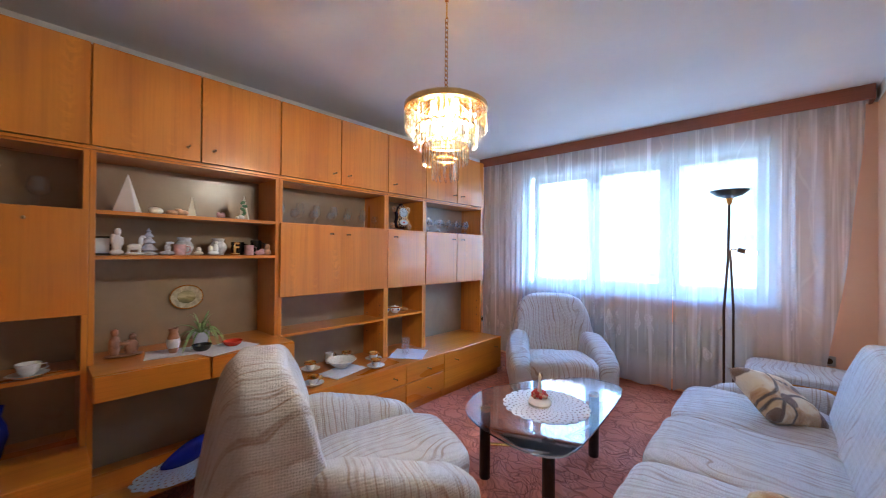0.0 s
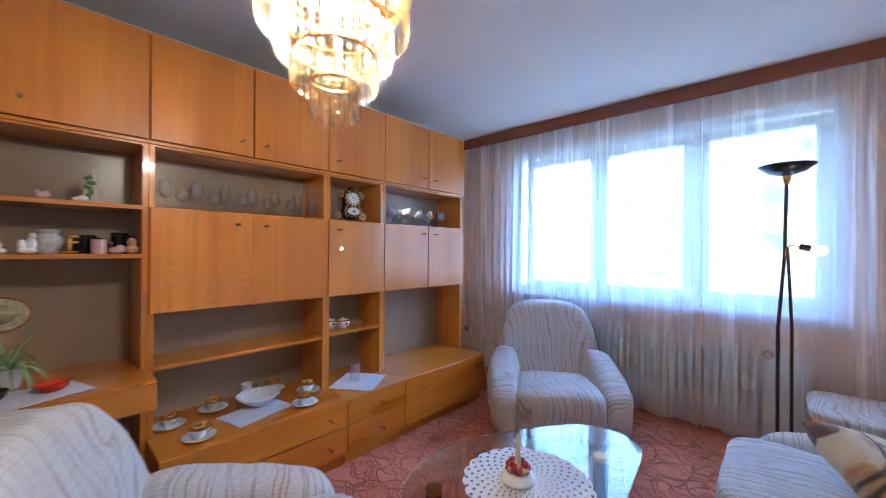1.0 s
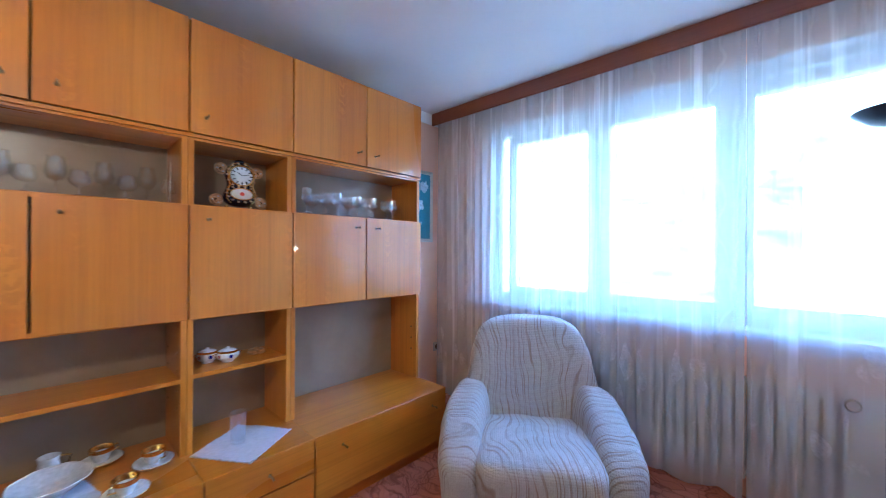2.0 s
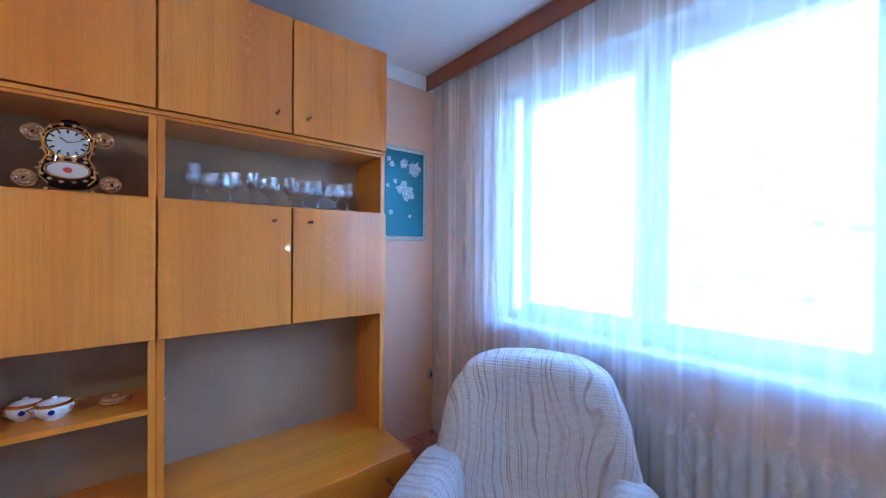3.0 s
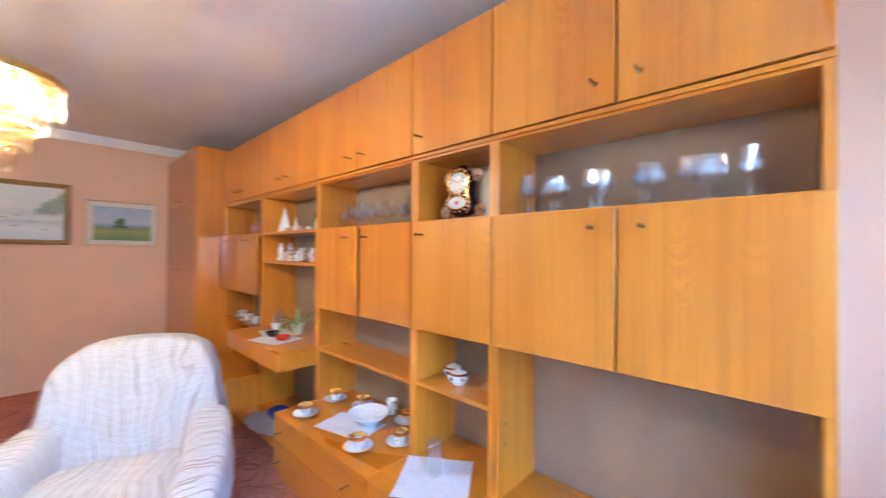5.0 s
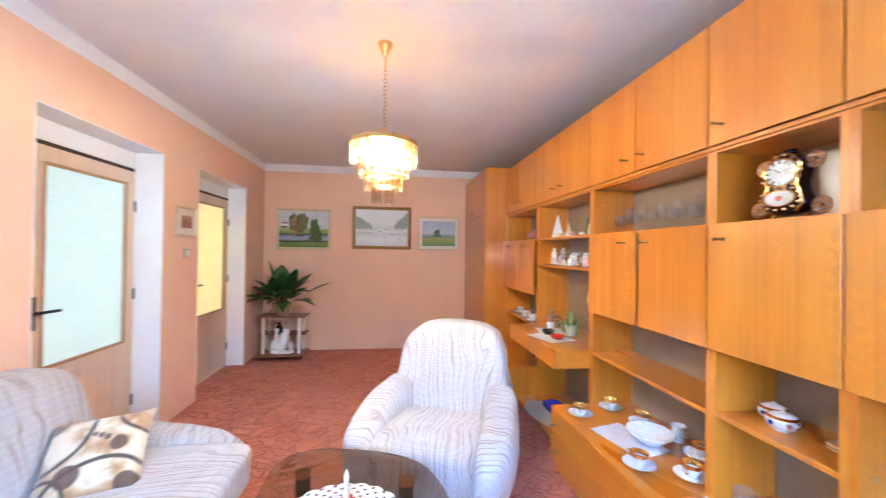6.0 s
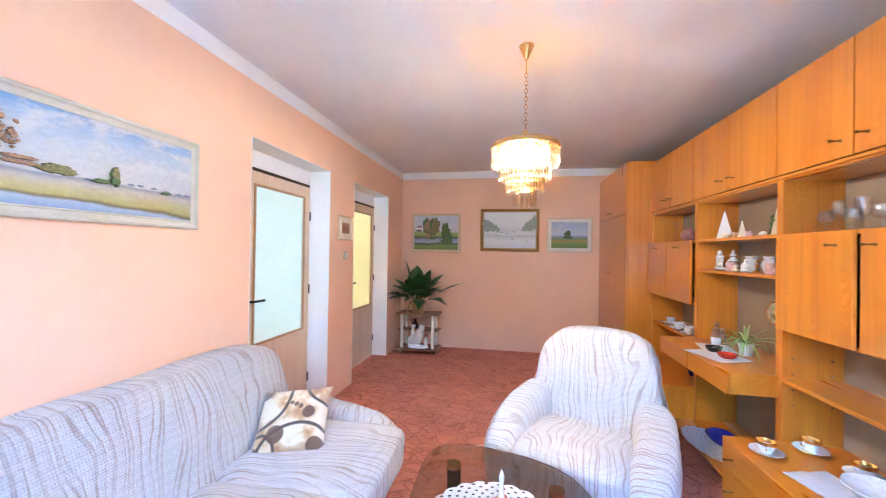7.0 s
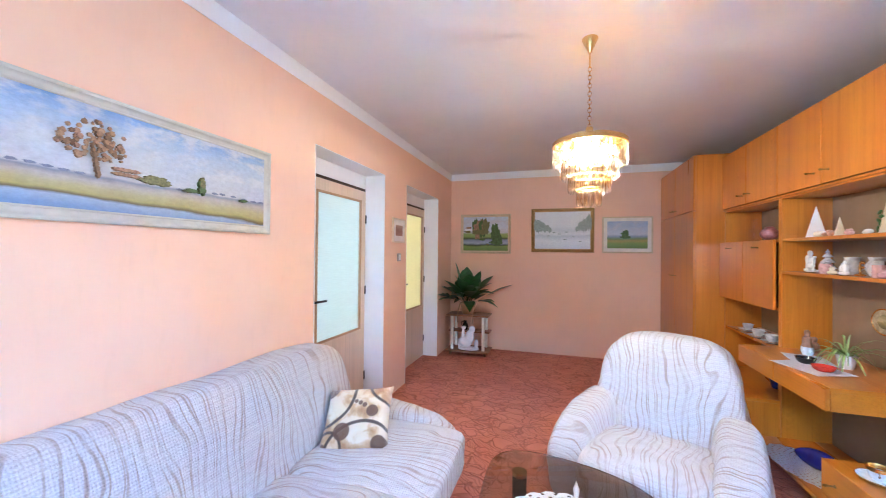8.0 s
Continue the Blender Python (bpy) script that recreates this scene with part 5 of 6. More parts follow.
FIRS += [("wide", x, z, 0.012, P_GREY) for x, z in ((-0.3, -0.12), (-0.1, -0.2), (0.15, -0.1), (0.4, -0.35), (0.1, -0.5), (-0.5, -0.3), (0.65, -0.6))]
picture("picture", (-0.338, YS + 0.001, 1.738), 180, 0.832, 0.612, 0.048, FRAME_GOLD, snow, "winter river landscape in carved gold frame", depth=0.035, carved=0.8, shapes=FIRS)
field = canvas_mat("field_canvas", 0.36, [(0.0, (0.16, 0.25, 0.05)), (0.18, (0.24, 0.34, 0.07)), (0.28, (0.40, 0.33, 0.08)), (0.36, (0.20, 0.30, 0.10)), (0.44, (0.30, 0.38, 0.44)), (0.52, (0.58, 0.62, 0.66)), (1.0, (0.36, 0.48, 0.66))], 0.06, 6, clouds=0.6)
picture("picture", (-1.162, YS + 0.001, 1.672), 180, 0.613, 0.487, 0.018, FRAME_PALE, field, "small field landscape with wide ivory mount", 0.045, shapes=(
    ("tree", -0.12, 0.05, 0.05, P_GREEN), ("wide", -0.1, -0.18, 0.035, P_GREEN)))
etch = canvas_mat("etching_canvas", 0.14, [(0.0, (0.40, 0.20, 0.10)), (0.5, (0.30, 0.13, 0.07)), (1.0, (0.52, 0.34, 0.20))], 0.3, 14)
picture("picture", (XE - 0.001, 0.062, 1.632), -90, 0.30, 0.245, 0.014, FRAME_PALE, etch, "small brown etching with ivory mount", 0.055)
teal = canvas_mat("teal_canvas", 0.56, [(0.0, (0.05, 0.26, 0.32)), (0.4, (0.04, 0.25, 0.31)), (0.7, (0.035, 0.23, 0.30)), (1.0, (0.04, 0.20, 0.27))], 0.2, 4)
P_ROSE = plain("oil_pale_rose", (0.48, 0.58, 0.62), 0.5, vary=0.35, scale=55)
rose_shapes = [(("tree"), x, z, s * 0.9, P_ROSE) for x, z, s in ((0.55, 0.62, 0.055), (0.0, 0.72, 0.035), (-0.55, 0.66, 0.022), (-0.7, 0.78, 0.018), (0.2, 0.02, 0.055), (-0.2, 0.10, 0.030), (0.02, 0.22, 0.030), (-0.4, 0.28, 0.016), (-0.75, 0.16, 0.015), (-0.6, -0.45, 0.018), (0.32, -0.52, 0.014))]
picture("picture", (XW + 0.001, 3.983, 1.730), 90, 0.400, 0.650, 0.032, FRAME_WHITE, teal, "still life of white roses on teal in pale frame", shapes=rose_shapes)

# ---- plant corner ----
PS = (0.90, -1.56)
st = thing("plant_stand", (*PS, 0), "three-tier wooden plant stand with cream posts", "plant stand")
for z, w, d in ((0.075, 0.30, 0.20), (0.32, 0.29, 0.05), (0.555, 0.295, 0.15)):
    part("shelf", box(-w, w, -0.15, d, z - 0.02, z, 0.004), WOOD_STAND, st, "brown wooden shelf", 0)
for x in (-0.22, 0.22):
    for y in (-0.11, 0.11):
        part("post", tube([(x, y, 0.075), (x, y, 0.535)], 0.022, 12), CREAM_TUBE, st, "cream painted post")
        part("foot", tube([(x * 1.12, y, 0.0), (x * 1.05, y, 0.056)], 0.018, 8), WOOD_STAND, st)
pt = thing("potted_plant", (PS[0] + 0.02, PS[1], 0.555), "lush peace lily in a banded clay pot", "plant")
part("pot", lathe([(0.0, 0), (0.075, 0), (0.085, 0.02), (0.098, 0.10), (0.112, 0.135), (0.115, 0.15), (0.104, 0.15), (0.095, 0.12), (0.0, 0.118)], 24), POT, pt, "banded clay pot")
for s in (-1, 1):
    part("ribbon", tube([(s * 0.095, 0.07, 0.155), (s * 0.112, 0.085, 0.08), (s * 0.108, 0.17, 0.01), (s * 0.10, 0.185, -0.10)], 0.010, 6, taper=0.5), POT, pt, "tan cloth ribbon")
part("soil", lathe([(0.0, 0.126), (0.096, 0.124)], 20), SOIL, pt)
rnd = random.Random(4)


def blade(length, width, az, lift, droop, bm, stem=0.0, fold=0.25, n=8):
    """One arching leaf."""
    ca, sa = math.cos(az), math.sin(az)
    pts = []
    for i in range(n + 1):
        t = i / n
        out = length * (t * math.cos(lift) + 0.0)
        z = length * (t * math.sin(lift) - droop * t * t)
        w = 0.0 if t < stem else width * math.sin(math.pi * min(1, (t - stem) / (1 - stem)) ** 0.75)
        pts.append((out, z, max(w, 0.002)))
    prev = None
    for out, z, w in pts:
        row = [bm.verts.new((out * ca - s * w * sa, out * sa + s * w * ca, z + abs(s) * w * fold)) for s in (-1, 0, 1)]
        if prev:
            for k in range(2):
                bm.faces.new((prev[k], prev[k + 1], row[k + 1], row[k]))
        prev = row
    return bm


for i in range(56):
    bm = blade(rnd.uniform(0.38, 0.72), rnd.uniform(0.062, 0.10), rnd.uniform(0, 2 * math.pi), rnd.uniform(0.45, 1.4), rnd.uniform(0.10, 0.55), bmesh.new(), 0.4)
    part("leaf", bm, LEAF, pt, smooth=180, at=pose(rnd.uniform(-0.04, 0.04), rnd.uniform(-0.04, 0.04), 0.12))


def lump(name, place, label, category, mat, pieces, group="", turn=0.0):
    """A small ornament of one plain mesh made of rounded pieces (x, y, z, rx, ry, rz)."""
    bm = bmesh.new()
    for x, y, z, rx, ry, rz in pieces:
        blob((x, y, z), (rx, ry, rz), 2.3, 4, bm=bm)
    raw = part(name, bm, mat, smooth=0)
    mod = raw.modifiers.new("remesh", "REMESH")
    mod.mode = "VOXEL"
    mod.voxel_size = max(raw.dimensions) / 44
    bpy.context.view_layer.update()
    me = bpy.data.meshes.new_from_object(raw.evaluated_get(bpy.context.evaluated_depsgraph_get()))
    raw.modifiers.clear()
    raw.data = me
    me.polygons.foreach_set("use_smooth", [True] * len(me.polygons))
    if not me.materials:
        me.materials.append(mat)
    raw.matrix_world = pose(*place, 0, 0, turn)
    return tagged(raw, label, category, group)


lump("statue", (PS[0] - 0.02, PS[1] + 0.125, 0.075), "white glazed statue on the plant stand", "statue", WHITE_GLOSS, [
    (0, 0, 0.025, 0.15, 0.07, 0.028), (0.04, 0, 0.12, 0.095, 0.055, 0.075), (-0.02, 0, 0.19, 0.06, 0.05, 0.085), (-0.05, 0, 0.285, 0.042, 0.04, 0.048), (0.075, 0, 0.20, 0.024, 0.03, 0.095), (-0.11, 0, 0.09, 0.027, 0.03, 0.068), (0.125, 0, 0.09, 0.027, 0.03, 0.068), (0.07, 0, 0.305, 0.033, 0.03, 0.024)])
jug = thing("jug", (PS[0] + 0.07, PS[1] - 0.04, 0.32), "small dark brown glazed jug", "jug")
part("body", lathe([(0.0, 0), (0.03, 0), (0.045, 0.04), (0.035, 0.08), (0.02, 0.10), (0.024, 0.125), (0.0, 0.12)], 18), BLACK, jug)
part("handle", tube([(0.022, 0, 0.115), (0.06, 0, 0.10), (0.043, 0, 0.05)], 0.006, 6), BLACK, jug)

# ---- wall fittings ----


def outlet(place, turn, label, cat="socket"):
    s = thing(cat.replace(" ", "_"), place, label, cat, turn=turn)
    part("plate", box(-0.04, 0.04, -0.012, 0, -0.04, 0.04, 0.004), PLASTIC_GREY, s)
    if cat == "socket":
        part("insert", lathe([(0.0, 0.0), (0.022, 0.0), (0.024, 0.003), (0.0, 0.003)], 16), DARK_GAP, s, at=pose(0, -0.012, 0, 90))
    else:
        part("rocker", box(-0.022, 0.022, -0.018, -0.012, -0.028, 0.028, 0.003), WHITE_PVC, s)


outlet((XW + 0.001, 4.25, 0.42), 90, "grey wall socket near the cabinet")
outlet((1.02, YN - 0.001, 0.50), 0, "grey wall socket under the window side")
outlet((XE - 0.001, 0.045, 1.36), -90, "grey light switch between the doors", "light switch")

# ---- things in the cabinets ----
SX = -1.92


def stem_glass(place, h, r, kind, label):
    """A stemmed glass: a bowl, a stem and a foot."""
    g = thing("wine_glass", place, label, "glass", "stemmed glasses")
    if kind == "tulip":
        pr = [(0.0, 0.0), (r * 0.85, 0.002), (r * 0.8, 0.005), (0.004, 0.012), (0.004, h * 0.38), (r * 0.7, h * 0.46), (r, h * 0.62), (r * 0.72, h), (r * 0.70, h), (r * 0.96, h * 0.62), (r * 0.64, h * 0.475), (0.0, h * 0.41)]
    else:
        b0 = h * 0.44
        pr = [(0.0, 0.0), (0.030, 0.002), (0.028, 0.006), (0.0085, 0.014), (0.0065, b0 * 0.55), (0.0095, b0 * 0.7), (0.0065, b0 - 0.010), (r * 0.62, b0), (r * 0.94, b0 + 0.014), (r, b0 + 0.024), (r * 1.02, h), (r * 0.96, h), (r * 0.93, b0 + 0.024), (r * 0.6, b0 + 0.007), (0.0, b0 + 0.005)]
    body_ = part("bowl_and_stem", lathe(pr, 18 if kind == "tulip" else 12), BLOWN_GLASS if kind == "tulip" else CUT_GLASS, g, "clear glass", 60 if kind == "tulip" else 15)
    if kind == "cup":
        bm = bmesh.new()
        for k in range(24):
            a = 2 * math.pi * k / 24
            blob((r * 0.985 * math.cos(a), r * 0.985 * math.sin(a), b0 + 0.026 + 0.009 * (k % 2)), (0.0035, 0.0035, 0.011), 2, 1, bm=bm)
        part("cut_band", bm, FACET_GLINT, body_, "faceted cut band", 0)
        part("foot", lathe([(0.0, 0.0075), (0.008, 0.0145), (0.0285, 0.0068), (0.0305, 0.003), (0.030, 0.0005)], 12), FACET_GLINT, body_, "faceted foot", 0)
    else:
        part("lip", tube([(r * 0.71 * math.cos(2 * math.pi * k / 20), r * 0.71 * math.sin(2 * math.pi * k / 20), h) for k in range(20)], 0.0011, 4, closed=True), FACET_GLINT, body_, "lip whitened as a painted highlight")
        part("foot", lathe([(0.0, 0.0075), (0.006, 0.012), (r * 0.82, 0.0055), (r * 0.86, 0.0025)], 18), FACET_GLINT, body_, "foot whitened as a painted highlight")
    return g


first = None
for i in range(6):
    y = YA + 0.10 + i * 0.145
    p = (SX - 0.10 + 0.012 * (i % 2), y, DT + 0.003)
    if first is None:
        first = stem_glass(p, 0.165, 0.034, "tulip", "clear stemmed wine glass in the cabinet niche")
        second = stem_glass((SX + 0.0, y + 0.06, DT + 0.003), 0.105, 0.034, "tulip", "small clear stemmed brandy glass in the cabinet niche")
    else:
        copy_thing(first, pose(*p))
        copy_thing(second, pose(SX + 0.0, y + 0.065, DT + 0.003))
third = None
for i, (x, y, s) in enumerate(((-1.88, 2.735, 0), (-1.95, 2.80, 1), (-1.87, 2.86, 1), (-1.93, 2.96, 0), (-1.88, 3.01, 1), (-1.95, 3.12, 0), (-1.88, 3.16, 1), (-1.95, 3.25, 0), (-1.88, 3.31, 1), (-1.93, 3.40, 0))):
    if i < 2:
        gl = stem_glass((x, y, DT + 0.003), 0.148 if s == 0 else 0.125, 0.026 if s == 0 else 0.042, "cup", "cut crystal stemmed glass" if s == 0 else "wide cut crystal stemmed glass")
        third = (gl, third[0]) if third else (gl, None)
    else:
        copy_thing(third[1] if s == 0 else third[0], pose(x, y, DT + 0.003))
stem_glass((-1.95, 0.10, DT + 0.003), 0.15, 0.045, "tulip", "dark stemmed goblet in the cabinet niche")
lump("glass_jar", (-1.93, -0.12, DT + 0.003), "round rose-coloured stone jar", "jar", ROSE, [(0, 0, 0.055, 0.06, 0.06, 0.05), (0, 0, 0.01, 0.03, 0.03, 0.012), (0, 0, 0.105, 0.03, 0.03, 0.012)])
dc = thing("decanter", (-1.90, -0.30, DT + 0.003), "slender clear glass candlestick", "candlestick")
part("stem", lathe([(0.0, 0), (0.04, 0.0), (0.04, 0.006), (0.008, 0.02), (0.008, 0.07), (0.03, 0.09), (0.008, 0.11), (0.008, 0.13), (0.022, 0.15), (0.022, 0.19), (0.0, 0.18)], 18), GLASS, dc)


def cup(place, label, mat=None, turn=0.0, gilt=True, r=0.040):
    """A cup on its saucer."""
    c = thing("cup_and_saucer", place, label, "cup", "coffee cups", turn=turn)
    part("saucer", lathe([(0.0, 0.0), (0.035, 0.0), (0.06, 0.010), (0.073, 0.017), (0.072, 0.019), (0.05, 0.011), (0.0, 0.008)], 28), mat or PORCELAIN, c, "white saucer with gold rim")
    part("rim", tube([(0.0725 * math.cos(2 * math.pi * k / 28), 0.0725 * math.sin(2 * math.pi * k / 28), 0.018) for k in range(28)], 0.0013, 5, closed=True), GOLD, c, "gold rim")
    b = part("cup", lathe([(0.0, 0.010), (0.022, 0.010), (0.024, 0.016), (r * 0.8, 0.03), (r, 0.066), (r * 0.94, 0.066), (r * 0.72, 0.032), (0.0, 0.018)], 24), mat or PORCELAIN, c)
    if gilt:
        part("gold_band", lathe([(r + 0.0006, 0.052), (r + 0.0016, 0.0665), (r * 0.93, 0.0675), (r * 0.80, 0.045)], 24), GOLD, b, "gold band and lining")
    part("handle", tube([(r * 0.95, 0, 0.058), (r * 1.4, 0, 0.060), (r * 1.5, 0, 0.042), (r * 0.85, 0, 0.032)], 0.0035, 6), GOLD if gilt else (mat or PORCELAIN), b, "curved handle")
    return c


LT = 0.4165
c0 = cup((-1.90, 1.315, LT), "white porcelain coffee cup with gold band on a saucer", turn=20)
for x, y, t in ((-1.66, 1.385, 60), (-1.965, 1.53, 200), (-2.015, 1.885, 110), (-1.665, 1.925, 300), (-1.84, 2.035, 30)):
    copy_thing(c0, pose(x, y, LT, 0, 0, t))
napkin((-1.77, 1.69, LT), 0.105, 0.165, 14, "white cloth under the porcelain bowl")
bw = thing("bowl", (-1.86, 1.735, LT + 0.003), "white pierced porcelain bowl with painted flowers", "bowl")
part("body", lathe([(0.0, 0), (0.045, 0), (0.05, 0.006), (0.085, 0.03), (0.112, 0.055), (0.115, 0.060), (0.108, 0.058), (0.08, 0.034), (0.0, 0.010)], 32), PORCELAIN, bw)
part("rim", tube([(0.114 * (1 + 0.02 * math.sin(k * 1.2)) * math.cos(2 * math.pi * k / 40), 0.114 * (1 + 0.02 * math.sin(k * 1.2)) * math.sin(2 * math.pi * k / 40), 0.060) for k in range(40)], 0.003, 5, closed=True), WHITE_GLOSS, bw, "wavy rim")
for k in range(5):
    part("painted_flower", lathe([(0.0, 0.0016), (0.014, 0.0013), (0.014, 0.0)], 7), P_BROWN if k % 2 else P_GREEN, bw, "painted flower", at=pose(0.06 * math.cos(k * 1.25), 0.06 * math.sin(k * 1.25), 0.0245, 0, -16, math.degrees(k * 1.25)))
cr = thing("milk_jug", (-2.03, 1.73, LT), "small white porcelain milk jug", "jug")
part("body", lathe([(0.0, 0), (0.025, 0), (0.036, 0.03), (0.030, 0.065), (0.034, 0.085), (0.031, 0.085), (0.027, 0.065), (0.0, 0.02)], 20), PORCELAIN, cr)
part("handle", tube([(0.0, 0.032, 0.078), (0.0, 0.062, 0.070), (0.0, 0.056, 0.040), (0.0, 0.034, 0.028)], 0.004, 6), GOLD, cr)
napkin((-1.755, 2.365, LT), 0.15, 0.155, 34, "white scalloped cloth under a tall glass")
tg = thing("drinking_glass", (-1.775, 2.345, LT + 0.003), "tall cut clear drinking glass", "glass")
part("body", lathe([(0.0, 0), (0.030, 0), (0.031, 0.004), (0.036, 0.145), (0.0335, 0.145), (0.028, 0.014), (0.0, 0.012)], 14), CUT_GLASS, tg, smooth=20)
for i, (x, y, r) in enumerate(((-1.98, 2.27, 0.040), (-1.93, 2.345, 0.042))):
    sb = thing("sugar_bowl", (x, y, 0.771), "white porcelain sugar bowl with painted flowers", "bowl", "sugar bowls")
    part("body", lathe([(0.0, 0), (0.026, 0), (0.028, 0.006), (r * 1.05, 0.018), (r * 1.22, 0.034), (r * 1.14, 0.048), (r * 0.98, 0.055), (r * 0.6, 0.062), (r * 0.2, 0.065), (r * 0.16, 0.072), (0.0, 0.074)], 24), PORCELAIN, sb)
    part("gold_band", lathe([(r * 1.145, 0.0475), (r * 1.15, 0.0500), (r * 0.99, 0.0565), (r * 0.97, 0.054)], 24), GOLD, sb, "gold band")
    for k in range(6):
        a = k * math.pi / 3
        part("painted_flower", lathe([(0.0, 0.002), (0.009, 0.0015), (0.009, 0.0)], 7), (BLUE_GLASS, ROSE)[k % 2], sb, "painted flower", at=Matrix.Translation((r * 1.205 * math.cos(a), r * 1.205 * math.sin(a), 0.034)) @ Matrix.Rotation(a, 4, 'Z') @ Matrix.Rotation(math.pi / 2, 4, 'Y'))
    for s in (-1, 1):
        part("handle", tube([(0, s * r * 1.15, 0.045), (0, s * r * 1.55, 0.042), (0, s * r * 1.15, 0.025)], 0.0035, 6), GOLD, sb)
lump("lid", (-1.98, 2.50, 0.771), "stack of small brown and white lids", "lid", SHELL, [(0, 0, 0.006, 0.045, 0.045, 0.006), (0, 0, 0.018, 0.042, 0.042, 0.006), (0, 0, 0.028, 0.012, 0.012, 0.006)])

# clock
DIAL = plain("ivory_dial", (0.50, 0.50, 0.50), 0.4, vary=0.05)
ROSE_GOLD = plain("worn_rose_gilding", (0.55, 0.31, 0.15), 0.3, 0.9, vary=0.3, scale=90)
ck = thing("mantel_clock", (-1.905, 2.385, DT + 0.003), "cobalt porcelain mantel clock with gilt scrolls", "clock")


def oval(rx, rz, y, d, cz, bm=None, n=28, cx=0.0):
    """A flat oval that faces +x."""
    bm = bm or bmesh.new()
    a = [bm.verts.new((y, cx + rx * math.cos(2 * math.pi * k / n), cz + rz * math.sin(2 * math.pi * k / n))) for k in range(n)]
    b = [bm.verts.new((y + d, cx + rx * 0.97 * math.cos(2 * math.pi * k / n), cz + rz * 0.97 * math.sin(2 * math.pi * k / n))) for k in range(n)]
    bm.faces.new(a)
    bm.faces.new(b)
    for k in range(n):
        bm.faces.new((a[k], a[(k + 1) % n], b[(k + 1) % n], b[k]))
    return bm


bm = blob((0, 0, 0.122), (0.040, 0.074, 0.110), 2.9, 10, lambda w, p: Vector((w.x, w.y * (0.88 - 0.16 * p.z + 0.16 * math.cos(4.4 * (p.z + 0.05) - math.pi)), w.z)))
blob((0, 0, 0.236), (0.016, 0.026, 0.013), 2.3, 3, bm=bm)
body = part("body", bm, NAVY, ck, "cobalt glazed body", 60)
part("dial", oval(0.050, 0.046, 0.036, 0.006, 0.163), DIAL, ck, "white dial")
part("dial_ring", tube([(0.041, 0.056 * math.cos(2 * math.pi * k / 28), 0.163 + 0.050 * math.sin(2 * math.pi * k / 28)) for k in range(28)], 0.003, 6, closed=True), GOLD, ck, "gilt ring")
for k in range(12):
    a = math.pi / 6 * k
    part("hour_mark", box(0.0425, 0.0435, -0.0025, 0.0025, -0.006, 0.006), NAVY, ck, "", 0, at=pose(0, 0.042 * math.sin(a), 0.163 + 0.037 * math.cos(a), math.degrees(-a)))
part("clock_hand", box(0.044, 0.045, -0.0015, 0.0015, 0, 0.024), BLACK, ck, "", 0, at=pose(0, 0, 0.163, 52))
part("clock_hand", box(0.0455, 0.0465, -0.001, 0.001, 0, 0.034), BLACK, ck, "", 0, at=pose(0, 0, 0.163, -74))
part("medallion", oval(0.050, 0.026, 0.040, 0.006, 0.072), DIAL, ck, "white painted medallion")
part("medallion_ring", tube([(0.045, 0.054 * math.cos(2 * math.pi * k / 28), 0.072 + 0.028 * math.sin(2 * math.pi * k / 28)) for k in range(28)], 0.0025, 6, closed=True), GOLD, ck, "gilt ring")
part("flower", oval(0.012, 0.010, 0.046, 0.002, 0.072, None, 8), BEADS, ck, "painted flower")
for s in (-1, 1):
    for z, o in ((0.194, 0.084), (0.040, 0.104)):
        ear = part("scroll", tube([(0.004, s * (o + (0.005 + 0.017 * (1 - k / 16)) * math.cos(k * 0.75)), z + (0.005 + 0.017 * (1 - k / 16)) * math.sin(k * 0.75)) for k in range(16)], 0.0065, 6), ROSE_GOLD, ck, "gilt scroll")
        part("scroll_edge", tube([(0.006, s * (o + 0.026 * math.cos(k * 0.45)), z + 0.026 * math.sin(k * 0.45)) for k in range(14)], 0.004, 6, closed=True), ROSE_GOLD, ear, "gilt edge of the scroll")
        part("scroll_plate", oval(0.022, 0.022, -0.006, 0.008, z, None, 16, s * o), NAVY, ear, "dark glazed core of the scroll")
        for k in range(9):
            a = k * math.pi / 4.5
            part("gilt_bead", blob((0, 0, 0), (0.004, 0.0042, 0.0042), 2, 1), DIAL if k % 3 == 0 else ROSE_GOLD, ear, at=pose(0.010, s * (o + 0.017 * math.cos(a)), z + 0.017 * math.sin(a)))
    part("gilt_line", tube([(0.034, s * w_, z_) for w_, z_ in ((0.048, 0.025), (0.066, 0.05), (0.062, 0.09), (0.050, 0.115), (0.058, 0.15), (0.062, 0.185), (0.040, 0.217), (0.012, 0.228))], 0.0035, 6), GOLD, ck, "gilt line")
for k in range(14):
    a = 2 * math.pi * k / 14
    part("gilt_bead", blob((0, 0, 0), (0.004, 0.006, 0.005), 2, 1), ROSE_GOLD, ck, at=pose(0.040, 0.066 * math.cos(a), 0.163 + 0.060 * math.sin(a)))
    part("gilt_bead", blob((0, 0, 0), (0.004, 0.007, 0.005), 2, 1), ROSE_GOLD, ck, at=pose(0.042, 0.068 * math.cos(a), 0.072 + 0.040 * math.sin(a)))
for k in range(4):
    part("gilt_leaf", lathe([(0.0, 0.0), (0.006, 0.003), (0.0, 0.02)], 6), GOLD, ck, at=pose(0.036, (-0.04, -0.015, 0.015, 0.04)[k], 0.112, 0, 20, (k - 1.5) * 30))
for s in (-1, 1):
    part("foot", lathe([(0.0, 0), (0.010, 0), (0.008, 0.014), (0.0, 0.014)], 10), GOLD, ck, at=pose(0, s * 0.055, 0))

# display shelves
SH1, SH2 = 1.539, 1.309


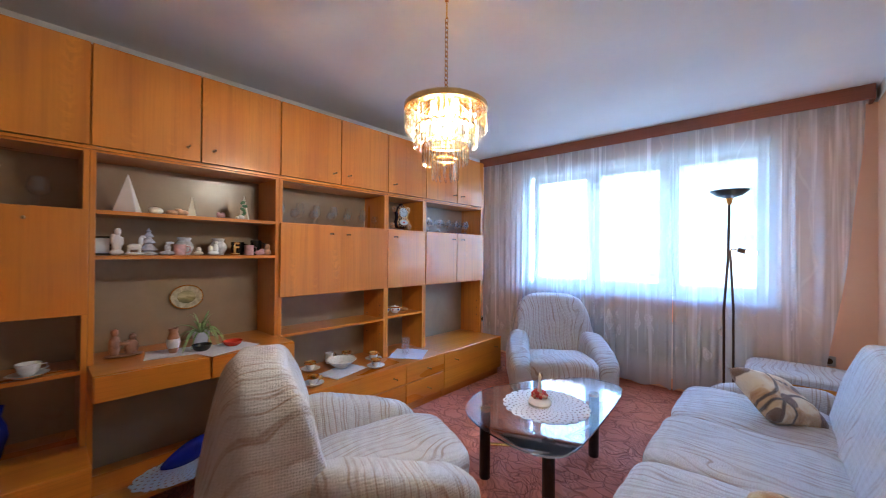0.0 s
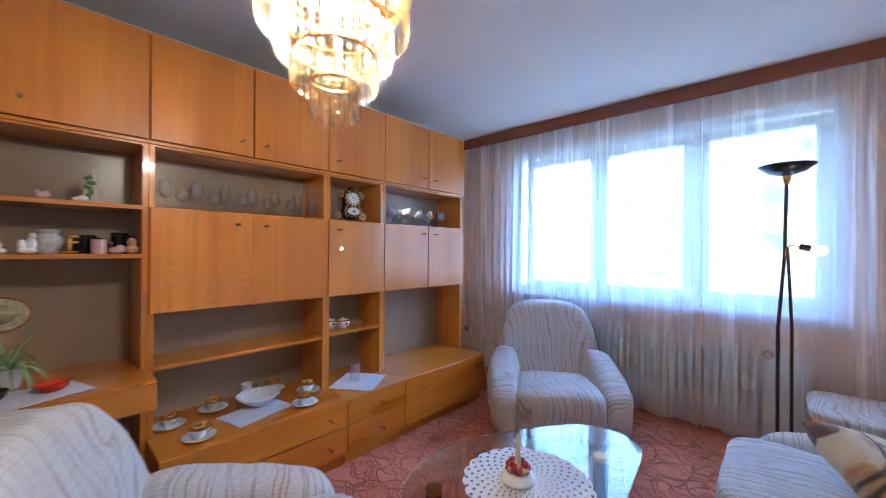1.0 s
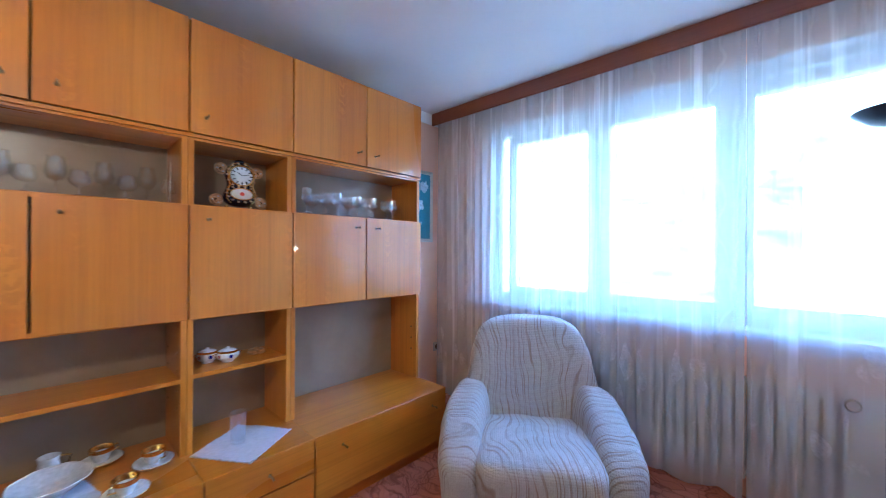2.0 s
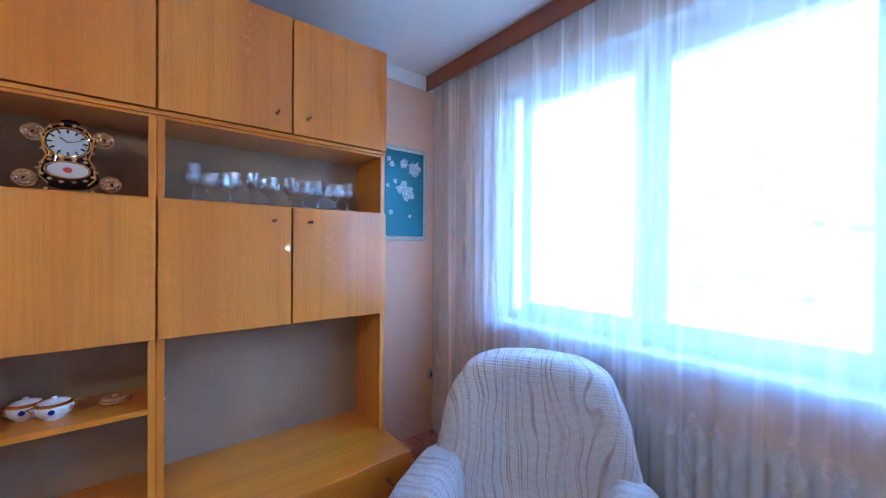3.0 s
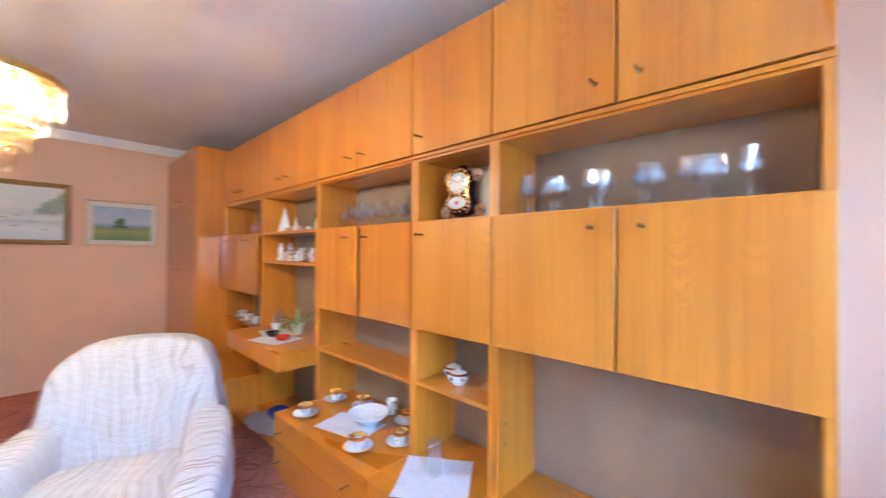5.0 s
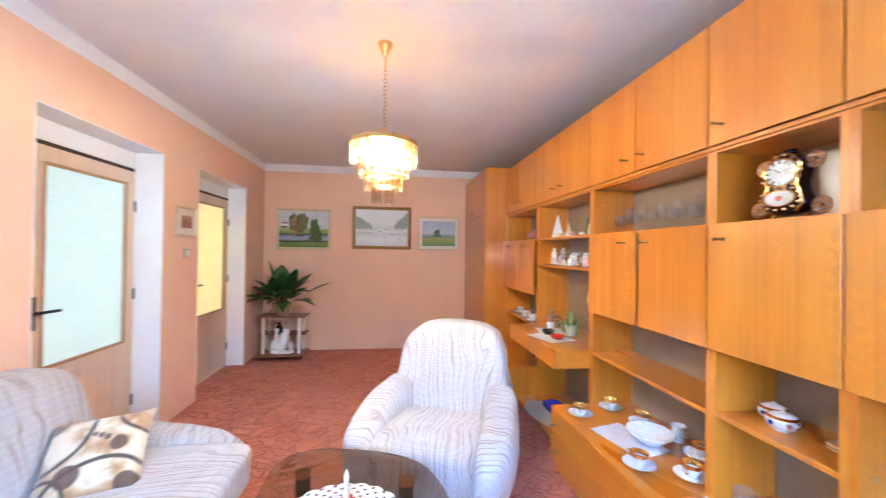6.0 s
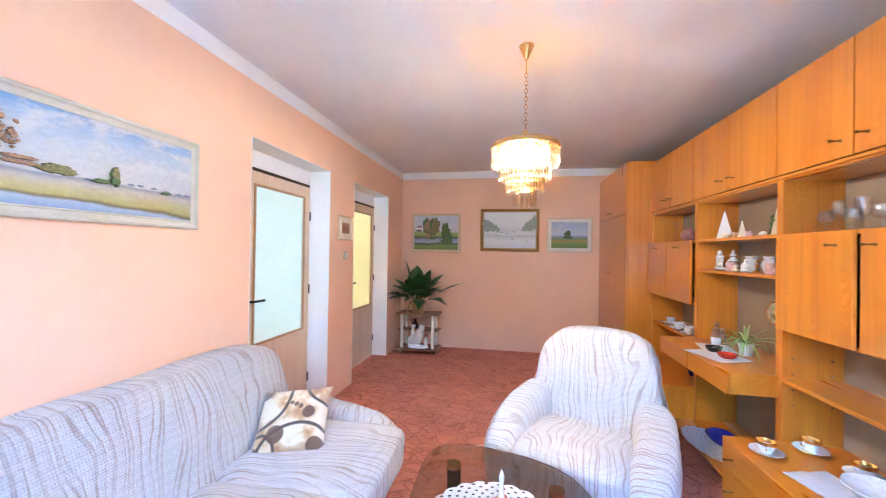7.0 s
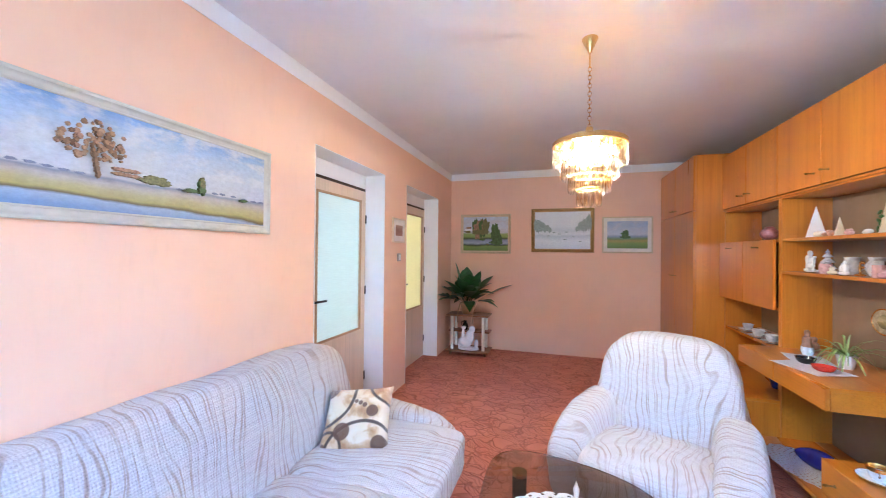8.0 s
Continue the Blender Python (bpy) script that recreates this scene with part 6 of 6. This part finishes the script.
def pyramid(place, w, h, turn, mat, label):
    bm = lathe([(0.0, 0), (w, 0), (w * 0.03, h), (0.0, h)], 4)
    ob = part("candle", bm, mat, smooth=0)
    ob.matrix_world = pose(*place, 0, 0, turn)
    return tagged(ob, label, "candle", "pyramid candles")


pyramid((-1.94, 0.43, SH1), 0.072, 0.21, 20, WAXWHITE, "tall white pyramid candle on the display shelf")
pyramid((-1.90, 0.72, SH1), 0.032, 0.115, 30, CREAM, "small cream pyramid candle on the display shelf")
pyramid((-1.92, 1.02, SH1), 0.040, 0.16, 15, CREAM, "cream pyramid candle with painted leaves")
for k in range(5):
    ob = part("leaf_ornament", blob((0, 0, 0), (0.003, 0.010, 0.018), 2.2, 2), LEAF, smooth=60)
    ob.matrix_world = pose(-1.895 - 0.002 * k, 1.005 + 0.012 * (k % 2), SH1 + 0.025 + 0.022 * k, 30 * k)
    tagged(ob, "painted green leaf on a candle", "ornament", "candle leaves")
lump("shell", (-1.90, 0.545, SH1), "pale rounded sea shell", "shell", CREAM, [(0, 0, 0.02, 0.03, 0.035, 0.02)])
lump("shell", (-1.90, 0.65, SH1), "orange sea shells on the shelf", "shell", SHELL, [(0, -0.03, 0.015, 0.03, 0.03, 0.016), (0, 0.02, 0.018, 0.025, 0.035, 0.018), (0.01, 0.0, 0.03, 0.015, 0.02, 0.012), (0, 0.055, 0.012, 0.015, 0.02, 0.012)])
lump("shell", (-1.86, 0.865, SH1), "small pink sea shell", "shell", PINK_GLAZE, [(0, 0, 0.014, 0.02, 0.024, 0.014), (0, 0.01, 0.026, 0.01, 0.012, 0.01), (0, -0.015, 0.02, 0.008, 0.01, 0.016)])
lump("shell", (-1.87, 0.985, SH1), "small white shell ornament", "shell", WHITE_GLOSS, [(0, 0, 0.014, 0.018, 0.02, 0.014), (0, -0.02, 0.01, 0.012, 0.014, 0.01)])
tl = thing("tile_picture", (-1.97, 0.325, SH2), "small blue and white framed tile leaning", "tile", turn=90)
part("frame", box(-0.042, 0.042, -0.012, 0, 0.0, 0.10, 0.003), BLACK, tl)
part("tile", box(-0.034, 0.034, -0.016, -0.012, 0.010, 0.090), canvas_mat("blue_tile", 0.09, [(0.0, (0.10, 0.16, 0.40)), (0.5, (0.45, 0.55, 0.75)), (1.0, (0.70, 0.75, 0.82))], 0.3, 30), tl)
lump("figurine", (-1.93, 0.385, SH2), "white porcelain figurine on the display shelf", "figurine", WHITE_GLOSS, [(0, 0, 0.015, 0.03, 0.03, 0.015), (0, 0, 0.06, 0.020, 0.022, 0.055), (0, 0.004, 0.125, 0.014, 0.015, 0.022), (0.005, -0.018, 0.085, 0.01, 0.01, 0.03), (0.0, 0.02, 0.075, 0.01, 0.01, 0.025)])
lump("figurine", (-1.90, 0.455, SH2), "white porcelain animal figurine", "figurine", WHITE_GLOSS, [(0, 0, 0.008, 0.025, 0.045, 0.008), (0, 0, 0.045, 0.016, 0.032, 0.018), (0, 0.028, 0.078, 0.010, 0.012, 0.026), (0, 0.036, 0.100, 0.009, 0.014, 0.009), (0, -0.025, 0.024, 0.007, 0.007, 0.022), (0, 0.022, 0.024, 0.007, 0.007, 0.022)])
tr = thing("tree_ornament", (-1.95, 0.525, SH2), "grey and white porcelain fir tree ornament", "ornament")
part("tree", lathe([(0.0, 0.0), (0.045, 0.0), (0.046, 0.012), (0.020, 0.02), (0.044, 0.03), (0.016, 0.062), (0.036, 0.07), (0.012, 0.098), (0.026, 0.105), (0.008, 0.128), (0.012, 0.135), (0.0, 0.155)], 12), GREYFIG, tr)
lump("figurine", (-1.88, 0.60, SH2), "gilt and white porcelain ornament", "figurine", GREYFIG, [(0, 0, 0.012, 0.03, 0.04, 0.012), (0, 0.0, 0.04, 0.015, 0.016, 0.025), (0, 0.01, 0.07, 0.008, 0.02, 0.008)])


def mug(place, r, h, mat, label, turn=0.0, handle=None):
    m_ = thing("mug", place, label, "mug", "ornamental mugs", turn=turn)
    part("body", lathe([(0.0, 0), (r * 0.95, 0), (r, 0.004), (r * 0.97, h), (r * 0.88, h), (r * 0.86, 0.01), (0.0, 0.008)], 20), mat, m_)
    part("handle", tube([(0, r * 0.95, h * 0.85), (0, r * 1.6, h * 0.78), (0, r * 1.6, h * 0.35), (0, r * 0.95, h * 0.2)], r * 0.13, 6), handle or mat, m_)
    return m_


def vase(place, r, h, mat, label, neck=0.55):
    v_ = thing("vase", place, label, "vase", "ornamental vases")
    part("body", lathe([(0.0, 0), (r * 0.6, 0), (r * 0.65, 0.006), (r, h * 0.42), (r * 0.9, h * 0.62), (r * neck, h * 0.82), (r * (neck + 0.14), h), (r * (neck + 0.06), h), (r * (neck - 0.08), h * 0.82), (0.0, h * 0.7)], 22), mat, v_)
    return v_


mug((-1.87, 0.655, SH2), 0.032, 0.062, PINK_GLAZE, "pink and white porcelain mug")
vase((-1.97, 0.70, SH2), 0.050, 0.105, GREYFIG, "round white porcelain vase with flowers", 0.62)
lump("figurine", (-1.85, 0.745, SH2), "small cream porcelain flower ornament", "figurine", CREAM, [(0, 0, 0.012, 0.02, 0.024, 0.012), (0, 0.0, 0.032, 0.012, 0.014, 0.016)])
lump("figurine", (-1.86, 0.825, SH2), "white porcelain figurine of two birds", "figurine", WHITE_GLOSS, [(0, 0, 0.012, 0.022, 0.03, 0.012), (0, 0.01, 0.04, 0.014, 0.016, 0.03), (0, 0.014, 0.075, 0.010, 0.012, 0.012), (0, -0.016, 0.035, 0.012, 0.013, 0.024)])
vase((-1.97, 0.885, SH2), 0.050, 0.105, GREYFIG, "round patterned white porcelain vase", 0.62)
lump("figurine", (-1.86, 0.945, SH2), "gilt bird ornament on a white base", "figurine", GOLD, [(0, 0, 0.008, 0.02, 0.03, 0.008), (0, 0.0, 0.04, 0.006, 0.008, 0.03), (0, 0.014, 0.075, 0.007, 0.018, 0.008), (0, 0.016, 0.05, 0.006, 0.014, 0.007)])
mug((-1.97, 1.00, SH2), 0.040, 0.085, BLACK, "black glazed mug on the display shelf", handle=BLACK)
mug((-1.88, 1.04, SH2), 0.028, 0.065, PINK_GLAZE, "small pink and white jug")
lump("shell", (-1.86, 1.10, SH2), "pink sea shells on the display shelf", "shell", PINK_GLAZE, [(0, 0, 0.016, 0.022, 0.03, 0.016), (0, 0.012, 0.03, 0.014, 0.016, 0.012)])
mug((-1.99, 1.125, SH2), 0.036, 0.10, BLACK, "tall dark glazed mug", handle=BLACK)
lump("figurine", (-1.88, 1.155, SH2), "orange-brown stone ornament on the shelf", "figurine", SHELL, [(0, 0, 0.02, 0.024, 0.026, 0.02), (0, 0.0, 0.05, 0.016, 0.018, 0.026)])

# oval plate on the backing
pl = thing("wall_plate", (BACKX + 0.006, 0.745, 1.04), "oval cream plate with gold rim and dark picture", "plate")
part("plate", oval(0.090, 0.075, 0.0, 0.010, 0.0), plain("painted_plate_rim", (0.50, 0.43, 0.29), 0.25, vary=0.35, scale=45), pl)
part("rim", tube([(0.010, 0.089 * math.cos(2 * math.pi * k / 32), 0.074 * math.sin(2 * math.pi * k / 32)) for k in range(32)], 0.004, 6, closed=True), GOLD, pl, "gold rim")
part("painting", oval(0.050, 0.041, 0.010, 0.002, 0.0), canvas_mat("plate_motif", 0.08, [(0.0, (0.10, 0.09, 0.03)), (0.4, (0.34, 0.27, 0.10)), (0.6, (0.62, 0.52, 0.30)), (1.0, (0.22, 0.20, 0.08))], 0.35, 50), pl, "dark painted oval")

# desk things
DK = 0.7635
napkin((-1.80, 0.62, DK), 0.10, 0.13, -12, "white cloth with lace edge on the desk")
napkin((-1.70, 0.84, DK + 0.0026), 0.11, 0.15, 18, "white cloth on the desk under the dishes")
lump("figurine", (-1.92, 0.40, DK), "brown carved figurine pair on a base", "figurine", TERRA, [(0, 0.02, 0.006, 0.045, 0.085, 0.006), (0, -0.02, 0.06, 0.026, 0.026, 0.055), (0, -0.02, 0.13, 0.016, 0.017, 0.02), (0, 0.05, 0.045, 0.028, 0.032, 0.04), (0, 0.055, 0.10, 0.015, 0.016, 0.018), (0.015, 0.02, 0.07, 0.012, 0.02, 0.012)])
v1 = vase((-1.80, 0.615, DK + 0.003), 0.032, 0.135, TERRA, "small brown and cream painted vase", 0.62)
part("painted_panel", lathe([(0.0212, 0.012), (0.0305, 0.045), (0.0326, 0.058), (0.0305, 0.078)], 22), PORCELAIN, v1, "cream painted lower body")
sp = thing("potted_plant", (-1.90, 0.775, DK), "spider plant in a small white pot", "plant")
part("pot", lathe([(0.0, 0), (0.030, 0), (0.034, 0.01), (0.048, 0.075), (0.050, 0.082), (0.045, 0.082), (0.042, 0.06), (0.0, 0.058)], 20), WHITE_GLOSS, sp, "white pot")
rnd = random.Random(9)
for i in range(34):
    bm = blade(rnd.uniform(0.18, 0.34), rnd.uniform(0.0045, 0.0075), rnd.uniform(0, 6.283), rnd.uniform(0.6, 1.4), rnd.uniform(0.45, 1.25), bmesh.new(), 0.0, 0.5, 7)
    part("leaf", bm, LEAF_PALE, sp, smooth=180, at=pose(0, 0, 0.06))


def dish(place, r, h, mat, label):
    d_ = thing("dish", place, label, "dish", "small dishes")
    part("body", lathe([(0.0, 0), (r * 0.6, 0), (r * 0.85, h * 0.4), (r, h), (r * 0.93, h), (r * 0.76, h * 0.45), (0.0, h * 0.3)], 24), mat, d_)


dish((-1.73, 0.735, DK + 0.0052), 0.050, 0.034, BLACK, "small black glazed dish with painted flowers")
dish((-1.73, 0.895, DK + 0.0052), 0.055, 0.028, RED_GLAZE, "small red glazed dish")

# bottom board of the desk column
doily((-1.76, 0.70, 0.1235), 0.15, 0.27, 8, 16, "white cut-out cloth under a blue glass fish")
fish = thing("glass_fish", (-1.80, 0.72, 0.127), "cobalt blue glass fish ornament", "ornament", turn=12)
part("body", blob((0, 0, 0.06), (0.045, 0.17, 0.06), 2.2, 8, lambda w, p: Vector((w.x * (1 - 0.5 * abs(p.y)), w.y, w.z * (1 - 0.45 * p.y ** 2) + 0.03 * p.y))), BLUE_GLASS, fish)
part("tail", blob((0, 0.19, 0.11), (0.015, 0.05, 0.05), 2.2, 5), GLASS, fish, "clear glass tail")

# shelves beside the desk
cA = cup((-1.86, 0.075, 0.7455), "white porcelain tea cup with flowers on a saucer", turn=70, gilt=False, r=0.044)
cB = cup((-1.90, -0.40, 0.7455), "white porcelain coffee cup on a saucer beside the wardrobe", turn=40, gilt=False)
cup((-1.86, -0.13, 0.7455), "patterned porcelain tea cup on a saucer", turn=120, gilt=False, r=0.046)
vase((-1.95, -0.04, 0.3725), 0.06, 0.24, BLUE_GLASS, "tall cobalt blue glass vase", 0.6)
vase((-2.0, 0.16, 0.3725), 0.06, 0.15, GLASS, "round clear glass vase", 0.6)

# table setting
doily((-0.33, 2.17, TZ), 0.245, 0.245, 0, 22, "round white crochet doily on the glass table")
cd = thing("candle_holder", (-0.36, 2.15, TZ + 0.003), "cream candle with a wreath of red berries", "candle")
part("dish", lathe([(0.0, 0), (0.064, 0), (0.070, 0.012), (0.062, 0.030), (0.040, 0.044), (0.0, 0.046)], 24), WAXWHITE, cd, "white wax base")
part("candle", lathe([(0.0, 0.03), (0.016, 0.03), (0.012, 0.10), (0.008, 0.14), (0.011, 0.165), (0.0, 0.195)], 14), CREAM, cd, "twisted cream candle")
rnd = random.Random(3)
for i in range(26):
    a = i * 2 * math.pi / 13
    rr = 0.040 if i < 13 else 0.027
    part("berry", blob((0, 0, 0), (0.012, 0.012, 0.011), 2.0, 2), BEADS if i % 3 else SHELL, cd, at=pose(rr * math.cos(a), rr * math.sin(a), (0.050 if i < 13 else 0.066) + rnd.uniform(-0.003, 0.012)))

# ---- outside the window ----
GRASS = plain("pale_dry_ground", (0.10, 0.105, 0.075), 0.95, vary=0.6, scale=0.25)
RENDERED = plain("pale_house_render", (0.62, 0.60, 0.56), 0.9, vary=0.06, scale=1.0)
ROOF = plain("grey_roof_tiles", (0.22, 0.14, 0.11), 0.8, vary=0.2, scale=2.0)
BARK = plain("bark", (0.10, 0.075, 0.055), 0.95, vary=0.3, scale=8)
FOLIAGE = plain("spring_foliage", (0.09, 0.12, 0.035), 0.8, vary=0.4, scale=3)
DARKPANE = plain("dark_house_pane", (0.20, 0.22, 0.24), 0.2)


def rise(x, y):
    """Height of the slope outside."""
    z = -6.0 + 0.25 * max(0.0, y - 14) + 0.12 * max(0.0, y - 60) - 0.28 * max(0.0, y - 170)
    return z + 0.6 * noise.noise(Vector((x * 0.07, y * 0.07, 0.5))) * min(1, max(0, (y - 12) / 10)) + 5 * noise.noise(Vector((x * 0.012, y * 0.012, 2.5))) * min(1, max(0, (y - 60) / 60))


def slope_sheet():
    bm = bmesh.new()
    ys = [4.9 + 795 * (j / 70) ** 2.4 for j in range(71)]
    xs = [400 * math.copysign(abs(i / 36) ** 1.8, i) for i in range(-36, 37)]
    rows = [[bm.verts.new((x, y, rise(x, y))) for x in xs] for y in ys]
    for a, b in zip(rows, rows[1:]):
        for i in range(len(xs) - 1):
            bm.faces.new((a[i], a[i + 1], b[i + 1], b[i]))
    return bm


structure("ground", slope_sheet(), GRASS, "pale dry grassy slope rising away outside", "ground", 180)


def house(place, w, d, h, turn, label):
    """A plain rendered house with a gable roof and rows of windows."""
    o = thing("house", place, label, "house", "houses outside", turn=turn)
    part("wall", box(-w / 2, w / 2, -d / 2, d / 2, 0, h), RENDERED, o, "", 0)
    bm = bmesh.new()
    a = [bm.verts.new(p) for p in ((-w / 2 - 0.4, -d / 2 - 0.4, h), (w / 2 + 0.4, -d / 2 - 0.4, h), (w / 2 + 0.4, d / 2 + 0.4, h), (-w / 2 - 0.4, d / 2 + 0.4, h), (-w / 2 - 0.4, 0, h + d * 0.38), (w / 2 + 0.4, 0, h + d * 0.38))]
    for f in ((0, 1, 5, 4), (2, 3, 4, 5), (0, 4, 3), (1, 2, 5), (3, 2, 1, 0)):
        bm.faces.new([a[i] for i in f])
    part("roof", bm, ROOF, o, "", 0)
    n, rows = max(2, int(w / 3)), max(1, int(h / 3))
    for j in range(rows):
        for i in range(n):
            x = -w / 2 + (i + 0.5) * w / n
            win_ = part("window", box(x - 0.65, x + 0.65, -d / 2 - 0.04, -d / 2 + 0.02, 1.0 + 3 * j, 2.4 + 3 * j), WHITE_PVC, o, "", 0)
            part("pane", box(x - 0.52, x + 0.52, -d / 2 - 0.06, -d / 2 - 0.041, 1.12 + 3 * j, 2.28 + 3 * j), DARKPANE, win_, "", 0)
    return o


house((-21, 34, rise(-21, 34) - 1.8), 18, 10, 11.5, 18, "pale rendered apartment house across the street")
house((7, 46, rise(7, 46) - 1.2), 11, 9, 5.6, -8, "low pale house with a gable roof")
house((24, 60, rise(24, 60) - 1.2), 13, 9, 6.0, 6, "pale house with a brown gable roof further off")


def tree(place, h, seed, label):
    r_ = random.Random(seed)
    t_ = thing("tree", place, label, "tree", "trees outside")
    bm = tube([(0, 0, 0), (0.1, 0, h * 0.3), (0.0, 0.1, h * 0.7), (0.1, 0, h * 0.95)], 0.22, 8, taper=0.2)
    limbs = []
    for i in range(16):
        z = h * r_.uniform(0.3, 0.85)
        a = r_.uniform(0, 6.283)
        ln = h * r_.uniform(0.18, 0.36)
        e = (ln * math.cos(a), ln * math.sin(a), z + ln * r_.uniform(0.3, 0.8))
        tube([(0, 0, z), (e[0] * 0.5, e[1] * 0.5, z + (e[2] - z) * 0.6), e], 0.07, 6, bm, taper=0.25)
        limbs.append(e)
    part("trunk", bm, BARK, t_)
    vs, fs = [], []
    for i in range(1500):
        e = limbs[r_.randrange(len(limbs))]
        p = Vector((e[0] * r_.uniform(0.6, 1.1), e[1] * r_.uniform(0.6, 1.1), e[2])) + Vector((r_.gauss(0, 1), r_.gauss(0, 1), r_.gauss(0, 1))) * h * 0.075
        u = Vector((r_.gauss(0, 1), r_.gauss(0, 1), r_.gauss(0, 1))).normalized() * r_.uniform(0.10, 0.22)
        w_ = u.cross(Vector((r_.gauss(0, 1), r_.gauss(0, 1), r_.gauss(0, 1)))).normalized() * r_.uniform(0.06, 0.12)
        k = len(vs)
        vs += [p - u, p + w_, p + u, p - w_]
        fs.append((k, k + 1, k + 2, k + 3))
    me = bpy.data.meshes.new("crown")
    me.from_pydata(vs, [], fs)
    me.materials.append(FOLIAGE)
    o = new("crown", me)
    o.parent = t_


for i, (x, y, h) in enumerate(((1.0, 47, 9.5), (14.5, 44, 8.0), (17.5, 52, 10.0), (-6.0, 40, 9.0), (-11, 58, 11.0), (2.5, 66, 10.0), (30, 74, 12.0), (-26, 76, 12.0))):
    tree((x, y, rise(x, y) - 0.2), h, i + 1, "budding tree on the slope among the houses")


def bushes():
    """Low scrub over the slope."""
    r_ = random.Random(12)
    vs, fs = [], []
    for _ in range(70):
        y = r_.uniform(18, 95)
        x = r_.uniform(-0.7, 0.9) * y
        size = r_.uniform(0.4, 1.3)
        for _ in range(70):
            p = Vector((x, y, rise(x, y) + size * 0.3)) + Vector((r_.gauss(0, 1.1), r_.gauss(0, 0.7), abs(r_.gauss(0, 0.5)))) * size
            u = Vector((r_.gauss(0, 1), r_.gauss(0, 1), r_.gauss(0, 1))).normalized() * r_.uniform(0.12, 0.3)
            w_ = u.cross(Vector((r_.gauss(0, 1), r_.gauss(0, 1), r_.gauss(0, 1)))).normalized() * r_.uniform(0.08, 0.16)
            k = len(vs)
            vs += [p - u, p + w_, p + u, p - w_]
            fs.append((k, k + 1, k + 2, k + 3))
    me = bpy.data.meshes.new("scrub")
    me.from_pydata(vs, [], fs)
    me.materials.append(FOLIAGE)
    tagged(new("scrub", me), "low budding scrub scattered over the slope", "bushes", kind="stuff")


bushes()
